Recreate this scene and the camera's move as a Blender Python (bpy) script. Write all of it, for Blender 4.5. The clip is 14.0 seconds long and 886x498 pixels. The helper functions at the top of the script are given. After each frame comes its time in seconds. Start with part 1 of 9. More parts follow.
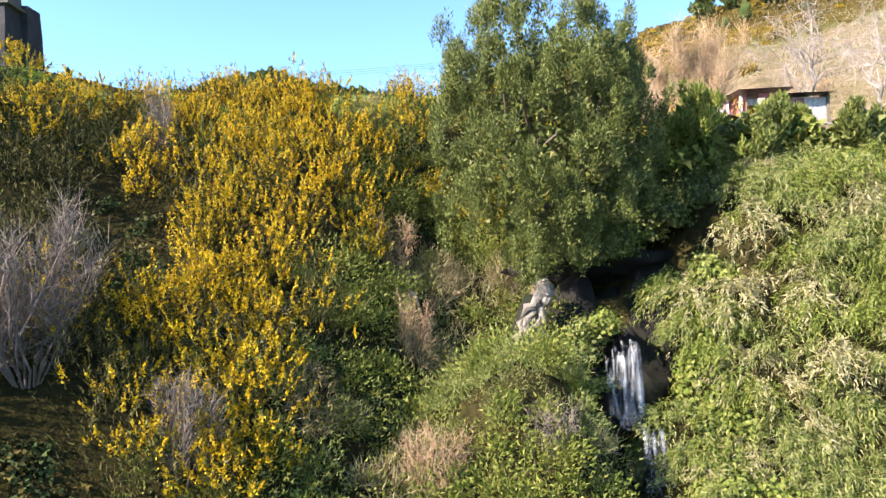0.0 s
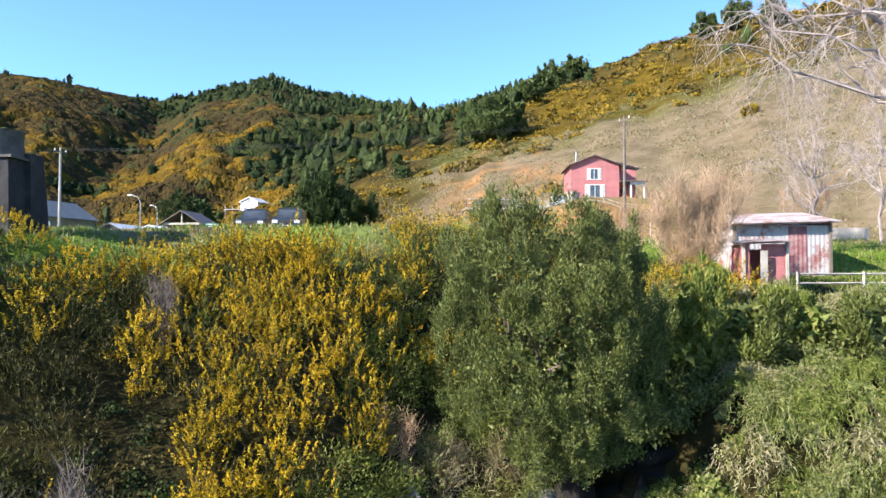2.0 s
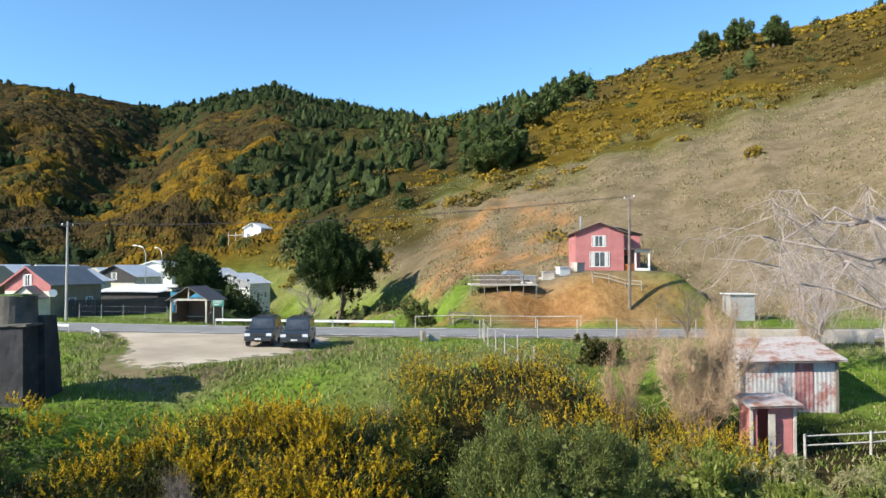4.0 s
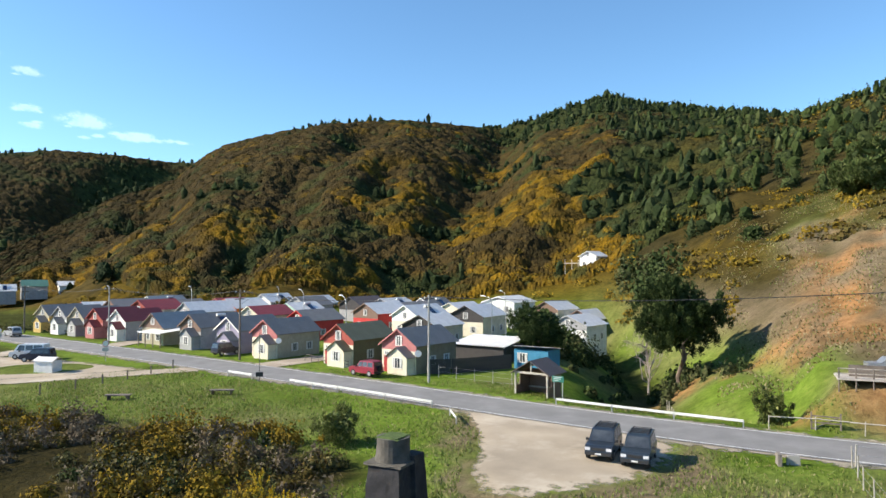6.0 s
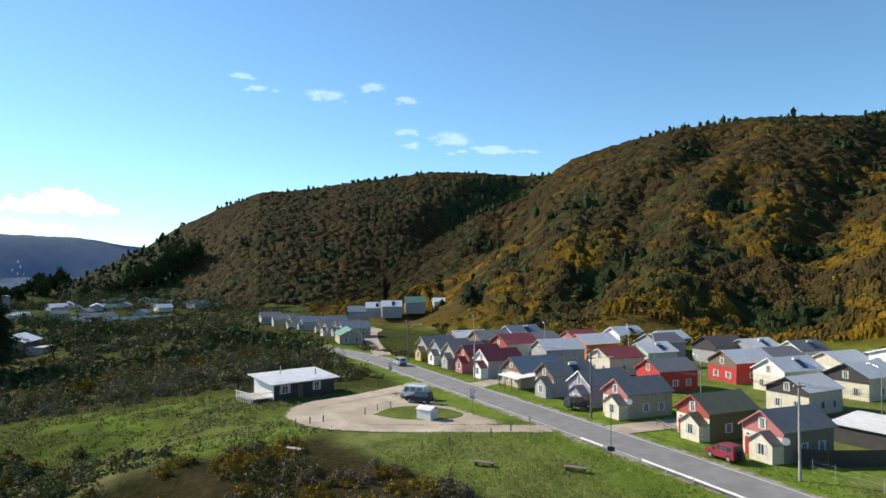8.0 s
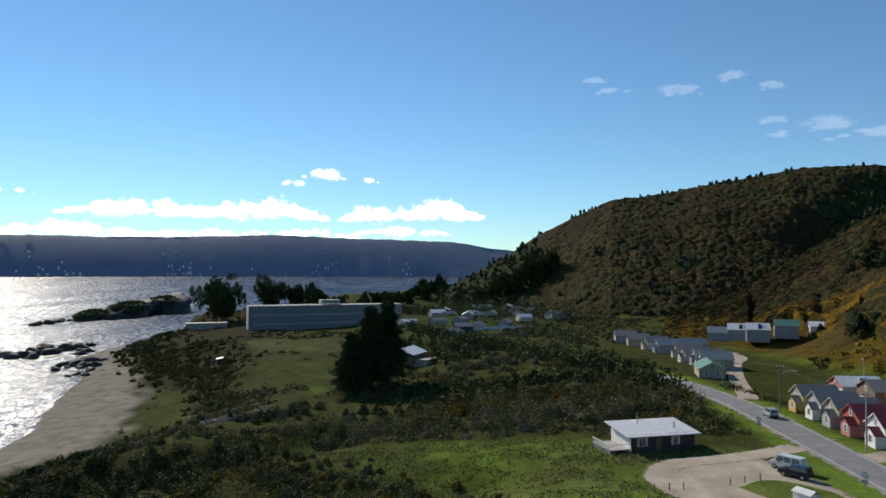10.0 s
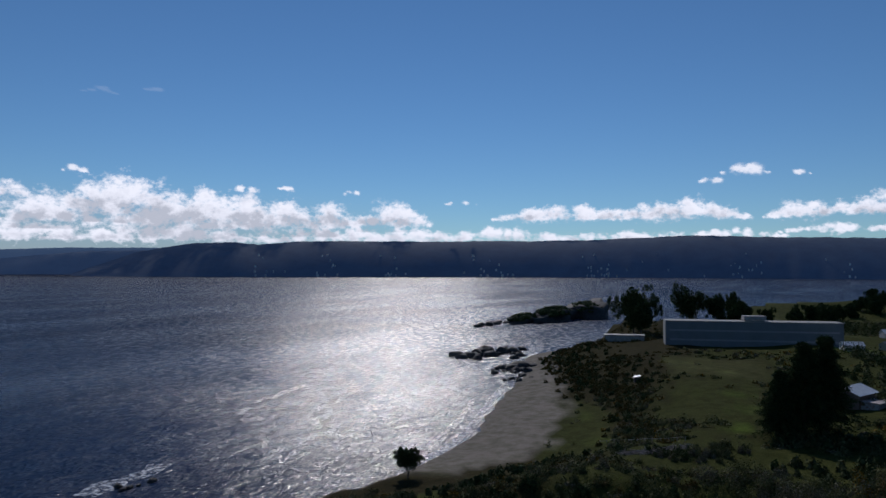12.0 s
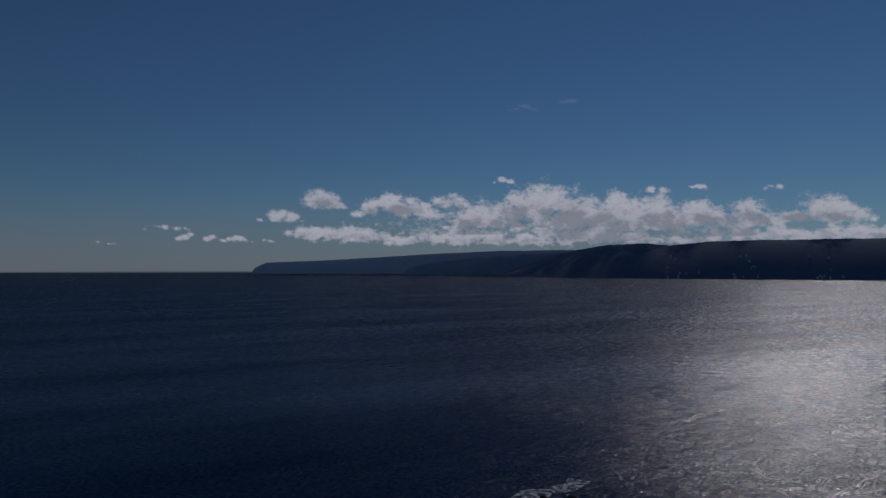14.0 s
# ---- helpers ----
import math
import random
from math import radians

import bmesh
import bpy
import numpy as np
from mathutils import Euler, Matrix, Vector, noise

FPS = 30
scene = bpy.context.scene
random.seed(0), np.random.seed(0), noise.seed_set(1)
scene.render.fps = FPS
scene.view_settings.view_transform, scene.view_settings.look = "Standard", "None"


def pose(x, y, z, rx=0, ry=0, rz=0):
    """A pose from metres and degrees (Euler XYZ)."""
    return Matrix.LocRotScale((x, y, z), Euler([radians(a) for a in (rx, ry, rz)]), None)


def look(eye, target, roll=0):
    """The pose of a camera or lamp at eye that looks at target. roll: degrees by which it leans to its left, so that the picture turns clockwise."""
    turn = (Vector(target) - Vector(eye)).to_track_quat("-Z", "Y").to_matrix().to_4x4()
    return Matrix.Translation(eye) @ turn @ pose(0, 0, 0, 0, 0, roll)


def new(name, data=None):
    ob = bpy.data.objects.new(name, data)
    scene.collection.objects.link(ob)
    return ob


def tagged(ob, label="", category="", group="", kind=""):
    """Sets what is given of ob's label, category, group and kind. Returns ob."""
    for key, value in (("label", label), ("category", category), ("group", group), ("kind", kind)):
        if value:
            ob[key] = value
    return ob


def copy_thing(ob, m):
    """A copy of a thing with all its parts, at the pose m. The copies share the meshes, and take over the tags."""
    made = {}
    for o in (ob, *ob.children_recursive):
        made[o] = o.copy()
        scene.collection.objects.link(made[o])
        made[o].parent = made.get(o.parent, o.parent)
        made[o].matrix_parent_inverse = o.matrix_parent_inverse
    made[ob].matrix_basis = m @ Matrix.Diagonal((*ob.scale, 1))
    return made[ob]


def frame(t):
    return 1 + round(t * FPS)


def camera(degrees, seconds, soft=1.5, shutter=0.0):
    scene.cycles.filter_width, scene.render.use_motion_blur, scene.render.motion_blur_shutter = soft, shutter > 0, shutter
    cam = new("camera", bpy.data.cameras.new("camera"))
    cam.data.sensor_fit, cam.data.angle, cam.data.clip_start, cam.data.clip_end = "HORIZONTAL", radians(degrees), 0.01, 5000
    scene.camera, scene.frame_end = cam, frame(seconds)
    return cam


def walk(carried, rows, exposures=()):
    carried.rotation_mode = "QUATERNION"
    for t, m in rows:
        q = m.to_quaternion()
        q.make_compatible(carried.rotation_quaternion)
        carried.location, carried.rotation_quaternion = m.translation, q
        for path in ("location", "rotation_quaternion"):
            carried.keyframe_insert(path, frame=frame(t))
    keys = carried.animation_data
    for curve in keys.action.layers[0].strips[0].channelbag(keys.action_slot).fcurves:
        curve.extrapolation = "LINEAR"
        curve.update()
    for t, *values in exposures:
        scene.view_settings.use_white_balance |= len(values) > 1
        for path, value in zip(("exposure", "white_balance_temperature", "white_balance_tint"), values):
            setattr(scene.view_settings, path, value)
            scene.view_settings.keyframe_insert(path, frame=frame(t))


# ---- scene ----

# ---------------------------------------------------------------- camera
cam = camera(64.75, 14.0, soft=1.5)
ROWS = [
    (0, 0.52, 0.60, 11.38, 1.61, 0.11, 0.06),
    (0.5, 0.44, 0.57, 12.92, 1.63, 0.08, 0.02),
    (1, 0.38, 0.53, 14.52, 1.64, 0.04, -0.06),
    (1.5, 0.41, 0.47, 16.25, 1.62, -0.06, 0.03),
    (2, 0.43, 0.40, 18.07, 1.60, -0.14, 0.09),
    (2.2, 0.42, 0.37, 18.79, 1.59, -0.15, 0.07),
    (3, 0.31, 0.22, 21.71, 1.56, -0.12, 0.16),
    (3.6, 0.18, 0.06, 23.92, 1.53, -0.10, 0.16),
    (3.95, 0.07, -0.04, 25.20, 1.51, -0.09, 0.15),
    (4.1, 0.03, -0.08, 25.75, 1.50, -0.08, 0.65),
    (4.3, -0.01, -0.14, 26.48, 1.57, -0.07, 2.46),
    (4.5, -0.04, -0.14, 27.23, 1.57, -0.07, 5.29),
    (5, -0.13, -0.17, 29.11, 1.55, -0.05, 12.13),
    (5.5, -0.22, -0.22, 31.02, 1.54, -0.03, 19.61),
    (6, -0.14, -0.26, 32.94, 1.54, 0.00, 27.15),
    (6.5, -0.05, -0.34, 34.90, 1.55, 0.03, 34.60),
    (7, -0.02, -0.43, 37.01, 1.56, 0.03, 41.57),
    (7.2, -0.02, -0.48, 37.87, 1.57, 0.02, 44.39),
    (7.7, -0.05, -0.59, 40.07, 1.59, -0.01, 51.30),
    (8.25, -0.08, -0.70, 42.37, 1.59, -0.05, 58.50),
    (8.8, -0.16, -0.80, 44.59, 1.58, -0.11, 65.60),
    (9.3, -0.23, -0.88, 46.60, 1.56, -0.16, 71.87),
    (9.5, -0.24, -0.90, 47.40, 1.56, -0.17, 75.13),
    (10, -0.29, -0.94, 49.39, 1.55, -0.17, 83.45),
    (10.5, -0.32, -0.94, 51.40, 1.55, -0.14, 91.85),
    (11, -0.35, -0.92, 53.40, 1.54, -0.11, 100.16),
    (11.5, -0.36, -0.88, 55.39, 1.52, -0.09, 108.43),
    (12, -0.36, -0.80, 57.40, 1.50, -0.06, 116.60),
    (12.5, -0.36, -0.76, 59.42, 1.48, -0.04, 124.79),
    (13, -0.35, -0.73, 61.48, 1.47, -0.03, 133.10),
    (13.5, -0.35, -0.74, 63.55, 1.47, -0.02, 141.38),
    (14, -0.34, -0.74, 65.62, 1.46, -0.02, 149.44),
]
EXPOSURES = [(0.0, 1.92, 7050, 16), (1.0, 1.74, 6700, 16), (2.2, 1.40, 6450, 14), (4.3, 0.94, 6700, 7), (7.2, 0.78, 7050, 12), (9.3, 0.08, 6800, 6), (10.5, -0.28, 6600, 14),
             (11.5, -0.85, 6000, 17), (12.5, -1.70, 5900, 16), (13.3, -2.24, 5850, 17), (14.0, -2.6, 5850, 18)]
walk(cam, [(t, pose(x, y, z, 90 + pitch, roll, yaw)) for t, x, y, z, pitch, roll, yaw in ROWS], EXPOSURES)

# ---------------------------------------------------------------- sky and sun
SUN_YAW, SUN_EL = 119.5, 32.0
sun_dir = Vector((-math.sin(radians(SUN_YAW)) * math.cos(radians(SUN_EL)), math.cos(radians(SUN_YAW)) * math.cos(radians(SUN_EL)), math.sin(radians(SUN_EL))))
world = bpy.data.worlds.new("sky")
world.use_nodes = True
scene.world = world
wn = world.node_tree.nodes
sky = wn.new("ShaderNodeTexSky")
sky.sky_type, sky.sun_disc = "NISHITA", False
sky.sun_elevation, sky.sun_rotation = radians(SUN_EL), math.atan2(sun_dir.x, sun_dir.y)
sky.air_density, sky.dust_density, sky.ozone_density = 0.92, 0.0, 3.6
wn["Background"].inputs["Strength"].default_value = 0.118
tint = wn.new("ShaderNodeMix")
tint.data_type, tint.blend_type = "RGBA", "MULTIPLY"
tint.inputs["Factor"].default_value, tint.inputs[7].default_value = 1.0, (0.755, 1.0, 1.10, 1)
world.node_tree.links.new(sky.outputs["Color"], tint.inputs[6])
world.node_tree.links.new(tint.outputs[2], wn["Background"].inputs["Color"])
sun_data = bpy.data.lights.new("sun", "SUN")
sun_data.energy, sun_data.angle, sun_data.color = 5.0, radians(0.53), (1.0, 0.94, 0.84)
sun = new("sun", sun_data)
sun.matrix_world = look(sun_dir * 100, (0, 0, 0))

# ---------------------------------------------------------------- materials


def noise_node(nt, scale, detail=4.0, rough=0.55, coord="Object"):
    tc = nt.nodes.new("ShaderNodeTexCoord")
    n = nt.nodes.new("ShaderNodeTexNoise")
    n.inputs["Scale"].default_value, n.inputs["Detail"].default_value, n.inputs["Roughness"].default_value = scale, detail, rough
    nt.links.new(tc.outputs[coord], n.inputs["Vector"])
    return n.outputs["Fac"]


def ramp_node(nt, fac, stops):
    r = nt.nodes.new("ShaderNodeValToRGB")
    while len(r.color_ramp.elements) < len(stops):
        r.color_ramp.elements.new(0.5)
    for e, (p, c) in zip(r.color_ramp.elements, stops):
        e.position, e.color = p, (*c, 1)
    nt.links.new(fac, r.inputs["Fac"])
    return r.outputs["Color"]


def mix_node(nt, a, b, fac, kind="MIX"):
    m = nt.nodes.new("ShaderNodeMix")
    m.data_type, m.blend_type = "RGBA", kind
    for sock, v in ((m.inputs["Factor"], fac), (m.inputs[6], a), (m.inputs[7], b)):
        if isinstance(v, bpy.types.NodeSocket):
            nt.links.new(v, sock)
        elif isinstance(v, (int, float)):
            sock.default_value = v
        else:
            sock.default_value = (*v, 1)
    return m.outputs[2]


def material(name, rough=0.7, metal=0.0, spec=0.5):
    m = bpy.data.materials.new(name)
    m.use_nodes = True
    b = m.node_tree.nodes["Principled BSDF"]
    b.inputs["Roughness"].default_value, b.inputs["Metallic"].default_value = rough, metal
    b.inputs["Specular IOR Level"].default_value = spec
    return m, m.node_tree, b


def bump(nt, b, height, strength, dist):
    n = nt.nodes.new("ShaderNodeBump")
    n.inputs["Strength"].default_value, n.inputs["Distance"].default_value = strength, dist
    nt.links.new(height, n.inputs["Height"])
    nt.links.new(n.outputs["Normal"], b.inputs["Normal"])


def surface(name, color, vary=0.25, scale=3.0, fine=40.0, rough=0.7, metal=0.0, relief=0.15, spec=0.4, stain=None):
    """A plain surface with variation at two scales and a fine relief."""
    m, nt, b = material(name, rough, metal, spec)
    dark = tuple(c * (1 - vary) for c in color)
    light = tuple(min(1, c * (1 + vary * 0.7)) for c in color)
    big = ramp_node(nt, noise_node(nt, scale), [(0.3, dark), (0.7, light)])
    small = noise_node(nt, fine, 3.0)
    shade = ramp_node(nt, small, [(0.25, (0.78, 0.78, 0.78)), (0.75, (1.0, 1.0, 1.0))])
    col = mix_node(nt, big, shade, 0.8, "MULTIPLY")
    if stain:
        mask = ramp_node(nt, noise_node(nt, scale * 0.6, 6.0, 0.7), [(0.5, (0, 0, 0)), (0.68, (1, 1, 1))])
        sep = nt.nodes.new("ShaderNodeRGBToBW")
        nt.links.new(mask, sep.inputs[0])
        col = mix_node(nt, col, stain, sep.outputs[0])
    nt.links.new(col, b.inputs["Base Color"])
    if relief:
        bump(nt, b, small, relief, 0.02)
    return m


def foliage(name, colors, rough=0.55, through_light=0.25, spec=0.3):
    """Leaves: each loose leaf takes its own shade."""
    m, nt, b = material(name, rough, 0, spec)
    geo = nt.nodes.new("ShaderNodeNewGeometry")
    n = len(colors)
    col = ramp_node(nt, geo.outputs["Random Per Island"], [((i + 0.5) / n, c) for i, c in enumerate(colors)])
    patch = ramp_node(nt, noise_node(nt, 0.35, 3.0), [(0.3, (0.72, 0.74, 0.7)), (0.7, (1.0, 1.0, 1.0))])
    col = mix_node(nt, col, patch, 1.0, "MULTIPLY")
    nt.links.new(col, b.inputs["Base Color"])
    if through_light:
        tr = nt.nodes.new("ShaderNodeBsdfTranslucent")
        nt.links.new(col, tr.inputs["Color"])
        mx = nt.nodes.new("ShaderNodeMixShader")
        mx.inputs["Fac"].default_value = through_light
        out = nt.nodes["Material Output"]
        nt.links.new(b.outputs[0], mx.inputs[1])
        nt.links.new(tr.outputs[0], mx.inputs[2])
        nt.links.new(mx.outputs[0], out.inputs["Surface"])
    return m


GORSE_FLOWER = foliage("gorse_flower", [(0.56, 0.355, 0.007), (0.74, 0.51, 0.01), (0.82, 0.60, 0.025), (0.42, 0.235, 0.004)], 0.6, 0.3)
GORSE_GREEN = foliage("gorse_green", [(0.018, 0.020, 0.006), (0.042, 0.044, 0.012), (0.085, 0.082, 0.022), (0.17, 0.145, 0.045)], 0.65, 0.25, 0.2)
SCRUB_GREEN = foliage("scrub_green", [(0.085, 0.12, 0.02), (0.145, 0.19, 0.032), (0.21, 0.25, 0.05), (0.30, 0.295, 0.085)], 0.6, 0.3, 0.2)
BAMBOO_LEAF = foliage("bamboo_leaf", [(0.10, 0.14, 0.03), (0.165, 0.20, 0.047), (0.235, 0.255, 0.08), (0.34, 0.33, 0.15)], 0.55, 0.3, 0.2)
STRAW_LEAF = foliage("straw_leaf", [(0.17, 0.17, 0.055), (0.28, 0.26, 0.115), (0.38, 0.34, 0.18), (0.46, 0.40, 0.25)], 0.55, 0.3)
YELLOW_SCRUB = foliage("yellow_green_scrub", [(0.10, 0.125, 0.02), (0.17, 0.195, 0.032), (0.24, 0.26, 0.055), (0.32, 0.30, 0.09)], 0.6, 0.3, 0.2)
TREE_LEAF = foliage("tree_leaf", [(0.05, 0.07, 0.016), (0.09, 0.115, 0.025), (0.14, 0.165, 0.038), (0.225, 0.235, 0.075)], 0.55, 0.2, 0.25)
FOREST_LEAF = foliage("forest_leaf", [(0.028, 0.045, 0.017), (0.04, 0.06, 0.02), (0.052, 0.076, 0.025), (0.07, 0.09, 0.032)], 0.8, 0.06, 0.05)
WOOD_LEAF = foliage("wood_leaf", [(0.05, 0.075, 0.02), (0.07, 0.10, 0.026), (0.09, 0.12, 0.034), (0.12, 0.14, 0.05)], 0.7, 0.08, 0.15)
HILL_LEAF = foliage("hill_leaf", [(0.016, 0.027, 0.011), (0.024, 0.037, 0.014), (0.033, 0.047, 0.018), (0.045, 0.06, 0.024)], 0.8, 0.06, 0.05)
HILL_PALE = foliage("hill_pale_leaf", [(0.03, 0.047, 0.015), (0.042, 0.062, 0.018), (0.056, 0.076, 0.024), (0.075, 0.09, 0.034)], 0.8, 0.06, 0.05)
HILL_GORSE = foliage("hill_gorse", [(0.14, 0.10, 0.02), (0.175, 0.12, 0.02), (0.215, 0.145, 0.02), (0.265, 0.17, 0.018)], 0.85, 0.06, 0.05)
HILL_SCRUB = foliage("hill_scrub", [(0.085, 0.07, 0.02), (0.10, 0.08, 0.023), (0.12, 0.09, 0.027), (0.125, 0.085, 0.03)], 0.85, 0.06, 0.05)
DRY_STALK = foliage("dry_stalk", [(0.20, 0.165, 0.085), (0.30, 0.25, 0.135), (0.40, 0.345, 0.21), (0.24, 0.18, 0.095)], 0.8, 0.2)
GRASS_BLADE = foliage("grass_blade", [(0.10, 0.155, 0.022), (0.145, 0.21, 0.03), (0.20, 0.255, 0.05), (0.27, 0.27, 0.085)], 0.6, 0.3)
BARK = surface("bark", (0.16, 0.12, 0.09), 0.35, 2.0, 18.0, 0.9, relief=0.5)
PALE_BARK = surface("pale_bark", (0.36, 0.30, 0.27), 0.3, 2.0, 18.0, 0.85, relief=0.4)
ASPHALT = surface("asphalt", (0.21, 0.205, 0.2), 0.2, 0.4, 30.0, 0.85, relief=0.25, stain=(0.16, 0.155, 0.15))
GRAVEL = surface("gravel", (0.35, 0.285, 0.215), 0.25, 0.35, 22.0, 0.95, relief=0.5, stain=(0.42, 0.355, 0.28))
def ragged(mat, scale=0.9):
    """Lets a surface fray out towards its rim, where the attribute "rim" nears one."""
    nt = mat.node_tree
    at = nt.nodes.new("ShaderNodeAttribute")
    at.attribute_name = "rim"
    n = noise_node(nt, scale, 6.0, 0.7)
    add = nt.nodes.new("ShaderNodeMath")
    add.operation = "ADD"
    nt.links.new(at.outputs["Fac"], add.inputs[0])
    nt.links.new(n, add.inputs[1])
    fade = nt.nodes.new("ShaderNodeMapRange")
    fade.inputs[1].default_value, fade.inputs[2].default_value, fade.inputs[3].default_value, fade.inputs[4].default_value = 1.22, 1.40, 1.0, 0.0
    nt.links.new(add.outputs[0], fade.inputs[0])
    nt.links.new(fade.outputs[0], nt.nodes["Principled BSDF"].inputs["Alpha"])
    return mat


WORN_GRAVEL = ragged(surface("worn_gravel", (0.37, 0.305, 0.225), 0.22, 0.22, 22.0, 0.95, relief=0.5, stain=(0.45, 0.385, 0.30)))
SHOULDER = ragged(surface("shoulder_gravel", (0.33, 0.285, 0.22), 0.25, 0.35, 22.0, 0.95, relief=0.5, stain=(0.24, 0.22, 0.15)), 0.7)
ROAD_PAINT = surface("road_paint", (0.72, 0.72, 0.70), 0.2, 2.0, 30.0, 0.7)
WHITE_RAIL = surface("white_rail", (0.66, 0.66, 0.64), 0.12, 1.0, 20.0, 0.5)
ROCK = surface("rock", (0.05, 0.046, 0.042), 0.5, 0.7, 6.0, 0.85, relief=0.8, stain=(0.085, 0.075, 0.065))

# ---------------------------------------------------------------- shapes of the land


def lattice(ix, iy, seed):
    h = (ix * 374761393 + iy * 668265263 + seed * 974634737) & 0xFFFFFFFF
    h = ((h ^ (h >> 13)) * 1274126177) & 0xFFFFFFFF
    return ((h ^ (h >> 16)) & 0xFFFF) / 65535.0


def value_noise(x, y, seed=0):
    x, y = np.asarray(x, float), np.asarray(y, float)
    ix, iy = np.floor(x).astype(np.int64), np.floor(y).astype(np.int64)
    u, v = x - ix, y - iy
    u, v = u * u * (3 - 2 * u), v * v * (3 - 2 * v)
    a, b = lattice(ix, iy, seed), lattice(ix + 1, iy, seed)
    c, d = lattice(ix, iy + 1, seed), lattice(ix + 1, iy + 1, seed)
    return (a * (1 - u) + b * u) * (1 - v) + (c * (1 - u) + d * u) * v


def fbm(x, y, octaves=4, seed=0):
    total, amp, norm = 0.0, 1.0, 0.0
    for k in range(octaves):
        total = total + amp * value_noise(x * 2**k + 17.3 * k, y * 2**k - 9.1 * k, seed + k)
        norm, amp = norm + amp, amp * 0.5
    return total / norm - 0.5


def smooth(a, b, x):
    t = np.clip((np.asarray(x, float) - a) / (b - a), 0, 1)
    return t * t * (3 - 2 * t)


COAST = [(4900, -60), (400, -30), (120, -5), (40, 4), (15, 8), (6, 11), (-3, 9), (-12, 3), (-34, 2), (-62, -6), (-84, -50), (-98, -100), (-124, -119), (-140, -108), (-160, -99.5), (-178, -98), (-195, -98),
         (-223, -101), (-280, -116), (-320, -124), (-365, -132), (-425, -155), (-480, -146), (-525, -136), (-610, -125), (-720, -90), (-880, -40), (-960, 60), (-1000, 200), (-1100, 500), (-1500, 1100), (-2500, 2600), (-4900, 4900)]
ROAD_LINE = [(4900, 700), (300, 75), (80, 55), (30, 56.5), (2, 56), (-20, 58.6), (-42, 63.2), (-78, 69.5), (-110, 74.5), (-145, 81), (-190, 84), (-255, 72), (-340, 48), (-427, 30), (-520, 5), (-640, -5)]


def polyline_distance(x, y, line):
    best = np.full(np.shape(x), 1e9)
    for (ax, ay), (bx, by) in zip(line, line[1:]):
        dx, dy = bx - ax, by - ay
        t = np.clip(((x - ax) * dx + (y - ay) * dy) / (dx * dx + dy * dy), 0, 1)
        best = np.minimum(best, np.hypot(x - ax - t * dx, y - ay - t * dy))
    return best


def inside(x, y, ring):
    hit = np.zeros(np.shape(x), bool)
    for (ax, ay), (bx, by) in zip(ring, ring[1:] + ring[:1]):
        if ay != by:
            hit ^= ((ay > y) != (by > y)) & (x < (bx - ax) * (y - ay) / (by - ay) + ax)
    return hit


LAND = COAST + [(-4900, 6000), (6000, 6000), (6000, -60)]


def coast_distance(x, y):
    """Metres inland from the waterline, negative at sea."""
    d = polyline_distance(x, y, COAST)
    return np.where(inside(x, y, LAND), d, -d)


# hills: bearing to the left of north, how far the foot and the crest lie, and the crest's height
FOOT = [(-180, 400), (-90, 150), (-40, 84), (-20, 86), (-8, 84), (0, 84), (6, 112), (14, 158), (25, 172), (40, 174), (50, 200), (57, 255), (63, 330), (68, 405), (72, 430), (90, 460), (180, 900)]
CREST_FAR = [(-180, 900), (-90, 460), (-35, 370), (-20, 415), (-10, 500), (0, 700), (9, 710), (14, 644), (22.5, 700), (30, 615), (37, 595), (46, 605), (48.2, 580), (52.6, 535), (57, 495), (61.3, 467), (65, 447), (68, 440), (72, 470), (90, 500), (180, 1200)]
CREST_TOP = [(-180, 20), (-90, 120), (-35, 141), (-20, 143), (-10.5, 143), (-6.4, 150), (0, 163), (4, 172), (9, 186), (14, 186), (18.4, 178), (22.5, 171), (29.5, 162), (36.5, 154), (41.5, 142), (44.5, 133), (46, 124),
             (48.2, 99), (52.6, 80), (57, 54), (61.3, 34), (65, 23), (68, 16), (180, 16)]
# the hill behind the spur, beyond a side valley
REAR_FOOT = [(30, 700), (46, 680), (57, 600), (65, 545), (70, 540), (72, 560), (78, 640), (82, 690), (90, 760)]
REAR_FAR = [(30, 880), (66, 880), (70, 860), (76, 840), (82, 830), (90, 900)]
REAR_TOP = [(36, 100), (40, 150), (46, 160), (52, 161), (57, 161), (62, 149), (65.2, 141), (69.8, 130), (72.5, 113), (76.2, 84), (77.9, 66), (80, 50), (83, 27), (88, 18)]
# stream gullies down the hillsides
GULLIES = [([(-231, 583), (-167, 387), (-141, 287), (-122, 224), (-103, 170)], 13, 20), ([(-287, 438), (-242, 325), (-232, 287), (-186, 221), (-160, 161)], 10, 17), ([(-194, 318), (-171, 261), (-142, 205)], 7, 13),
           ([(-638, 560), (-625, 490), (-590, 410)], 14, 34), ([(-53, 321), (-61, 282), (-72, 234), (-68, 204)], 8, 14), ([(-333, 278), (-301, 232), (-259, 179)], 9, 16)]
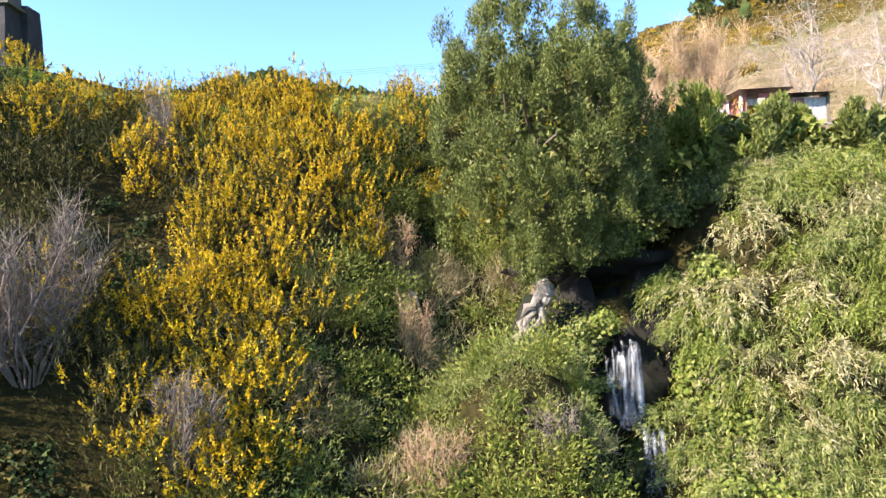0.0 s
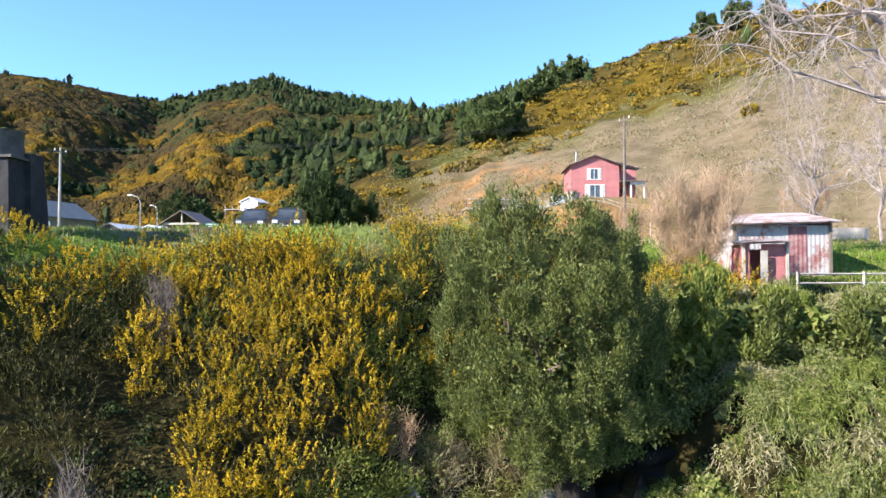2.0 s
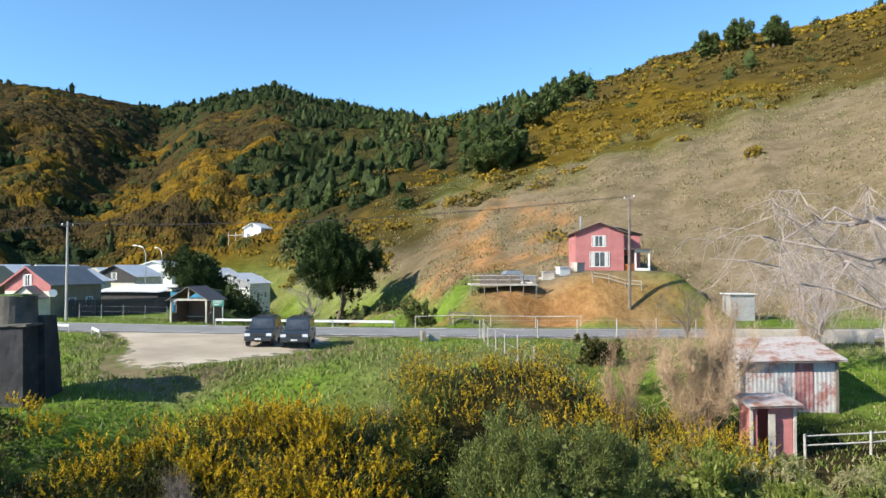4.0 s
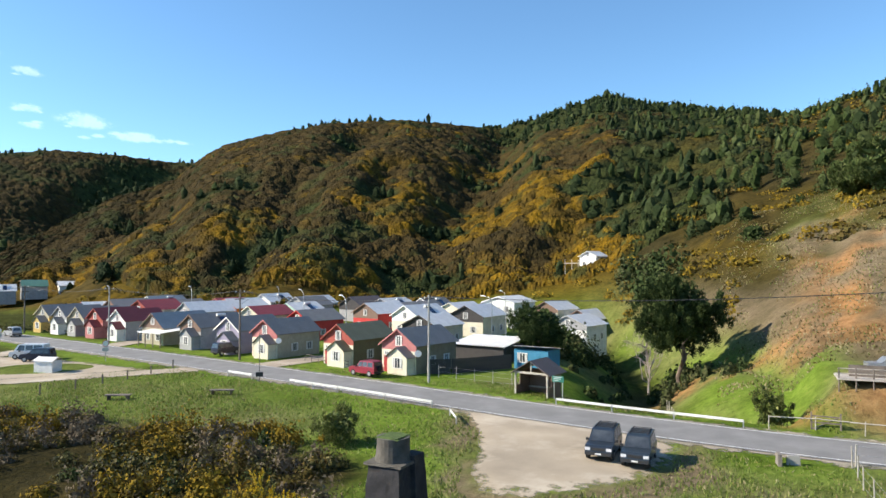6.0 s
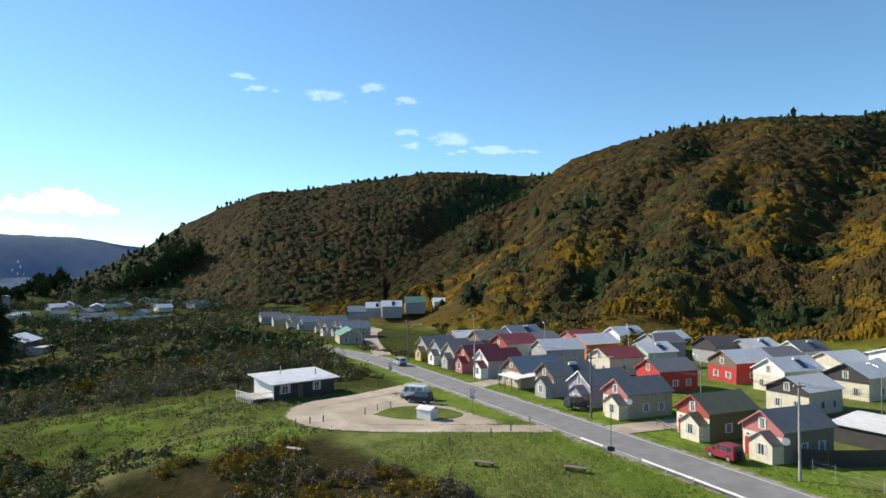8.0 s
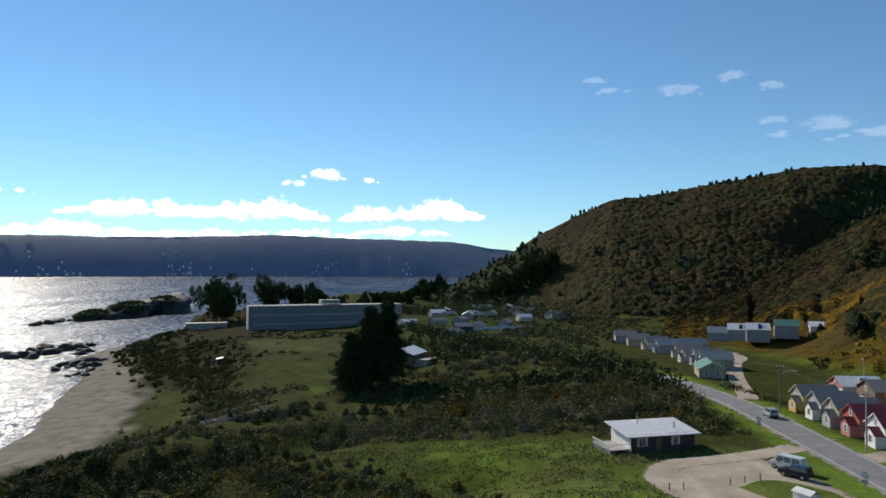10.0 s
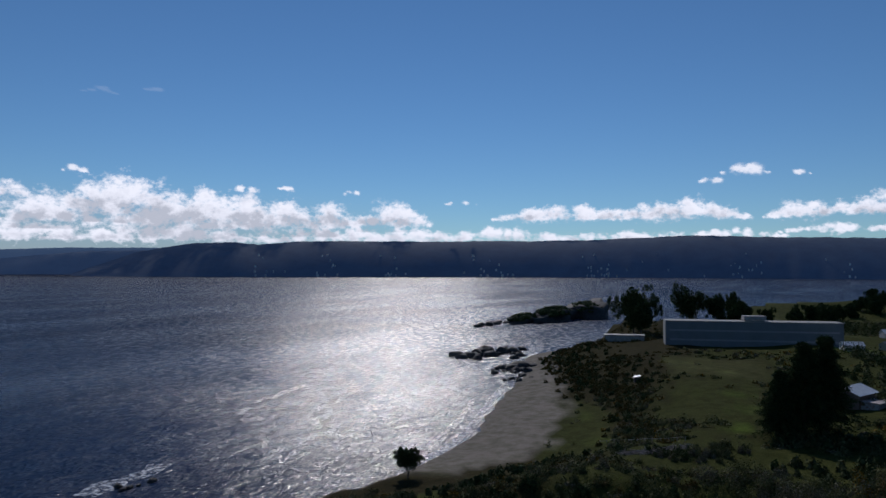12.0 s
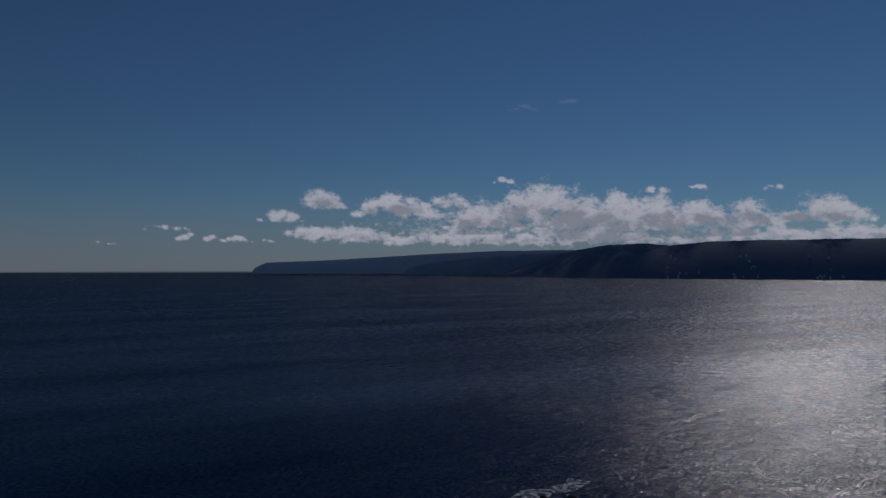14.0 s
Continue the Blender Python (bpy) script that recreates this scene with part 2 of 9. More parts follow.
# stands of trees in them: place and radius
GROVES = [(-170, 177, 6), (-253, 267, 10), (-254, 251, 8), (-180, 213, 9), (-157, 233, 6), (-180, 281, 10), (-196, 250, 6), (-281, 403, 13), (-242, 322, 7), (-136, 253, 7), (-151, 301, 8), (-127, 259, 5), (-159, 360, 13),
          (-207, 444, 15), (-177, 418, 11), (-109, 192, 9), (-98, 194, 7), (-122, 198, 6), (-81, 287, 10), (-73, 301, 10), (-58, 284, 11), (-52, 240, 9), (-38, 219, 11), (-34, 188, 7)]
GROVES += [(-65, 203, 5), (-247, 183, 8), (-330, 263, 11), (-215, 163, 6), (-629, 470, 27), (-644, 518, 28), (-641, 554, 21), (-745, 341, 12), (-539, 245, 14), (-583, 277, 14), (-174, 192, 9), (-132, 261, 9), (-142, 377, 12), (-160, 500, 20), (-120, 330, 9)]


def table(rows, v):
    return np.interp(v, [r[0] for r in rows], [r[1] for r in rows])


def hill_place(x, y):
    """Bearing, distance, and how far up its hill a place lies: 0 at the foot, 1 at the crest."""
    yaw, r = np.degrees(np.arctan2(-x, y)), np.hypot(x, y)
    s1, s2 = ((r - table(a, yaw)) / (table(b, yaw) - table(a, yaw)) for a, b in ((FOOT, CREST_FAR), (REAR_FOOT, REAR_FAR)))
    s1 = np.where(table(CREST_TOP, yaw) < 22, -1.0, s1)
    rear = (s2 > 0.0) & (s1 > 1.12) & (yaw > 38) | (yaw > 65.5)
    return yaw, r, np.where(rear & (yaw < 84), s2, s1)


def ravine(x, y):
    """Near nought along the gullies that run down the hills."""
    yaw, r = np.degrees(np.arctan2(-x, y)), np.hypot(x, y)
    return fbm(yaw / 6.5 + 0.6 * fbm(x / 90, y / 90, 2, 29), r / 420, 3, 27)


def land_height(x, y):
    x, y = np.asarray(x, float), np.asarray(y, float)
    d = coast_distance(x, y)
    road = np.interp(x, [-640, -427, -255, -145, -110, -30, 30, 300], [11, 13.5, 17, 20.0, 20.2, 20.1, 20.1, 22])
    south = np.interp(x, [-900, -520, -427, -300, -205, -160, -120, -60], [8, 10, 11.5, 13.5, 12.5, 12.5, 16, 19.6])
    base = south + (road - south) * smooth(-5, 48, y - np.interp(x, [-640, -427, -255, -145], [-60, -38, 0, 0]))
    base = base + 1.6 * fbm(x / 34, y / 34, 4, 3) * smooth(6, 30, polyline_distance(x, y, ROAD_LINE)) * (1 + 1.2 * smooth(-110, -160, x))
    base = base - 2.2 * smooth(37, 31, y) * smooth(-17, -11, x) * smooth(8, 4, x) - 3.2 * smooth(50, 31, y) * smooth(5, 9, x) * smooth(60, 40, x)
    # the shore: a beach, then the slope up to the land
    beach = np.interp(x, [-420, -345, -315, -280, -195, -176, -160, -100, -20, 5, 15, 60], [6, 8, 22, 27, 26, 12, 3, 1, 0.5, 0.5, 0.5, 0.5])
    width = np.interp(x, [-420, -300, -200, -170, -140, -104, -84, -50, -30, -14, -4, 1, 7, 14, 60], [40, 60, 50, 55, 62, 58, 30, 24, 25, 22, 20.5, 24, 22, 22, 22])
    low = np.interp(x, [-330, -300, -190, -150, -30, -5, 10, 60], [1.2, 2.1, 2.0, 1.5, 0.6, 0.5, 0.5, 0.5])
    s = np.clip((d - beach) / width, 0, 1)
    power = np.interp(x, [-60, -30, -8, -4, 0, 4, 8], [1.0, 1.0, 1.0, 1.08, 1.3, 1.3, 1.1])
    rise = np.where(x < -80, 0.35 * s + 0.65 * smooth(0.1, 1, s), s**power)
    h = low * smooth(-1, beach + 0.5, d) + (base - low) * rise
    h = h + 0.9 * fbm(x / 5, y / 5, 3, 8) * smooth(0, 0.2, s) * smooth(1, 0.7, s)
    cliff = smooth(6.4, 8.2, x) * smooth(80, 50, x) * (y < 60)
    face = 0.55 * np.clip(d, 0, 8.5) + 9.0 * smooth(8.0, 12.5, d)
    h = h + (face + (base - face) * smooth(11.5, 22, d) - h) * cliff
    dell = polyline_distance(x, y, [(-120, -72), (-134, -56), (-133, -36), (-138, -18), (-146, -8)])
    h = h - 3.6 * np.exp(-((dell / 7.0) ** 2)) * smooth(0, 14, d)
    # the gully behind the shelter, the stream's notch, the house terrace
    gully = polyline_distance(x, y, [(-8, 67), (-16, 80), (-22, 110), (-40, 150)])
    h = h - 6.0 * np.exp(-((gully / 7.0) ** 2)) * smooth(63, 70, y)
    mound = 8.7 - 1.5 * np.maximum(0, np.hypot((x - 2.8) / 1.3, y - 20.2) - 0.8)
    h = np.where(np.hypot(x - 3, y - 20.2) < 4, np.maximum(h, mound), h)
    notch = np.exp(-(((x - 5.9 - 0.5 * (y > 21)) / (1.5 + 0.8 * smooth(21, 23, y))) ** 4)) * smooth(28, 23.5, y) * smooth(13, 17, y)
    h = h * (1 - notch) + notch * np.where(y > 23.4, 10.4, 5.0)
    h = h - 0.8 * np.exp(-(((x + 18.4) ** 2 + (y - 29.8) ** 2) / 22.0))
    knoll = 16.9 - 0.95 * np.maximum(0, np.hypot(x + 19.2, y - 31.4) - 2.4)
    h = np.maximum(h, knoll)
    edge = 5.0 * fbm(x / 5, y / 9, 3, 33)
    terrace = smooth(-1.5, 3, x + edge) * smooth(29, 22, x + edge) * smooth(61.2, 68.0, y + edge - 0.15 * np.clip(x - 14, 0, 12)) * smooth(94, 87, y)
    h = h + (np.interp(x, [2, 9, 14], [23.3, 23.7, 25.1]) - h) * terrace
    # hills
    yaw, r = np.degrees(np.arctan2(-x, y)), np.hypot(x, y)
    foot, far, top = table(FOOT, yaw), table(CREST_FAR, yaw), table(CREST_TOP, yaw)
    s = (r - foot) / (far - foot)
    p = np.interp(yaw, [-5, 12], [1.42, 1.12])
    up = 1 - np.clip(1 - s, 0, 1) ** p
    hill = (top - h) * up * np.where(s > 1, 1 - (0.35 + 0.6 * smooth(42, 50, yaw)) * smooth(1, 2.2 - 0.55 * smooth(42, 50, yaw), s), 1) * (s > 0)
    s2 = (r - table(REAR_FOOT, yaw)) / (table(REAR_FAR, yaw) - table(REAR_FOOT, yaw))
    rear = (table(REAR_TOP, yaw) - h) * (1 - np.clip(1 - s2, 0, 1) ** 1.15) * np.where(s2 > 1, 1 - 0.35 * smooth(1, 2.2, s2), 1) * (s2 > 0) * smooth(36, 42, yaw) * (yaw < 120)
    behind = rear > hill
    hill, s, top = np.where(behind, rear, hill), np.where(behind, s2, s), np.where(behind, table(REAR_TOP, yaw), top)
    rough = (fbm(x / 85, y / 85, 4, 21) * 40 + 50 * (np.abs(ravine(x, y)) - 0.11)) * np.clip(s, 0, 1) ** 0.8 * np.clip(1.02 - s, 0, 1)
    for line, depth, width in GULLIES:
        rough = rough - depth * np.exp(-((polyline_distance(x, y, line) / width) ** 2)) * smooth(0.0, 0.1, s)
    h = h + hill + rough * (top > 40) + 1.2 * fbm(x / 9, y / 9, 3, 5) * smooth(0.02, 0.1, s) * (top > 40)
    sea = np.maximum(-9, d * 0.09 - 0.3)
    return np.where(d > 0, h, sea)


def mesh_object(name, verts, faces, mats, index=None, smooth_faces=False):
    """One mesh from arrays: verts (n, 3), faces (m, 3 or 4)."""
    verts, faces = np.asarray(verts, np.float32), np.asarray(faces, np.int32)
    me = bpy.data.meshes.new(name)
    k = faces.shape[1]
    me.vertices.add(len(verts))
    me.vertices.foreach_set("co", verts.ravel())
    me.loops.add(faces.size)
    me.loops.foreach_set("vertex_index", faces.ravel())
    me.polygons.add(len(faces))
    me.polygons.foreach_set("loop_start", np.arange(len(faces), dtype=np.int32) * k)
    for m in mats:
        me.materials.append(m)
    if index is not None:
        me.polygons.foreach_set("material_index", np.asarray(index, np.int32))
    me.polygons.foreach_set("use_smooth", np.full(len(faces), smooth_faces))
    me.update(calc_edges=True)
    return new(name, me)


def grid_faces(nx, ny):
    i, j = np.meshgrid(np.arange(nx - 1), np.arange(ny - 1), indexing="ij")
    a = (i * ny + j).ravel()
    return np.stack([a, a + ny, a + ny + 1, a + 1], 1)


def spread(n, reach, centre, tight):
    """Places along an axis, dense round a centre."""
    u = np.linspace(-np.arcsinh((reach + centre) / tight), np.arcsinh((reach - centre) / tight), n)
    return centre + tight * np.sinh(u)


# ---------------------------------------------------------------- ground
def ground_material():
    m, nt, b = material("ground", 1.0, 0, 0.02)
    at = nt.nodes.new("ShaderNodeAttribute")
    at.attribute_name = "cover"
    sep = nt.nodes.new("ShaderNodeSeparateColor")
    nt.links.new(at.outputs["Color"], sep.inputs[0])
    fine = noise_node(nt, 1.3, 6.0, 0.65)
    tiny = noise_node(nt, 9.0, 4.0, 0.6)
    middle = noise_node(nt, 0.22, 5.0, 0.6)
    grass = ramp_node(nt, fine, [(0.3, (0.095, 0.15, 0.02)), (0.55, (0.155, 0.235, 0.032)), (0.75, (0.23, 0.245, 0.06))])
    dry = ramp_node(nt, fine, [(0.3, (0.145, 0.108, 0.066)), (0.55, (0.215, 0.165, 0.105)), (0.75, (0.165, 0.135, 0.07))])
    earth = ramp_node(nt, fine, [(0.3, (0.24, 0.115, 0.045)), (0.6, (0.38, 0.20, 0.085)), (0.8, (0.46, 0.29, 0.15))])
    # near-black undergrowth, gap shade put into its colour; also darkens the lowland grass
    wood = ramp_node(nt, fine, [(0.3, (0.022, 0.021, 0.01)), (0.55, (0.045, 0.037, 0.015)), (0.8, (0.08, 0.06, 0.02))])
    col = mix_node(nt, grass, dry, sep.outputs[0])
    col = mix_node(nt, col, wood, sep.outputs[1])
    heath = nt.nodes.new("ShaderNodeAttribute")
    heath.attribute_name = "heath"
    gold = ramp_node(nt, fine, [(0.3, (0.08, 0.056, 0.012)), (0.55, (0.13, 0.086, 0.012)), (0.8, (0.175, 0.11, 0.011))])
    brown = ramp_node(nt, fine, [(0.3, (0.05, 0.04, 0.014)), (0.55, (0.09, 0.065, 0.022)), (0.8, (0.12, 0.085, 0.03))])
    hsep = nt.nodes.new("ShaderNodeSeparateColor")
    nt.links.new(heath.outputs["Color"], hsep.inputs[0])
    col = mix_node(nt, col, mix_node(nt, brown, gold, hsep.outputs[1]), hsep.outputs[0])
    col = mix_node(nt, col, earth, sep.outputs[2])
    beach = ramp_node(nt, tiny, [(0.3, (0.24, 0.21, 0.17)), (0.7, (0.33, 0.29, 0.24))])
    col = mix_node(nt, col, beach, at.outputs["Alpha"])
    shade = ramp_node(nt, tiny, [(0.25, (0.7, 0.7, 0.7)), (0.7, (1.0, 1.0, 1.0))])
    col = mix_node(nt, col, shade, 1.0, "MULTIPLY")
    col = mix_node(nt, col, ramp_node(nt, middle, [(0.35, (0.55, 0.58, 0.5)), (0.6, (1.0, 1.0, 1.0))]), 0.85, "MULTIPLY")
    nt.links.new(col, b.inputs["Base Color"])
    bump(nt, b, fine, 0.8, 0.35)
    return m


LOT_RING = [(-29, 60), (-15, 58), (-7, 54), (-7, 45), (-10, 38.5), (-15.5, 34), (-19, 38), (-23, 50)]


def gold_patch(x, y):
    """Where the hill's gorse is in bloom."""
    yaw, r, s = hill_place(x, y)
    n = 0.5 * fbm(x / 16, y / 16, 2, 77) + fbm(x / 55, y / 55, 3, 81)
    gold = smooth(-0.04, 0.16, n) * (1 - 0.45 * smooth(0.25, 0.6, s)) * np.where(yaw > 46, np.where(s2_of(x, y) > 0, 0.35, 1.0), 1.0)
    return np.clip(gold + 0.2 * (yaw < 0) + np.interp(yaw, [12, 34, 44], [0.6, 0.5, 0.15]) * smooth(0.2, 0.06, s) * (yaw > 12), 0, 1)


def s2_of(x, y):
    """How far up the rear hill a place lies."""
    yaw, r = np.degrees(np.arctan2(-x, y)), np.hypot(x, y)
    return (r - table(REAR_FOOT, yaw)) / (table(REAR_FAR, yaw) - table(REAR_FOOT, yaw))


def hill_wood(x, y):
    """How densely the hills are wooded."""
    yaw, r, s = hill_place(x, y)
    n2 = fbm(x / 38, y / 38, 3, 74)
    w = np.zeros(np.shape(x))
    for cx, cy, cr in GROVES:
        w = np.maximum(w, smooth(1.25, 0.75, np.hypot(x - cx, y - cy) / cr + 0.8 * n2))
    # along the crests, and the whole valley head below the peak
    w = np.maximum(w, 0.8 * smooth(0.93, 1.0, s + 0.12 * n2) * smooth(-0.16, 0.02, n2))
    head = smooth(0.52, 0.66, s + 0.5 * n2) * smooth(24, 19, yaw + 14 * n2)
    w = np.maximum(w, head * (yaw > -12) * 0.95)
    valley = (yaw > np.interp(s, [0.1, 0.25, 0.5, 0.8], [-1, -6.5, -8, -12]) + 4 * n2) & (yaw < 13 + 12 * n2) & (s > 0.10)
    w = np.where(valley, np.maximum(w, 0.75 + 0.8 * n2), w)
    return np.where((yaw > 75.5) & (yaw < 84), np.maximum(w, 0.85), w)


MEADOWS = [[(-150, -18), (-135, 8), (-127, 24), (-119, 40), (-112, 56), (-95, 62), (-84, 40), (-88, 26), (-100, 18), (-112, 6), (-126, -8), (-140, -20)], [(-224, -42), (-212, -8), (-288, -9), (-302, -42)],
           [(-165, -40), (-256, -58), (-288, -80), (-282, -98), (-235, -84), (-194, -68), (-176, -56)], [(-118, -70), (-150, -90), (-180, -96), (-190, -86), (-150, -76), (-128, -62)], [(-380, 52), (-480, 52), (-485, 74), (-380, 78)], [(-192, -24), (-205, -8), (-214, -12), (-204, -30)]]
PLOUGHED = [(-300, -10), (-303, -46), (-374, -64), (-368, -12)]


def ring_depth(x, y, ring):
    """Metres inside a closed outline, negative outside."""
    d = polyline_distance(x, y, ring + ring[:1])
    return np.where(inside(x, y, ring), d, -d)


def meadow(x, y):
    """Open grass in the lowland's scrub."""
    n = fbm(x / 16, y / 16, 3, 49)
    best = np.zeros(np.shape(x))
    for ring in MEADOWS + [PLOUGHED]:
        best = np.maximum(best, smooth(-2.5, 2.0, ring_depth(x, y, ring) + 9 * n))
    return np.maximum(best, smooth(-112, -104, x) * smooth(12, 22, y + 10 * n))


def bare_top(yaw):
    """How far up the eastern hill the bare slope reaches."""
    return np.interp(yaw, [-40, -25, -18, -12, -6, 0, 3], [0.30, 0.27, 0.22, 0.17, 0.15, 0.11, 0.04])


def cover(x, y, h):
    """What grows: dry grass, dark undergrowth (also shade painted on lowland grass), bare earth, sand (all 0 to 1)."""
    yaw, r, s = hill_place(x, y)
    d = coast_distance(x, y)
    n1, n2 = fbm(x / 14, y / 14, 4, 40), fbm(x / 5, y / 5, 3, 44)
    hill = smooth(0.0, 0.03, s) * (yaw < 84)
    bare = hill * smooth(4, 0, yaw) * smooth(0.07, -0.05, s + 0.2 * n1 - bare_top(yaw))
    dry = np.clip(0.3 + 1.5 * n1, 0, 1) * (1 - hill) * (1 - 0.95 * smooth(-96, -125, x)) * smooth(4.5, 14, polyline_distance(x, y, ROAD_LINE)) + bare + hill * smooth(20, 6, yaw) * smooth(0.12, 0.04, s)
    lot = polyline_distance(x, y, LOT_RING[2:] + LOT_RING[:1])
    dry = dry + 0.9 * smooth(2.6, 0.6, lot + 5 * n2) + 0.7 * smooth(0, 6, x) * smooth(33, 42, y) * smooth(-0.25, 0.05, n1) * (1 - hill)
    edge = np.interp(x, [-40, -24, -16, -2, 2], [25, 22, 20.5, 23, 28])
    slope = (d > 0) * smooth(edge + 3, edge - 3, d + 2 * n2) * (x > -160)
    slope = np.maximum(slope, smooth(-88, -80, x) * smooth(-22, -26, x) * smooth(42, 37, y + 4 * n2))
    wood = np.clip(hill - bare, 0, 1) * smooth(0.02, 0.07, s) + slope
    # a dark strip along the gully floor
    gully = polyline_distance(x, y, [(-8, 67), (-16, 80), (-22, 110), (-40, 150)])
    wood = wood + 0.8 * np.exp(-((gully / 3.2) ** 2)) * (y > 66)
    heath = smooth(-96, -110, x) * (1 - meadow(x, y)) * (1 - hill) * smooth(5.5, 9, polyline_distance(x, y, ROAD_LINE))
    # open lowland grass is darkened too, its backlit blades' shade put into colour
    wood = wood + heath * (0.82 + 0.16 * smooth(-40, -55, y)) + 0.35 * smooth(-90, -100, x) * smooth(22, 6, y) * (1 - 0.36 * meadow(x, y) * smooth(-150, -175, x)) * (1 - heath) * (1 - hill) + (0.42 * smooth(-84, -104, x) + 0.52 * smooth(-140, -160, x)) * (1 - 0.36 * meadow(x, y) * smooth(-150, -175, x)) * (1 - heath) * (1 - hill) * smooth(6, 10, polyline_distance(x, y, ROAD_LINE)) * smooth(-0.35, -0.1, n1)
    earth = smooth(-4, 0, x + 3 * n2) * (0.75 * smooth(27, 21, x + 7 * n2) + 0.25 * smooth(17.5, 13, x + 7 * n2)) * smooth(61.5, 63, y) * smooth(69, 66.5, y) * smooth(-0.35, 0.1, n2)
    earth = earth + smooth(0.0, 0.04, s) * smooth(0.09, 0.03, s + 0.2 * n2) * smooth(2, -3, yaw) * smooth(-16, -9, yaw + 12 * n1) + 0.8 * smooth(-22, -14, x) * smooth(4, -2, x) * smooth(88, 94, y) * smooth(108, 100, y) * smooth(0.02, 0.14, n2)
    tilled = 0.45 * smooth(-1.5, 1.5, ring_depth(x, y, PLOUGHED) + 5 * n2)
    dry, wood = np.maximum(dry, tilled), wood * (1 - 0.5 * tilled) + 0.12 * tilled
    sand = smooth(2.5, 2.0, h + 1.2 * n2) * smooth(-166, -175, x)
    sand = sand + 0.8 * (d < 0.5)
    return [np.clip(c, 0, 1) for c in (dry, wood, earth, sand)]


GROUND = ground_material()
gx, gy = spread(360, 4900, -8, 40), spread(320, 4900, 36, 40)
X, Y = np.meshgrid(gx, gy, indexing="ij")
up_hill = hill_place(X, Y)
Z = land_height(X, Y) - 2.6 * smooth(3, 7, up_hill[0]) * smooth(6, 30, up_hill[1] - np.maximum(table(FOOT, up_hill[0]), 185)) * smooth(0.03, 0.08, up_hill[2]) * (up_hill[0] < 84) * (up_hill[2] < 1.02)
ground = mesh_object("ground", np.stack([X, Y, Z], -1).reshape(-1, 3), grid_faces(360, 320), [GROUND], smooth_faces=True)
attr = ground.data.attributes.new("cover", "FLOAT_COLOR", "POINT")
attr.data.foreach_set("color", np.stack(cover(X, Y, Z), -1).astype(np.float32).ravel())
yaw, r, up_hill = hill_place(X, Y)
on_hill = smooth(0.0, 0.05, up_hill) * (yaw < 84) * (1 - hill_wood(X, Y))
on_hill = on_hill * (1 - np.stack(cover(X, Y, Z), -1)[..., 0])
attr = ground.data.attributes.new("heath", "FLOAT_COLOR", "POINT")
# less gold westwards: the backlit slope's shade put into the ground colour
attr.data.foreach_set("color", np.stack([on_hill, gold_patch(X, Y) * (1 - 0.7 * smooth(56, 68, yaw)), on_hill * 0, on_hill * 0 + 1], -1).astype(np.float32).ravel())
tagged(ground, "grassy coastal land with earth banks, beach and steep hills", "ground", kind="structure")


def on_land(x, y):
    return float(land_height(np.array([x]), np.array([y]))[0])


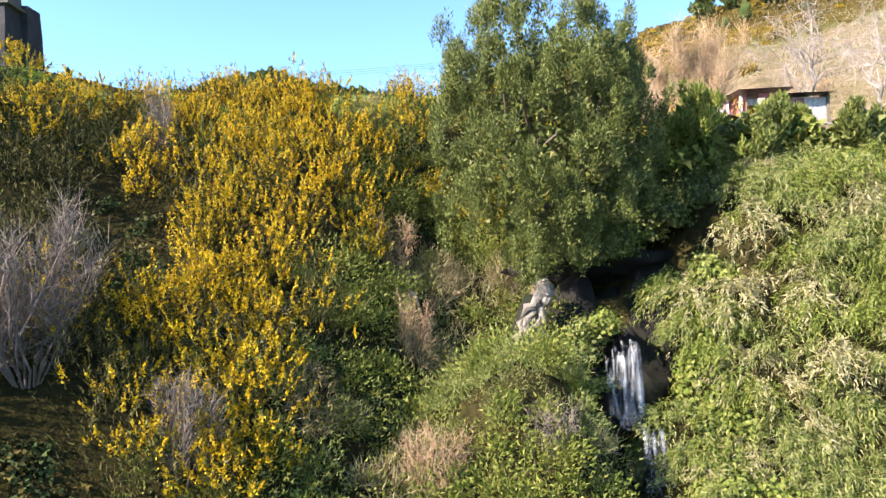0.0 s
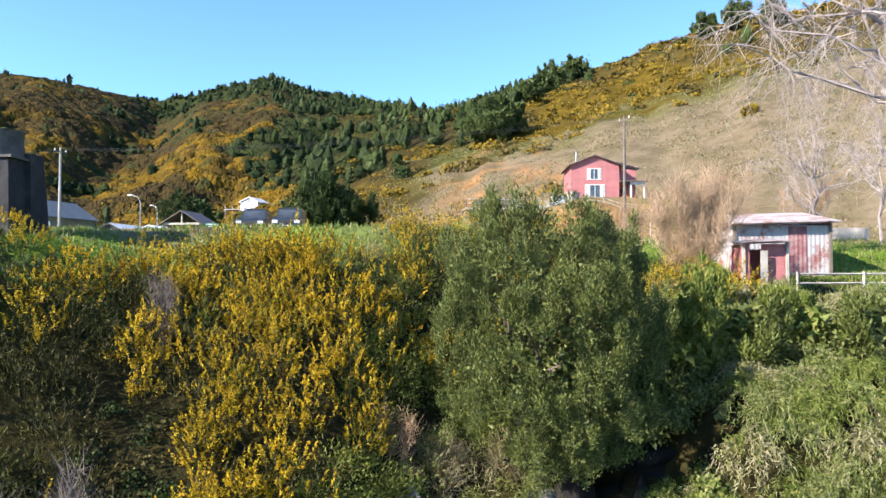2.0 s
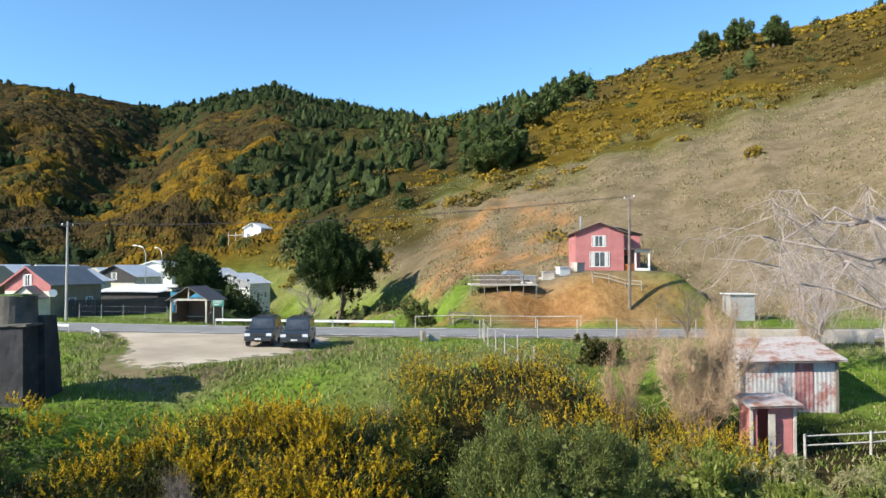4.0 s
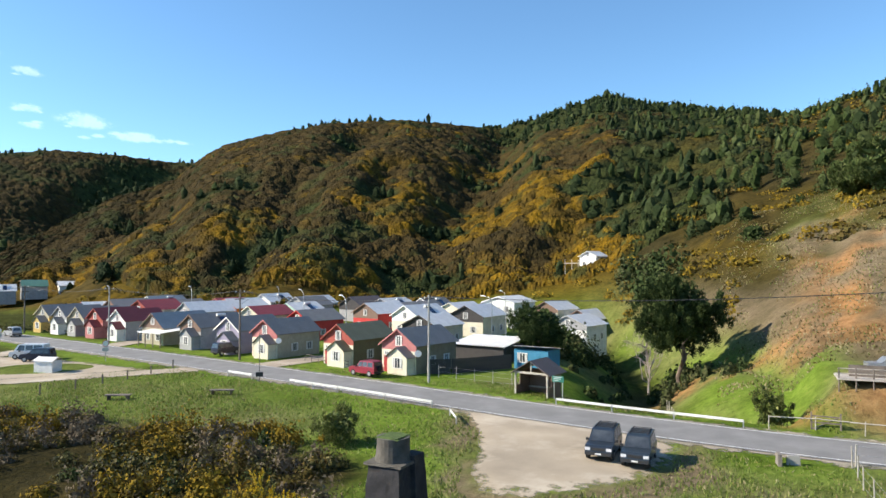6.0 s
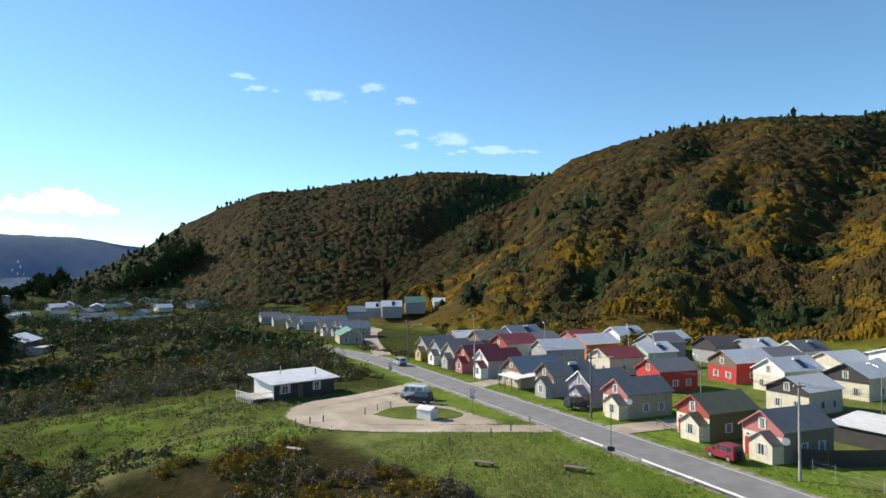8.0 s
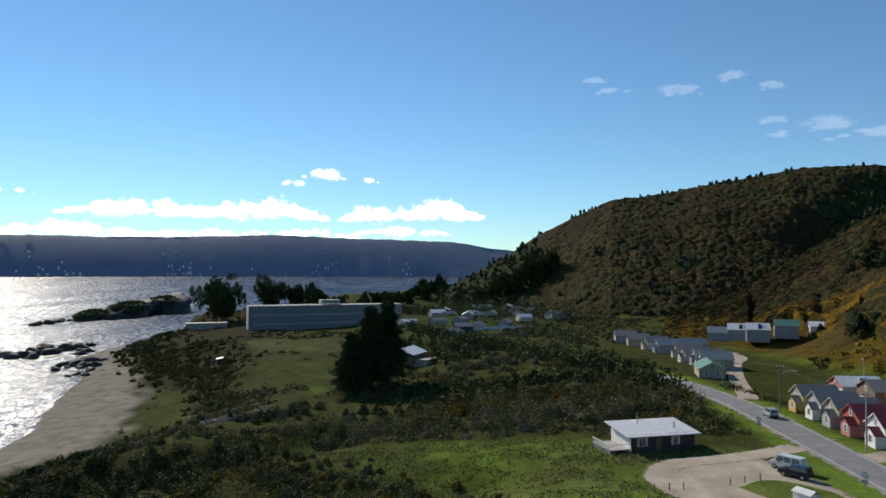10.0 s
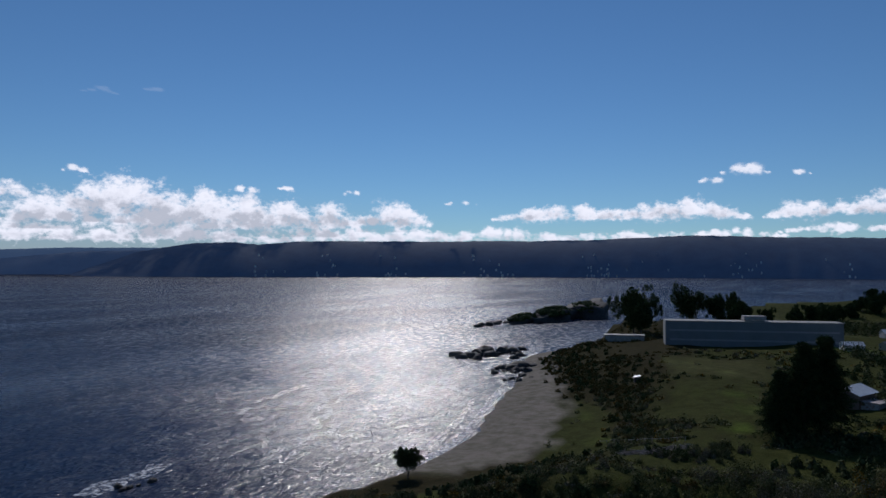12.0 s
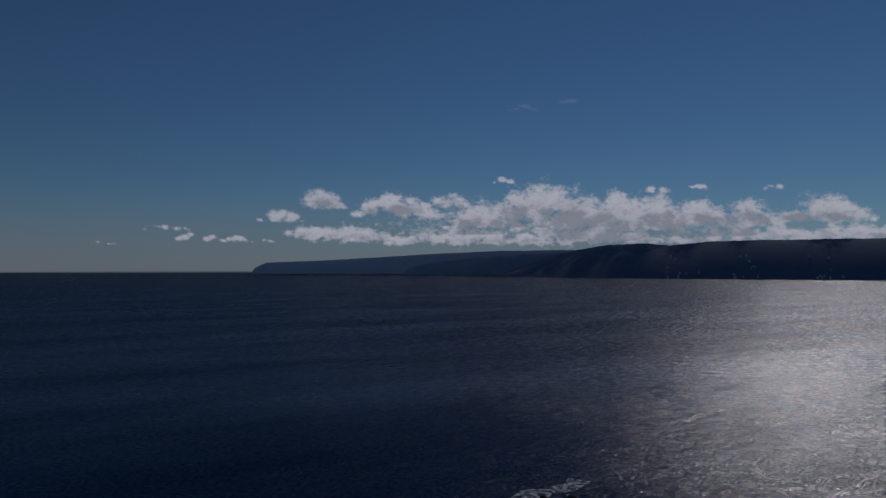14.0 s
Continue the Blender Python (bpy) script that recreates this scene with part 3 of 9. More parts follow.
# ---------------------------------------------------------------- sea
def water_material():
    m, nt, b = material("sea_water", 0.6, 0, 0.0)
    depth = ramp_node(nt, noise_node(nt, 0.008, 3), [(0.35, (0.0012, 0.011, 0.038)), (0.65, (0.0015, 0.017, 0.056))])
    nt.links.new(depth, b.inputs["Base Color"])
    tc = nt.nodes.new("ShaderNodeTexCoord")
    heights = []
    for scale, stretch, turn, amount in ((0.035, 2.0, 58, 0.7), (0.14, 1.6, 50, 0.55), (0.45, 1.4, 66, 0.42), (1.4, 1.3, 40, 0.2)):
        mp = nt.nodes.new("ShaderNodeMapping")
        mp.inputs["Rotation"].default_value = (0, 0, radians(turn))
        mp.inputs["Scale"].default_value = (1, stretch, 1)
        nt.links.new(tc.outputs["Object"], mp.inputs["Vector"])
        n = nt.nodes.new("ShaderNodeTexNoise")
        n.inputs["Scale"].default_value, n.inputs["Detail"].default_value = scale, 2.0
        nt.links.new(mp.outputs[0], n.inputs["Vector"])
        k = nt.nodes.new("ShaderNodeMath")
        k.operation = "MULTIPLY"
        k.inputs[1].default_value = amount
        nt.links.new(n.outputs["Fac"], k.inputs[0])
        heights.append(k.outputs[0])
    total = heights[0]
    for h in heights[1:]:
        add = nt.nodes.new("ShaderNodeMath")
        nt.links.new(total, add.inputs[0])
        nt.links.new(h, add.inputs[1])
        total = add.outputs[0]
    # calmer and rougher lanes drawn out by the wind
    lane = noise_node(nt, 0.012, 4.0)
    k = nt.nodes.new("ShaderNodeMapRange")
    k.inputs[1].default_value, k.inputs[2].default_value, k.inputs[3].default_value, k.inputs[4].default_value = 0.35, 0.65, 0.7, 1.15
    nt.links.new(lane, k.inputs[0])
    m2 = nt.nodes.new("ShaderNodeMath")
    m2.operation = "MULTIPLY"
    nt.links.new(total, m2.inputs[0])
    nt.links.new(k.outputs[0], m2.inputs[1])
    bump(nt, b, m2.outputs[0], 1.0, 1.0)
    shine = nt.nodes.new("ShaderNodeBsdfGlossy")
    chop = nt.nodes.new("ShaderNodeMapRange")
    chop.inputs[1].default_value, chop.inputs[2].default_value, chop.inputs[3].default_value, chop.inputs[4].default_value = 0.38, 0.62, 0.15, 0.36
    patchy = nt.nodes.new("ShaderNodeTexNoise")
    patchy.inputs["Scale"].default_value, patchy.inputs["Detail"].default_value, patchy.inputs["Roughness"].default_value = 0.11, 9.0, 0.72
    nt.links.new(nt.nodes["Mapping"].outputs[0], patchy.inputs["Vector"])
    nt.links.new(patchy.outputs["Fac"], chop.inputs[0])
    nt.links.new(chop.outputs[0], shine.inputs["Roughness"])
    wave = next(q for q in nt.nodes if q.bl_idname == "ShaderNodeBump")
    nt.links.new(wave.outputs["Normal"], shine.inputs["Normal"])
    angle = nt.nodes.new("ShaderNodeFresnel")
    angle.inputs["IOR"].default_value = 1.10
    cap = nt.nodes.new("ShaderNodeMath")
    cap.operation = "MINIMUM"
    cap.inputs[1].default_value = 0.195
    nt.links.new(angle.outputs[0], cap.inputs[0])
    # wind ripples: short crests that shine more and troughs that shine less
    stretch = nt.nodes.new("ShaderNodeMapping")
    stretch.inputs["Rotation"].default_value = (0, 0, radians(55))
    stretch.inputs["Scale"].default_value = (1, 2.8, 1)
    nt.links.new(tc.outputs["Object"], stretch.inputs["Vector"])
    crest = nt.nodes.new("ShaderNodeTexNoise")
    crest.inputs["Scale"].default_value, crest.inputs["Detail"].default_value, crest.inputs["Roughness"].default_value = 0.62, 6.0, 0.84
    nt.links.new(stretch.outputs[0], crest.inputs["Vector"])
    gain = nt.nodes.new("ShaderNodeMapRange")
    gain.inputs[1].default_value, gain.inputs[2].default_value, gain.inputs[3].default_value, gain.inputs[4].default_value = 0.455, 0.585, 0.08, 2.15
    nt.links.new(crest.outputs["Fac"], gain.inputs[0])
    ripple = nt.nodes.new("ShaderNodeMath")
    ripple.operation = "MULTIPLY"
    nt.links.new(cap.outputs[0], ripple.inputs[0])
    nt.links.new(gain.outputs[0], ripple.inputs[1])
    # slick lanes lying across the wind
    lanes = nt.nodes.new("ShaderNodeMapping")
    lanes.inputs["Rotation"].default_value = (0, 0, radians(-30))
    lanes.inputs["Scale"].default_value = (0.22, 1, 1)
    nt.links.new(tc.outputs["Object"], lanes.inputs["Vector"])
    slick = nt.nodes.new("ShaderNodeTexNoise")
    slick.inputs["Scale"].default_value, slick.inputs["Detail"].default_value, slick.inputs["Roughness"].default_value = 0.012, 6.0, 0.6
    nt.links.new(lanes.outputs[0], slick.inputs["Vector"])
    sway = nt.nodes.new("ShaderNodeMapRange")
    sway.inputs[1].default_value, sway.inputs[2].default_value, sway.inputs[3].default_value, sway.inputs[4].default_value = 0.38, 0.62, 0.72, 1.3
    nt.links.new(slick.outputs["Fac"], sway.inputs[0])
    both = nt.nodes.new("ShaderNodeMath")
    both.operation = "MULTIPLY"
    nt.links.new(ripple.outputs[0], both.inputs[0])
    nt.links.new(sway.outputs[0], both.inputs[1])
    ripple = both
    mx = nt.nodes.new("ShaderNodeMixShader")
    nt.links.new(ripple.outputs[0], mx.inputs["Fac"])
    nt.links.new(b.outputs[0], mx.inputs[1])
    nt.links.new(shine.outputs[0], mx.inputs[2])
    nt.links.new(mx.outputs[0], nt.nodes["Material Output"].inputs["Surface"])
    return m


WATER = water_material()
wx, wy = spread(130, 4950, -150, 60), spread(120, 4950, -120, 60)
X, Y = np.meshgrid(wx, wy, indexing="ij")
yaw, r = np.degrees(np.arctan2(-X, Y)), np.hypot(X, Y)
Zw = 34.0 * np.clip((r - 3300) / 1650, 0, 1) ** 1.5 * smooth(128, 148, np.where(yaw < -20, yaw + 360, yaw))
water = mesh_object("water", np.stack([X, Y, Zw], -1).reshape(-1, 3), grid_faces(130, 120), [WATER], smooth_faces=True)
tagged(water, "dark blue rippled bay glittering in the sun", "sea", kind="structure")

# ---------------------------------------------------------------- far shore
# air haze put into these hills as bluish base colours and a faint glow
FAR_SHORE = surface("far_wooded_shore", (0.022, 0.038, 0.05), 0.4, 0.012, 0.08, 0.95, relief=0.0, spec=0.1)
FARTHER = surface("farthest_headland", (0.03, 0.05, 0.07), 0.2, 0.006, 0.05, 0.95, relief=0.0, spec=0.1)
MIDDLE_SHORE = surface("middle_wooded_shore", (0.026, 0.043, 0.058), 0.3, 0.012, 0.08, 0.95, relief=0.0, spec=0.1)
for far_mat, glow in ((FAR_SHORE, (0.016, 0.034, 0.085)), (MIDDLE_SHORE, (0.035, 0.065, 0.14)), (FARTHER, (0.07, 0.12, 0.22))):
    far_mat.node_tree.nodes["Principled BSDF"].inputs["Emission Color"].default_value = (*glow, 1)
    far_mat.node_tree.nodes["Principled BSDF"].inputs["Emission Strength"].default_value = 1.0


def far_hills(name, crest, near, back, mat, label, wobble):
    """A long range of hills from its waterline to its crest: bearings and crest heights."""
    yaws = np.linspace(crest[0][0], crest[-1][0], 420)
    tops = table(crest, yaws) * (1 + 0.0 * yaws) + wobble * fbm(yaws / 1.6, yaws * 0 + 3.3, 4, 60) + wobble * 0.4 * fbm(yaws / 0.22, yaws * 0, 2, 61)
    ss = np.linspace(0, 1, 14)
    Yw, S = np.meshgrid(yaws, ss, indexing="ij")
    R = near + (back - near) * S + 70 * fbm(Yw / 3.0, Yw * 0 + 1.7, 3, 62) * (1 - S)
    bumps = (tops - table(crest, yaws))[:, None] * S**3
    H = -3 + (np.repeat(table(crest, yaws)[:, None], 14, 1) + 3) * (1 - (1 - S) ** 1.7) + bumps + 9 * fbm(Yw / 2.6, S * 2.6, 3, 63) * S * (1 - S) * 2
    x, y = -np.sin(np.radians(Yw)) * R, np.cos(np.radians(Yw)) * R
    ob = mesh_object(name, np.stack([x, y, H], -1).reshape(-1, 3), grid_faces(420, 14), [mat], smooth_faces=True)
    return tagged(ob, label, "distant hills", kind="structure")


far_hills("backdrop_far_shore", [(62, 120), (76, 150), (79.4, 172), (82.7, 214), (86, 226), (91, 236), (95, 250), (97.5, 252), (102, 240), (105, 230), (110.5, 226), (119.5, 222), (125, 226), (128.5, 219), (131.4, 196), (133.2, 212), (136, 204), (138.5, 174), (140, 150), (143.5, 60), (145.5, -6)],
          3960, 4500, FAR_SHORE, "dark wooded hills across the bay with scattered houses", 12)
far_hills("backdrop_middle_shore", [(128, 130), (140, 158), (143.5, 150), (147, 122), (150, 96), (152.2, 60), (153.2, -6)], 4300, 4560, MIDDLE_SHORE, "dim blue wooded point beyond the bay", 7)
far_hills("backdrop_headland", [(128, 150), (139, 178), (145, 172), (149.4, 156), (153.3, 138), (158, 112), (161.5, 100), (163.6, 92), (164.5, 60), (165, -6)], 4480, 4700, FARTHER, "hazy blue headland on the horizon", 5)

# ---------------------------------------------------------------- clouds low over the bay
def cloud_material():
    m = bpy.data.materials.new("cloud")
    m.use_nodes = True
    nt = m.node_tree
    nt.nodes.remove(nt.nodes["Principled BSDF"])
    tc = nt.nodes.new("ShaderNodeTexCoord")
    mp = nt.nodes.new("ShaderNodeMapping")
    mp.inputs["Scale"].default_value = (1.0, 1.0, 1.45)
    nt.links.new(tc.outputs["Object"], mp.inputs["Vector"])

    def puff(scale, detail, rough):
        n = nt.nodes.new("ShaderNodeTexNoise")
        n.inputs["Scale"].default_value, n.inputs["Detail"].default_value, n.inputs["Roughness"].default_value = scale, detail, rough
        nt.links.new(mp.outputs[0], n.inputs["Vector"])
        return n.outputs["Fac"]

    def math_node(op, a, b):
        k = nt.nodes.new("ShaderNodeMath")
        k.operation = op
        for i, q in enumerate((a, b)):
            if isinstance(q, (int, float)):
                k.inputs[i].default_value = q
            else:
                nt.links.new(q, k.inputs[i])
        return k.outputs[0]

    at = nt.nodes.new("ShaderNodeAttribute")
    at.attribute_name = "bank"
    sep = nt.nodes.new("ShaderNodeSeparateColor")
    nt.links.new(at.outputs["Color"], sep.inputs[0])
    fray = math_node("ADD", math_node("MULTIPLY", math_node("SUBTRACT", puff(0.009, 5, 0.6), 0.5), 1.9), math_node("MULTIPLY", math_node("SUBTRACT", puff(0.03, 6, 0.62), 0.5), 1.5))
    shape = math_node("ADD", sep.outputs[0], fray)
    edge = nt.nodes.new("ShaderNodeMapRange")
    edge.interpolation_type = "SMOOTHSTEP"
    edge.inputs[1].default_value, edge.inputs[2].default_value = 0.0, 0.85
    nt.links.new(shape, edge.inputs[0])
    cloudy = math_node("MULTIPLY", edge.outputs[0], sep.outputs[2])
    # cloud shade put into the glow: thick parts and undersides are grey, thin rims shine
    body = math_node("ADD", sep.outputs[1], math_node("MULTIPLY", math_node("SUBTRACT", puff(0.008, 7, 0.62), 0.5), 2.2))
    lit = ramp_node(nt, body, [(0.36, (1.0, 1.0, 1.0)), (0.68, (0.88, 0.885, 0.90)), (1.0, (0.56, 0.58, 0.61))])
    em = nt.nodes.new("ShaderNodeEmission")
    em.inputs["Strength"].default_value = 2.15
    nt.links.new(lit, em.inputs["Color"])
    tr = nt.nodes.new("ShaderNodeBsdfTransparent")
    mx = nt.nodes.new("ShaderNodeMixShader")
    nt.links.new(cloudy, mx.inputs["Fac"])
    nt.links.new(tr.outputs[0], mx.inputs[1])
    nt.links.new(em.outputs[0], mx.inputs[2])
    # pale haze over the open sea's horizon, painted as a glow on this sheet
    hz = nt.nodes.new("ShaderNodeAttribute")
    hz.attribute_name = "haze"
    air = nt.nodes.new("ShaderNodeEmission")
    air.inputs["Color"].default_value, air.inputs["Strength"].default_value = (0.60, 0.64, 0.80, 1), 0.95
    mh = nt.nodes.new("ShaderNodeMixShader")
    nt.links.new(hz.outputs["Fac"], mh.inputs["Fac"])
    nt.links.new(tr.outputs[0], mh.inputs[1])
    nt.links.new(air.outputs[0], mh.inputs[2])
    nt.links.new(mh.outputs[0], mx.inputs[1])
    nt.links.new(mx.outputs[0], nt.nodes["Material Output"].inputs["Surface"])
    return m


# bearing of each cloud's middle, half its breadth in degrees, height of its base and its own height
BANK = [(88.5, 3.6, 365, 130), (84.0, 3.4, 375, 160), (80.8, 1.8, 372, 70), (87, 4.5, 270, 70), (98, 5.0, 365, 170), (107, 5.5, 372, 130), (102.5, 3.0, 372, 90), (94, 4.5, 238, 80), (103, 5.5, 235, 80), (112, 6, 235, 110), (119, 4, 232, 120), (121, 3.4, 330, 190), (128, 4.5, 310, 250), (134, 5, 320, 290),
        (141.5, 5, 380, 270), (137, 5, 300, 290), (131, 5, 300, 220), (125, 8, 225, 120), (138, 9, 218, 140), (147, 8, 215, 130), (153.5, 3.4, 400, 190), (149, 2.4, 470, 120), (146, 3.2, 320, 200), (157, 4.5, 240, 130)]
SMALL = [(93.3, 2.0, 645, 85), (95.6, 0.9, 600, 60), (132.4, 1.1, 548, 65), (129.1, 1.0, 575, 40), (144.5, 0.8, 640, 60), (124, 0.8, 545, 45), (115.2, 1.4, 480, 45), (159, 1.6, 455, 175), (162.6, 2.0, 365, 90), (160.6, 2.2, 255, 100),
         (168.8, 2.2, 228, 70), (171, 2.0, 300, 40), (166, 0.9, 232, 55), (163.9, 0.9, 225, 55), (175.4, 1.2, 200, 28), (89.6, 1.0, 625, 45)]
WISPS = [(71.3, 0.9, 1290, 70), (69.6, 1.5, 1215, 70), (64.4, 1.3, 1170, 130), (60.7, 0.8, 1240, 90), (58.2, 0.7, 1165, 70), (58, 0.8, 950, 70), (57.8, 1.0, 860, 70), (51, 4.2, 820, 80), (54.2, 1.3, 880, 130), (143, 1.2, 1130, 60), (139, 1.4, 1170, 40)]
cy, cz = np.linspace(44, 214, 760), np.linspace(-4, 1440, 124)
CY, CZ = np.meshgrid(cy, cz, indexing="ij")
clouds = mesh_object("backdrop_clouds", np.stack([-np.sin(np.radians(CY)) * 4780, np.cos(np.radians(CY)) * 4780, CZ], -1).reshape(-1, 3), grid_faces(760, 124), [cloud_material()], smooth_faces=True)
bank, grey, solid = np.full(CY.shape, -0.6), np.zeros(CY.shape), np.zeros(CY.shape)
crng = np.random.default_rng(14)
for rows_of, opacity in ((BANK, 1.0), (SMALL, 0.9), (WISPS, 0.09)):
    for cyaw, half, base_z, tall in rows_of:
        for k in range(max(5, int(half * 5))):
            u = crng.uniform(-1, 1)
            pr = tall * crng.uniform(0.28, 0.55) * (1 - 0.75 * abs(u) ** 1.5)
            pz = base_z + pr * 0.55 + max(0.0, tall * (1 - u * u) - 1.5 * pr) * crng.random()
            d = np.hypot((CY - cyaw - u * half) * 83.4 * (0.62 if opacity > 0.5 else 0.4), (CZ - pz) * (1.0 if opacity > 0.5 else 1.3)) / pr
            f = (1 - d) * 1.1 * smooth(base_z - 0.12 * tall, base_z + 0.1 * tall, CZ)
            f = np.where(f > 0, f, (1 - d) * 0.8)
            veil = opacity * (smooth(-0.5, -0.1, f) if opacity == 1.0 else smooth(-0.3, 0.5, f))
            solid = np.maximum(solid, veil)
            bank = np.maximum(bank, f + (0.0 if opacity == 1.0 else 0.12))
        # grey painted in for the shaded underside
        under = smooth(base_z + 0.65 * tall, base_z + 0.12 * tall, CZ) * smooth(1.05, 0.5, np.abs(CY - cyaw) / half) * (CZ > base_z - 0.2 * tall) * min(1.0, tall / 200)
        grey = np.maximum(grey, under)
top_of = np.interp(CY, [82, 92, 100, 110, 118, 126, 134, 142, 150, 158, 164], [300, 400, 420, 420, 430, 540, 600, 640, 560, 420, 260])
mass = smooth(190, 260, CZ) * smooth(top_of + 40, top_of - 130, CZ) * smooth(116, 123, CY) * smooth(164, 152, CY)
mass = np.maximum(mass, smooth(190, 240, CZ) * smooth(330, 270, CZ) * smooth(88, 96, CY) * smooth(164, 154, CY))
bank, solid = np.maximum(bank, 0.72 * mass - 0.5), np.maximum(solid, mass > 0.02)
bank, grey = np.clip(bank, -0.6, 0.9), np.clip(0.75 * grey + 0.35 * np.clip(bank, 0, 1), 0, 1)
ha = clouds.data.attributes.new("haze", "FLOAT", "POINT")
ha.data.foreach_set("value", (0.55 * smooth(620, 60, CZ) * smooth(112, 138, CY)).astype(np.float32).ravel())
ba = clouds.data.attributes.new("bank", "FLOAT_COLOR", "POINT")
ba.data.foreach_set("color", np.stack([bank, grey, solid, solid * 0 + 1], -1).astype(np.float32).ravel())
tagged(clouds, "white cumulus clouds low over the bay", "clouds", kind="structure")

# ---------------------------------------------------------------- leaves and bushes


def frames_for(dirs, rng):
    """Two axes square to each direction."""
    dirs = dirs / np.linalg.norm(dirs, axis=1, keepdims=True)
    side = np.cross(dirs, rng.normal(size=dirs.shape))
    side /= np.linalg.norm(side, axis=1, keepdims=True) + 1e-9
    return dirs, side, np.cross(dirs, side)


def blades(at, dirs, length, width, rng, kite=False):
    """Loose leaves: a triangle, or a kite of four corners, along each direction."""
    ahead, side, _ = frames_for(dirs, rng)
    length, width = np.broadcast_to(length, len(at))[:, None], np.broadcast_to(width, len(at))[:, None]
    if kite:
        v = np.stack([at, at + ahead * length * 0.45 + side * width / 2, at + ahead * length, at + ahead * length * 0.45 - side * width / 2], 1)
    else:
        v = np.stack([at - side * width / 2, at + side * width / 2, at + ahead * length], 1)
    k = v.shape[1]
    return v.reshape(-1, 3), np.arange(len(at) * k).reshape(-1, k)


class Heap:
    """Gathers loose pieces for one mesh."""

    def __init__(self):
        self.v, self.f, self.i, self.n = [], [], [], 0

    def add(self, vf, index=0):
        v, f = vf
        self.v.append(v), self.f.append(f + self.n), self.i.append(np.full(len(f), index) if np.isscalar(index) else index)
        self.n += len(v)

    def mesh(self, name, mats):
        return mesh_object(name, np.concatenate(self.v), np.concatenate(self.f), mats, np.concatenate(self.i))


def in_ball(n, rng, shell=0.6):
    d = rng.normal(size=(n, 3))
    d /= np.linalg.norm(d, axis=1, keepdims=True)
    return d * (shell + (1 - shell) * rng.random((n, 1)))


def crowns(centres, radii, heights, per, size, rng, shell=0.55, up=0.5):
    """Clumps of leaf triangles over upright ellipsoids standing on their centres, each facing outwards."""
    n = len(centres)
    b = in_ball(n * per, rng, shell)
    b[:, 2] = np.abs(b[:, 2]) * 1.0 - 0.12
    c, r, h = (np.repeat(a, per, 0) for a in (centres, radii, heights))
    lobe = 1 + 0.5 * fbm(b[:, 0] * 2.2 + c[:, 0] * 1.7, b[:, 1] * 2.2 + c[:, 1] * 1.7 + 3 * b[:, 2], 2, 66)
    lump = (lobe + 0.16 * rng.normal(size=n * per))[:, None] * np.array([[1, 1, 0.9]])
    at = c + b * np.stack([r, r, h], 1) * lump
    face = b / np.stack([r, r, h], 1) * r[:, None]
    face = face / (np.linalg.norm(face, axis=1, keepdims=True) + 1e-9) + rng.normal(size=b.shape) * 0.42
    face, side, ahead = frames_for(face, rng)
    s = (np.repeat(size, per, 0) * rng.uniform(0.6, 1.4, n * per))[:, None]
    v = np.stack([at - side * s * 0.5 - ahead * s * 0.35, at + side * s * 0.5 - ahead * s * 0.35, at + ahead * s * 0.65], 1)
    return v.reshape(-1, 3), np.arange(n * per * 3).reshape(-1, 3)


# woods and gorse on the hills
rng = np.random.default_rng(11)


def hill_places(n):
    yaw, r = rng.uniform(-46, 84, n), 80 + 830 * np.sqrt(rng.random(n))
    x, y = -np.sin(np.radians(yaw)) * r, np.cos(np.radians(yaw)) * r
    s = hill_place(x, y)[2]
    keep = (s > 0) & (s < 1.04)
    return x[keep], y[keep], yaw[keep], s[keep], r[keep]


def lumps(x, y, cell, seed):
    """Rounded bushes side by side: height of the nearest one over each place, and its own random number."""
    best, tone = np.zeros(np.shape(x)), np.zeros(np.shape(x))
    ix, iy = np.floor(x / cell).astype(np.int64), np.floor(y / cell).astype(np.int64)
    for dx in (-1, 0, 1):
        for dy in (-1, 0, 1):
            jx, jy = ix + dx, iy + dy
            px, py = (jx + lattice(jx, jy, seed)) * cell, (jy + lattice(jx, jy, seed + 1)) * cell
            size = 0.45 + 0.5 * lattice(jx, jy, seed + 2)
            q = ((x - px) ** 2 + (y - py) ** 2) / (size * cell) ** 2
            top = size * np.sqrt(np.clip(1 - q, 0, 1))
            tone = np.where(top > best, lattice(jx, jy, seed + 3), tone)
            best = np.maximum(best, top)
    return best, tone


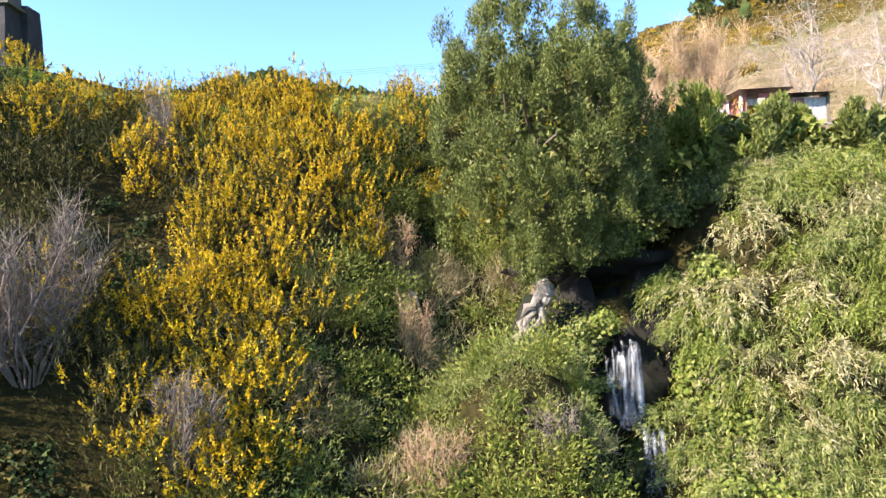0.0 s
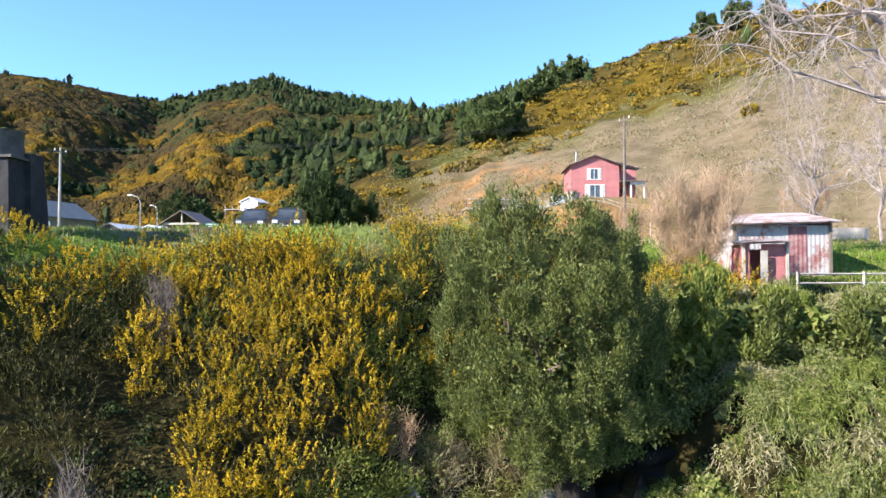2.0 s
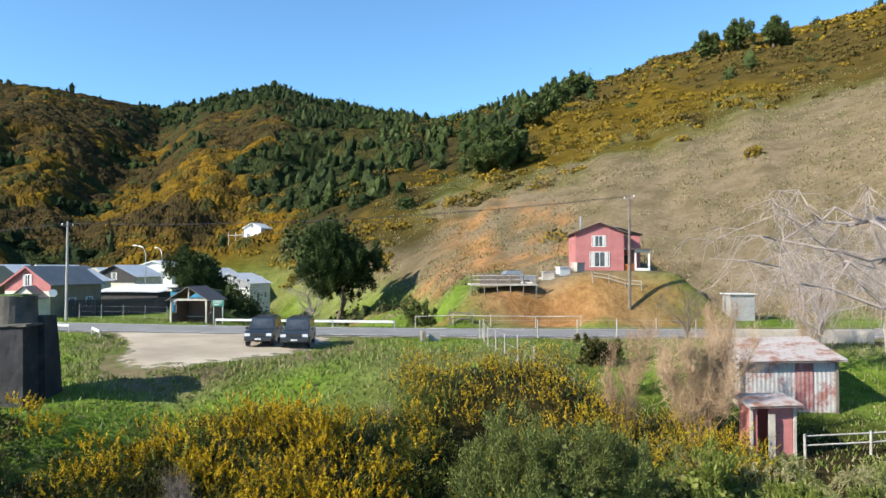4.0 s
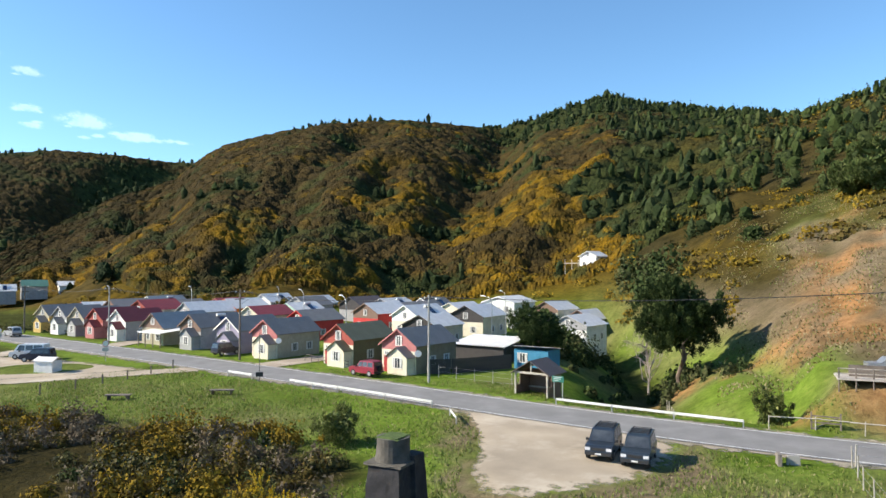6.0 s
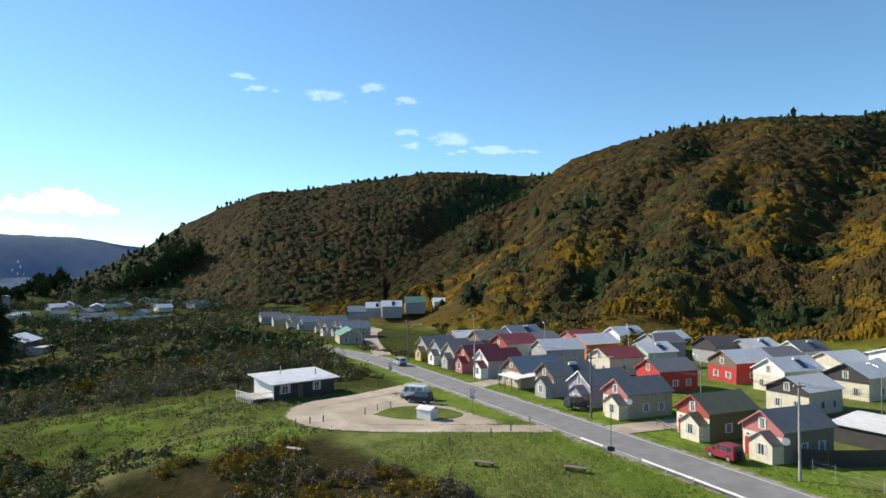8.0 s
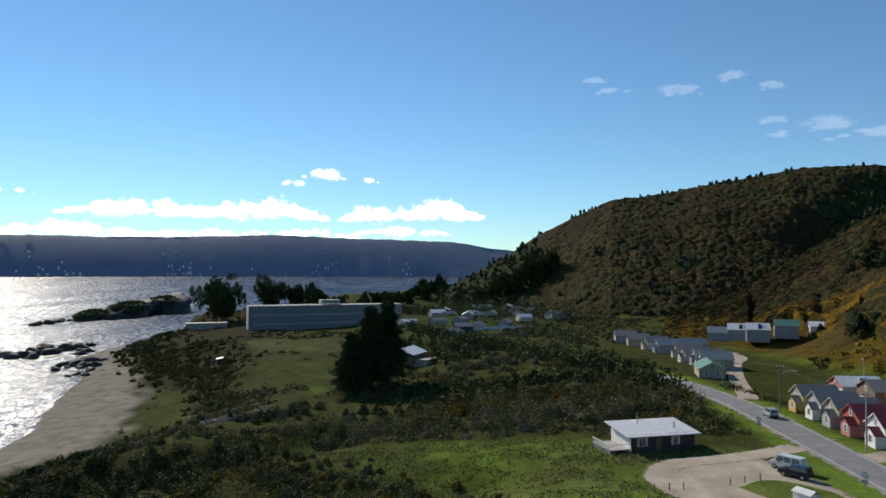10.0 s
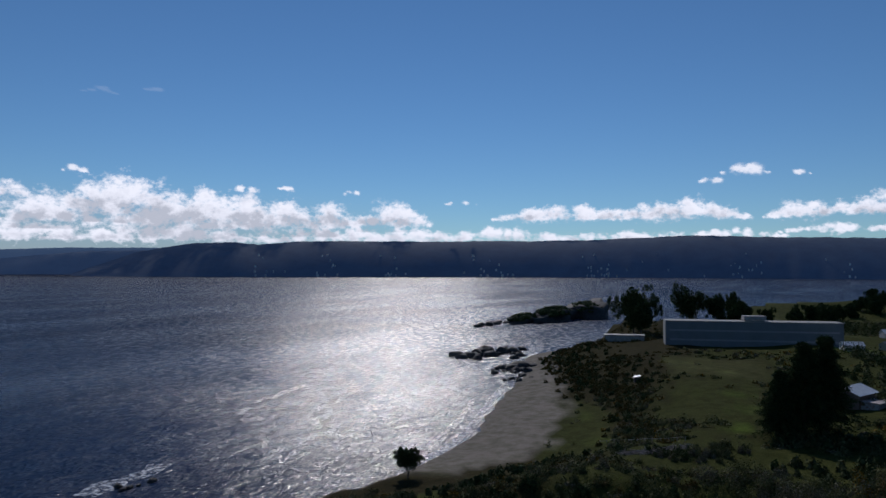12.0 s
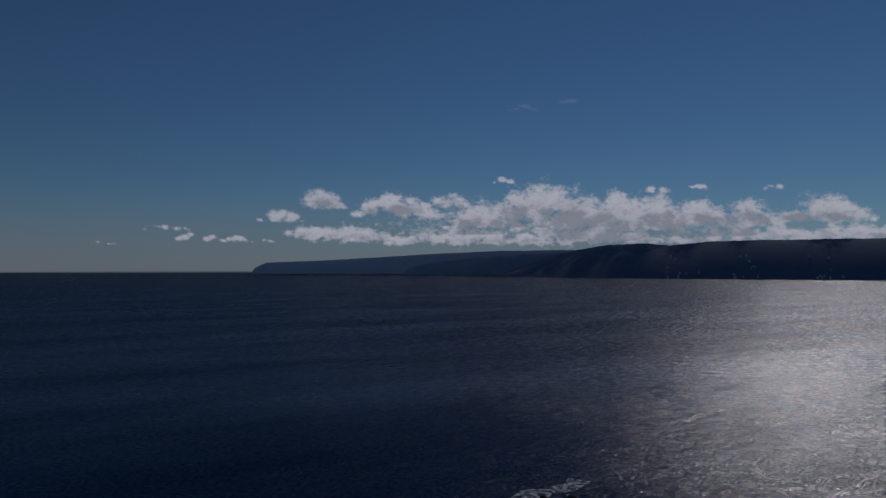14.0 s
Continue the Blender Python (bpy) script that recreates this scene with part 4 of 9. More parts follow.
def canopy_material():
    m, nt, b = material("gorse_canopy", 0.9, 0, 0.05)
    at = nt.nodes.new("ShaderNodeAttribute")
    at.attribute_name = "growth"
    sep = nt.nodes.new("ShaderNodeSeparateColor")
    nt.links.new(at.outputs["Color"], sep.inputs[0])
    brown = ramp_node(nt, sep.outputs[1], [(0.0, (0.028, 0.023, 0.009)), (0.5, (0.058, 0.041, 0.014)), (1.0, (0.09, 0.06, 0.02))])
    gold = ramp_node(nt, sep.outputs[1], [(0.0, (0.07, 0.046, 0.009)), (0.45, (0.14, 0.086, 0.010)), (1.0, (0.245, 0.138, 0.008))])
    green = ramp_node(nt, sep.outputs[1], [(0.0, (0.022, 0.032, 0.010)), (1.0, (0.06, 0.072, 0.022))])
    col = mix_node(nt, mix_node(nt, brown, gold, sep.outputs[0]), green, sep.outputs[2])
    twig, grain = noise_node(nt, 1.1, 4.0, 0.7), noise_node(nt, 0.33, 3.0)
    col = mix_node(nt, col, ramp_node(nt, twig, [(0.32, (0.42, 0.42, 0.4)), (0.55, (1.0, 1.0, 1.0)), (0.75, (1.25, 1.2, 1.0))]), 1.0, "MULTIPLY")
    col = mix_node(nt, col, ramp_node(nt, grain, [(0.35, (0.72, 0.72, 0.74)), (0.6, (1.0, 1.0, 1.0))]), 1.0, "MULTIPLY")
    nt.links.new(col, b.inputs["Base Color"])
    bump(nt, b, twig, 0.9, 0.9)
    return m


def hill_canopy(yaws, inner, outer, rows):
    """The gorse and scrub that close over the farther hillsides, bush against bush."""
    YW, T = np.meshgrid(yaws, np.linspace(0, 1, rows), indexing="ij")
    R = table(inner, YW) + (table(outer, YW) * 1.03 - table(inner, YW)) * T
    x, y = -np.sin(np.radians(YW)) * R, np.cos(np.radians(YW)) * R
    jog = np.random.default_rng(5).normal(size=(2, *x.shape)) * 0.25
    x, y = x + jog[0], y + jog[1]
    high, tone = lumps(x + 2.4 * fbm(x / 4, y / 4, 2, 301), y + 2.4 * fbm(x / 4 + 9, y / 4, 2, 303), 5.2, 310)
    low, tone2 = lumps(x, y, 3.0, 320)
    wood = hill_wood(x, y)
    z = land_height(x, y) + np.maximum(3.6 * high, 1.5 * low) * (1 - 0.6 * wood) + jog[0] * 0.7 - 0.6
    z = z - 5.0 * smooth(0.02, 0.0, T)
    gold = np.clip(gold_patch(x, y) * 1.35 - 0.45 + 0.7 * (tone - 0.5), 0, 1) * (1 - wood)
    green = np.clip(wood + (tone2 > 0.93) * 0.8 + smooth(0.1, 0.25, fbm(x / 22, y / 22, 3, 330)) * 0.7, 0, 1)
    ob = mesh_object("hill_scrub", np.stack([x, y, z], -1).reshape(-1, 3), grid_faces(len(yaws), rows), [CANOPY], smooth_faces=False)
    a = ob.data.attributes.new("growth", "FLOAT_COLOR", "POINT")
    a.data.foreach_set("color", np.stack([gold, np.clip(0.6 * tone + 0.4 * tone2, 0, 1), green, gold * 0 + 1], -1).astype(np.float32).ravel())
    tagged(ob, "gorse in yellow flower and brown scrub closing over the hillsides", "gorse", kind="stuff")


CANOPY = canopy_material()
hill_canopy(np.linspace(2, 66, 500), [(2, 228), (8, 206), (12, 184), (24, 181), (32, 187), (38, 199), (43, 205), (48, 212), (51, 246), (54, 296), (57, 345), (63, 352), (66, 372)], CREST_FAR, 370)
hill_canopy(np.linspace(40, 84, 330), [(a, b - 4) for a, b in REAR_FOOT], REAR_FAR, 150)
bm = bmesh.new()
bmesh.ops.create_icosphere(bm, subdivisions=1, radius=1.0)
BALL_V, BALL_F = np.array([v.co[:] for v in bm.verts]), np.array([[v.index for v in f.verts] for f in bm.faces])
bm.free()


def tree_lumps(centres, radii, heights, rng):
    """Uneven crown cores, each of its own shape, narrowing to the top."""
    n, k = len(centres), len(BALL_V)
    u = np.broadcast_to(BALL_V, (n, k, 3))
    wob = 1 + 0.3 * rng.normal(size=(n, k, 1)).clip(-1.6, 1.6)
    t = (u[..., 2:3] + 1) / 2
    wide = radii[:, None, None] * (1.12 - 0.35 * t)
    v = np.concatenate([u[..., :2] * wide, t * heights[:, None, None]], -1) * (1 + (wob - 1) * np.array([1, 1, 0.35])) + centres[:, None]
    return v.reshape(-1, 3), (BALL_F[None] + (np.arange(n) * k)[:, None, None]).reshape(-1, 3)


def hill_growth():
    x, y, yaw, s, r = hill_places(52000)
    n2, n3 = fbm(x / 38, y / 38, 3, 74), fbm(x / 16, y / 16, 2, 77)
    wooded = hill_wood(x, y)
    bare = (yaw < 3) & (s + 0.2 * n2 < bare_top(yaw) + 0.15 * n3)
    pick = rng.random(len(x))
    z = land_height(x, y)
    tree = (pick < wooded * np.where(r < 420, 0.34, 0.24) + 0.006) & ~bare
    bush = (pick > 0.25) & ~bare & (s > 0.0) & (rng.random(len(x)) > wooded * 0.75) & ((r < 250) | (yaw < 3)) & ((yaw < 8) | (rng.random(len(x)) < 0.55))
    few = bare & (rng.random(len(x)) < 0.08) & (s > 0.02)
    t = Heap()
    for mask, per, size in ((tree & (r < 260), 260, 0.5), (tree & (r >= 260) & (r < 420), 100, 0.72), (tree & (r >= 420), 48, 1.05)):
        k = int(mask.sum())
        c = np.stack([x, y, z - 0.4], 1)[mask]
        rad, hgt = rng.uniform(1.7, 3.4, k), rng.uniform(3.6, 8.0, k) * np.where(rng.random(k) < 0.2, 1.4, 1)
        pale = (rng.random(k) < 0.18 + 0.5 * ((yaw < 7) & (s < 0.8))[mask]).astype(int)
        t.add(crowns(c, rad, hgt, per, rng.uniform(0.7, 1.1, k) * size, rng, 0.62), np.repeat(pale, per))
        t.add(tree_lumps(c, rad * 0.66, hgt * 0.78, rng), np.repeat(pale, len(BALL_F)))
    woods = t.mesh("hill_woods", [HILL_LEAF, HILL_PALE])
    tagged(woods, "dense dark green native woods covering the hillsides", "woods", kind="stuff")
    g = Heap()
    m = bush | few
    k = int(m.sum())
    c = np.stack([x, y, z - 0.25 + 1.0 * smooth(9, 13, yaw) * smooth(188, 200, r)], 1)[m]
    kind = np.where(rng.random(k) < gold_patch(x, y)[m] * 0.95 + 0.03, 0, 1)
    kind = np.where(rng.random(k) < 0.05, 2, kind)
    close = r[m] < 245
    for sel, per, sz in ((close, 84, 0.62), (~close, 16, 1.3)):
        q = int(sel.sum())
        rad, hgt = rng.uniform(1.4, 3.2, q), rng.uniform(1.0, 2.4, q)
        g.add(crowns(c[sel], rad, hgt, per, rng.uniform(0.75, 1.15, q) * sz, rng, 0.75, 1.0), np.repeat(kind[sel], per))
    ob = g.mesh("hill_gorse", [HILL_GORSE, HILL_SCRUB, FOREST_LEAF])
    tagged(ob, "yellow flowering gorse and brown scrub on the hillsides", "gorse", kind="stuff")


hill_growth()


def slope_grass():
    """Dry tussocks on the bare slope above the road."""
    n = 60000
    yaw = rng.uniform(-34, 6, n)
    r = rng.uniform(82, 190, n)
    x, y = -np.sin(np.radians(yaw)) * r, np.cos(np.radians(yaw)) * r
    keep = (fbm(x / 7, y / 7, 3, 180) > -0.12) & ~((x > 3) & (x < 34) & (y < 84)) & (rng.random(n) < 0.6)
    x, y = x[keep], y[keep]
    at = np.stack([x, y, land_height(x, y)], 1)
    dirs = np.stack([rng.normal(size=len(x)) * 0.6, rng.normal(size=len(x)) * 0.6, np.ones(len(x))], 1)
    h = Heap()
    h.add(blades(at, dirs, rng.uniform(0.2, 0.42, len(x)), 0.2, rng), rng.choice([0, 0, 0, 1, 2], len(x)))
    tagged(h.mesh("slope_tussocks", [DRY_STALK, HILL_SCRUB, GRASS_BLADE]), "dry tussock grass on the bare hillside", "grass", kind="stuff")


slope_grass()

# ---------------------------------------------------------------- road


def resample(line, step):
    out = []
    for (ax, ay), (bx, by) in zip(line, line[1:]):
        k = max(1, int(math.hypot(bx - ax, by - ay) / step))
        out += [(ax + (bx - ax) * i / k, ay + (by - ay) * i / k) for i in range(k)]
    return np.array(out + [line[-1]])


def rounded(line, rounds=3):
    """A line with its corners cut, again and again."""
    p = np.array(line, float)
    for _ in range(rounds):
        q = np.empty((2 * len(p), 2))
        q[0], q[-1] = p[0], p[-1]
        q[1:-1:2], q[2:-1:2] = p[:-1] * 0.75 + p[1:] * 0.25, p[:-1] * 0.25 + p[1:] * 0.75
        p = q
    return p


def sideways(p):
    t = np.gradient(p, axis=0)
    t /= np.linalg.norm(t, axis=1, keepdims=True) + 1e-9
    return np.stack([-t[:, 1], t[:, 0]], 1)


def ribbon(name, line, a, b, lift, mat, cols=5):
    """A strip that lies on the land between the offsets a and b from a line."""
    s = sideways(line)
    off = np.linspace(a, b, cols)
    xy = line[:, None, :] + s[:, None, :] * off[None, :, None]
    z = land_height(xy[..., 0], xy[..., 1])
    mid = land_height(line[:, 0], line[:, 1])
    z = np.maximum(z, mid[:, None]) * 0.5 + mid[:, None] * 0.5 + lift
    v = np.concatenate([xy, z[..., None]], -1)
    ob = mesh_object(name, v.reshape(-1, 3), grid_faces(len(line), cols), [mat], smooth_faces=True)
    rim = ob.data.attributes.new("rim", "FLOAT", "POINT")
    rim.data.foreach_set("value", np.tile(np.abs(np.linspace(-1, 1, cols)), len(line)).astype(np.float32))
    return ob


road_path = resample(rounded([p for p in ROAD_LINE if -600 < p[0] < 310]), 2.0)
tagged(ribbon("road", road_path, -3.4, 3.4, 0.10, ASPHALT, 7), "grey asphalt two-lane road", "road", kind="structure")
tagged(ribbon("road_shoulder", road_path, -5.0, 5.0, 0.05, SHOULDER, 9), "pale gravel shoulder along the road", "shoulder", kind="structure")
for side in (-3.1, 3.0):
    tagged(ribbon("road_edge_line", road_path, side, side + 0.13, 0.115, ROAD_PAINT, 2), "white painted edge line on the asphalt", "road marking", kind="structure")

# ---------------------------------------------------------------- the overgrown bank


def scatter(n, x0, x1, y0, y1, rng):
    x, y = rng.uniform(x0, x1, n), rng.uniform(y0, y1, n)
    return x, y, land_height(x, y)


def lift_out(x, y, step=0.4):
    """Outward direction of the land's face, for leaves on steep ground."""
    gx = (land_height(x + step, y) - land_height(x - step, y)) / (2 * step)
    gy = (land_height(x, y + step) - land_height(x, y - step)) / (2 * step)
    n = np.stack([-gx, -gy, np.ones_like(gx)], 1)
    return n / np.linalg.norm(n, axis=1, keepdims=True)


def gorse_thicket(name, places, rng, shoots, flower_bits, green_bits, scale, label, bloom=0.0):
    """Bushes of upright shoots; the blooming ones carry thick yellow spikes."""
    x, y, z = places
    n = len(x)
    out = lift_out(x, y)
    yellow = smooth(-0.07, 0.07, fbm(x / 3.0, y / 3.0, 2, 90) + 0.5 * fbm(x / 1.1, y / 1.1, 2, 93) + bloom + 0.10 * smooth(21, 27, y) + 0.10 * smooth(-9, -5, x) * smooth(19, 22, y) - 0.09 * smooth(-4, -7, x) * smooth(23, 19, y))
    r, hgt = rng.uniform(0.6, 1.3, n) * scale, rng.uniform(0.8, 2.3, n) * scale * (1 - 0.2 * smooth(24, 29, y)) * (1 - 0.5 * smooth(8, 4, np.hypot(x + 18.6, y - 30.4)))
    k = shoots
    b = in_ball(n * k, rng, 0.6)
    b[:, 2] = np.abs(b[:, 2]) ** 0.8
    lump = np.repeat(rng.uniform(0.75, 1.2, n), k)[:, None] * rng.uniform(0.8, 1.15, (n * k, 1))
    tops = np.repeat(np.stack([x, y, z], 1) + out * 0.2, k, 0) + b * lump * np.stack([np.repeat(r, k), np.repeat(r, k), np.repeat(hgt, k)], 1)
    lean = b * np.array([0.8, 0.8, 0.3]) + np.array([0, 0, 0.9]) + rng.normal(size=b.shape) * 0.2
    lean /= np.linalg.norm(lean, axis=1, keepdims=True)
    length = rng.uniform(0.25, 0.55, n * k) * scale
    h = Heap()
    # green needles along each shoot
    t = rng.uniform(-0.9, 1.05, (n * k, green_bits))
    at = (tops[:, None] + lean[:, None] * (t * length[:, None])[..., None]).reshape(-1, 3)
    dirs = np.repeat(lean, green_bits, 0) + rng.normal(size=at.shape) * 0.45
    pale = np.repeat(np.where(rng.random(n) < 0.08, 2, 0), k * green_bits)
    h.add(blades(at, dirs, rng.uniform(0.12, 0.24, len(at)) * scale, rng.uniform(0.028, 0.05, len(at)) * scale, rng), pale)
    # flower spikes
    keep = rng.random(n * k) < np.repeat(yellow, k) * (0.45 + 0.55 * b[:, 2])
    q = int(keep.sum())
    t = rng.random((q, flower_bits))
    ring = rng.normal(size=(q, flower_bits, 3)) * (0.036 * (1.2 - t))[..., None] * scale
    at = (tops[keep][:, None] + lean[keep][:, None] * (t * length[keep][:, None])[..., None] + ring).reshape(-1, 3)
    dirs = rng.normal(size=at.shape) * 0.8 + np.repeat(lean[keep], flower_bits, 0) * 0.8
    h.add(blades(at, dirs, rng.uniform(0.045, 0.085, len(at)) * scale, rng.uniform(0.04, 0.065, len(at)) * scale, rng), 1)
    return tagged(h.mesh(name, [GORSE_GREEN, GORSE_FLOWER, SCRUB_GREEN]), label, "gorse", kind="stuff")


rng = np.random.default_rng(21)


def keep_where(places, mask):
    return tuple(a[mask] for a in places)


def bank_growth():
    p = scatter(1500, -27, 2.5, 6, 33.5, rng)
    x, y, z = p
    d = coast_distance(x, y)
    chimney = (np.hypot(x + 19.2, y - 31.4) < 4.2) | ((y > 27.5) & (x < -12.5) & (x > -21.5)) | ((y > 29.5) & (x < -12.5))
    gap = fbm(x / 2.6, y / 2.6, 2, 101) < -0.03 - 0.08 * smooth(20, 27, y)
    scrubby = smooth(-4.6, -0.4, x + 3.0 * fbm(x / 4, y / 4, 2, 103) - 0.25 * (z - 13.5))
    g = (d > 4) & ~chimney & ~gap & (y < np.where(x < -2, 31.2, 33.5) + 2 * fbm(x / 3, y / 3, 2, 105)) & (rng.random(len(x)) > scrubby)
    gorse_thicket("gorse_thicket", keep_where(p, g), rng, 34, 34, 9, 1.0, "gorse bushes in yellow flower on the steep bank", 0.08)
    # low dead brush and dark growth in the gaps
    q = (d > 3) & ~chimney & gap & (x < 0) & (y < 31)
    k = int(q.sum())
    h = Heap()
    c = np.stack([x[q], y[q], z[q] - 0.1], 1)
    c = np.concatenate([c, c + rng.normal(size=c.shape) * [0.5, 0.5, 0.1]])
    h.add(crowns(c, rng.uniform(0.4, 0.8, 2 * k), rng.uniform(0.3, 0.8, 2 * k), 110, np.full(2 * k, 0.1), rng, 0.4, 0.3), np.repeat(rng.choice([0, 0, 1, 2], 2 * k), 110))
    tagged(h.mesh("undergrowth", [FOREST_LEAF, HILL_SCRUB, GORSE_GREEN]), "dark low brush between the gorse bushes", "undergrowth", kind="stuff")
    # mixed green scrub lower down and under the tree
    p = scatter(1250, -8, 5.2, 12, 32.5, rng)
    x, y, z = p
    scrubby = smooth(-5.6, -1.2, x + 3.0 * fbm(x / 4, y / 4, 2, 103) - 0.25 * (z - 13.5))
    m = (rng.random(len(x)) < scrubby) & ~((x > 4.5) & (y > 20.3) & (y < 28)) & ~((x > 4.9) & (y > 15)) & (coast_distance(x, y) > 3)
    x, y, z = keep_where(p, m)
    n, k = len(x), 220
    out = np.repeat(lift_out(x, y), k, 0)
    b = in_ball(n * k, rng, 0.45)
    b[:, 2] = np.abs(b[:, 2])
    r = np.repeat(rng.uniform(0.4, 1.0, n), k)
    at = np.repeat(np.stack([x, y, z], 1), k, 0) + b * np.stack([r, r, r * 1.25], 1) + out * 0.2
    h = Heap()
    dirs = b + out * 0.4 + rng.normal(size=b.shape) * 0.5 + np.array([0, 0, 0.1])
    mix = fbm(x / 2.4, y / 2.4, 2, 108) + 0.05 * rng.normal(size=n)
    kind = np.where(mix < -0.17, 2, np.where(mix < 0.0, 1, np.where(mix < 0.13, 0, 3)))
    kind = np.repeat(np.where(rng.random(n) < 0.4, np.where(rng.random(n) < 0.3, 0, 3), kind), k)
    size = np.where(kind == 2, 0.34, 0.125) * rng.uniform(0.7, 1.3, len(at))
    h.add(blades(at, dirs, size, size * np.where(kind == 2, 0.07, np.where(kind == 1, 0.2, 0.42)), rng), kind)
    tagged(h.mesh("bank_scrub", [SCRUB_GREEN, BAMBOO_LEAF, DRY_STALK, YELLOW_SCRUB]), "tangled green scrub and dry stalks on the bank", "scrub", kind="stuff")


bank_growth()


def bamboo_growth():
    """Big lobes of arching fronds with narrow drooping leaves over the steep face beside the fall."""
    gi, gj = (a.ravel() for a in np.meshgrid(np.arange(15), np.arange(11), indexing="ij"))
    lx = np.concatenate([6.8 + (gi + rng.random(165)) * 0.74, rng.uniform(6.8, 18.5, 80)])
    lobes = len(lx)
    shore = np.interp(lx, [6, 15, 40], [11, 8, 4])
    ly = shore + np.concatenate([4.8 + (gj + rng.random(165)) * 0.74, rng.uniform(12, 22, 80)])
    lz = land_height(lx, ly)
    keep = lx > 7.0 + 2.5 * smooth(9.0, 12.5, lz)
    lx, ly, lz = lx[keep], ly[keep], lz[keep]
    lobes = len(lx)
    lr = rng.uniform(0.7, 1.7, lobes)
    out = lift_out(lx, ly)
    c = 7
    cb = in_ball(lobes * c, rng, 0.85) + np.repeat(out, c, 0) * 0.8 + np.array([0, 0, 0.3])
    cb /= np.linalg.norm(cb, axis=1, keepdims=True)
    mid = np.repeat(np.stack([lx, ly, lz], 1), c, 0) + cb * (np.repeat(lr, c) * rng.uniform(0.5, 0.95, lobes * c))[:, None] * np.array([1, 0.8, 0.75])
    m = len(mid)
    r = rng.uniform(0.5, 0.95, m)
    f, k = 8, 32
    b = in_ball(m * f, rng, 0.8)
    b = b + np.repeat(cb, f, 0) * 0.7 + np.array([0, 0, 0.5])
    b /= np.linalg.norm(b, axis=1, keepdims=True)
    R = np.repeat(r, f)
    root = np.repeat(mid, f, 0) + b * (R * 0.3)[:, None]
    t = rng.random((m * f, k)) ** 0.8
    flat = b * np.array([1, 1, 0.35]) + rng.normal(size=b.shape) * 0.15
    at = root[:, None] + flat[:, None] * (0.9 * R[:, None] * t)[..., None] - np.array([0, 0, 1.0]) * (R[:, None] * 0.9 * t**2)[..., None] + rng.normal(size=(m * f, k, 3)) * 0.06
    dirs = (flat[:, None] * 0.6 + rng.normal(size=(m * f, k, 3)) * 0.45 - np.array([0, 0, 0.2]) - np.array([0, 0, 0.8]) * t[..., None]).reshape(-1, 3)
    h = Heap()
    size = rng.uniform(0.10, 0.23, m * f * k)
    lobe_kind = rng.random(lobes) + 0.25 * smooth(13, 7, lz)
    kind = np.where(lobe_kind < 0.34, 2, np.where(lobe_kind < 0.85, 0, 1))
    kind = np.repeat(kind, c)
    kind = np.repeat(np.where(rng.random(m) < 0.2, rng.integers(0, 3, m), kind), f * k)
    h.add(blades(at.reshape(-1, 3), dirs, size, size * 0.19, rng), kind)
    tagged(h.mesh("bamboo_thicket", [BAMBOO_LEAF, SCRUB_GREEN, STRAW_LEAF]), "pale green drooping native bamboo over the cliff", "bamboo", kind="stuff")


bamboo_growth()


def shade_scrub():
    """Hanging growth in the shade between the tree and the bamboo."""
    n = 170
    x, y = rng.uniform(4.2, 9.6, n), rng.uniform(23.5, 28.5, n)
    z = np.maximum(land_height(x, y), 11.4 + 0.5 * np.abs(x - 5.6)) + rng.uniform(0, 0.8, n)
    h = Heap()
    h.add(crowns(np.stack([x, y, z], 1), rng.uniform(0.5, 0.9, n), rng.uniform(0.6, 1.3, n), 300, np.full(n, 0.11), rng, 0.4, 0.2), np.repeat(rng.choice([0, 0, 1], n), 300))
    n = 90
    x, y = rng.uniform(7.5, 8.9, n), rng.uniform(17.5, 23.5, n)
    z = np.maximum(land_height(x, y), 5.2) + rng.uniform(0, 0.5, n)
    h.add(crowns(np.stack([x, y, z], 1), rng.uniform(0.4, 0.8, n), rng.uniform(0.5, 1.0, n), 260, np.full(n, 0.11), rng, 0.4, 0.2), np.repeat(rng.choice([0, 1, 1], n), 260))
    n = 46
    x, y = rng.uniform(4.0, 5.6, n), rng.uniform(21.6, 23.2, n)
    z = rng.uniform(6.4, 9.8, n)
    h.add(crowns(np.stack([x, y, z], 1), rng.uniform(0.4, 0.7, n), rng.uniform(0.4, 0.8, n), 260, np.full(n, 0.11), rng, 0.4, 0.2), np.repeat(rng.choice([0, 0, 1], n), 260))
    tagged(h.mesh("shade_scrub", [TREE_LEAF, SCRUB_GREEN]), "dark hanging scrub in the shade above the fall", "scrub", kind="stuff")


shade_scrub()


# ---------------------------------------------------------------- trees


def tube(points, radii, sides=7):
    """A bent, tapered tube through points."""
    p, r = np.asarray(points, float), np.asarray(radii, float)
    t = np.gradient(p, axis=0)
    t /= np.linalg.norm(t, axis=1, keepdims=True) + 1e-9
    ref = np.where(np.abs(t[:, 2:3]) > 0.9, np.array([[1.0, 0, 0]]), np.array([[0, 0, 1.0]]))
    u = np.cross(t, ref)
    u /= np.linalg.norm(u, axis=1, keepdims=True)
    w = np.cross(t, u)
    a = np.linspace(0, 2 * math.pi, sides, endpoint=False)
    v = p[:, None] + r[:, None, None] * (np.cos(a)[None, :, None] * u[:, None] + np.sin(a)[None, :, None] * w[:, None])
    i, j = np.meshgrid(np.arange(len(p) - 1), np.arange(sides), indexing="ij")
    a0, a1 = i * sides + j, i * sides + (j + 1) % sides
    return v.reshape(-1, 3), np.stack([a0, a1, a1 + sides, a0 + sides], -1).reshape(-1, 4)


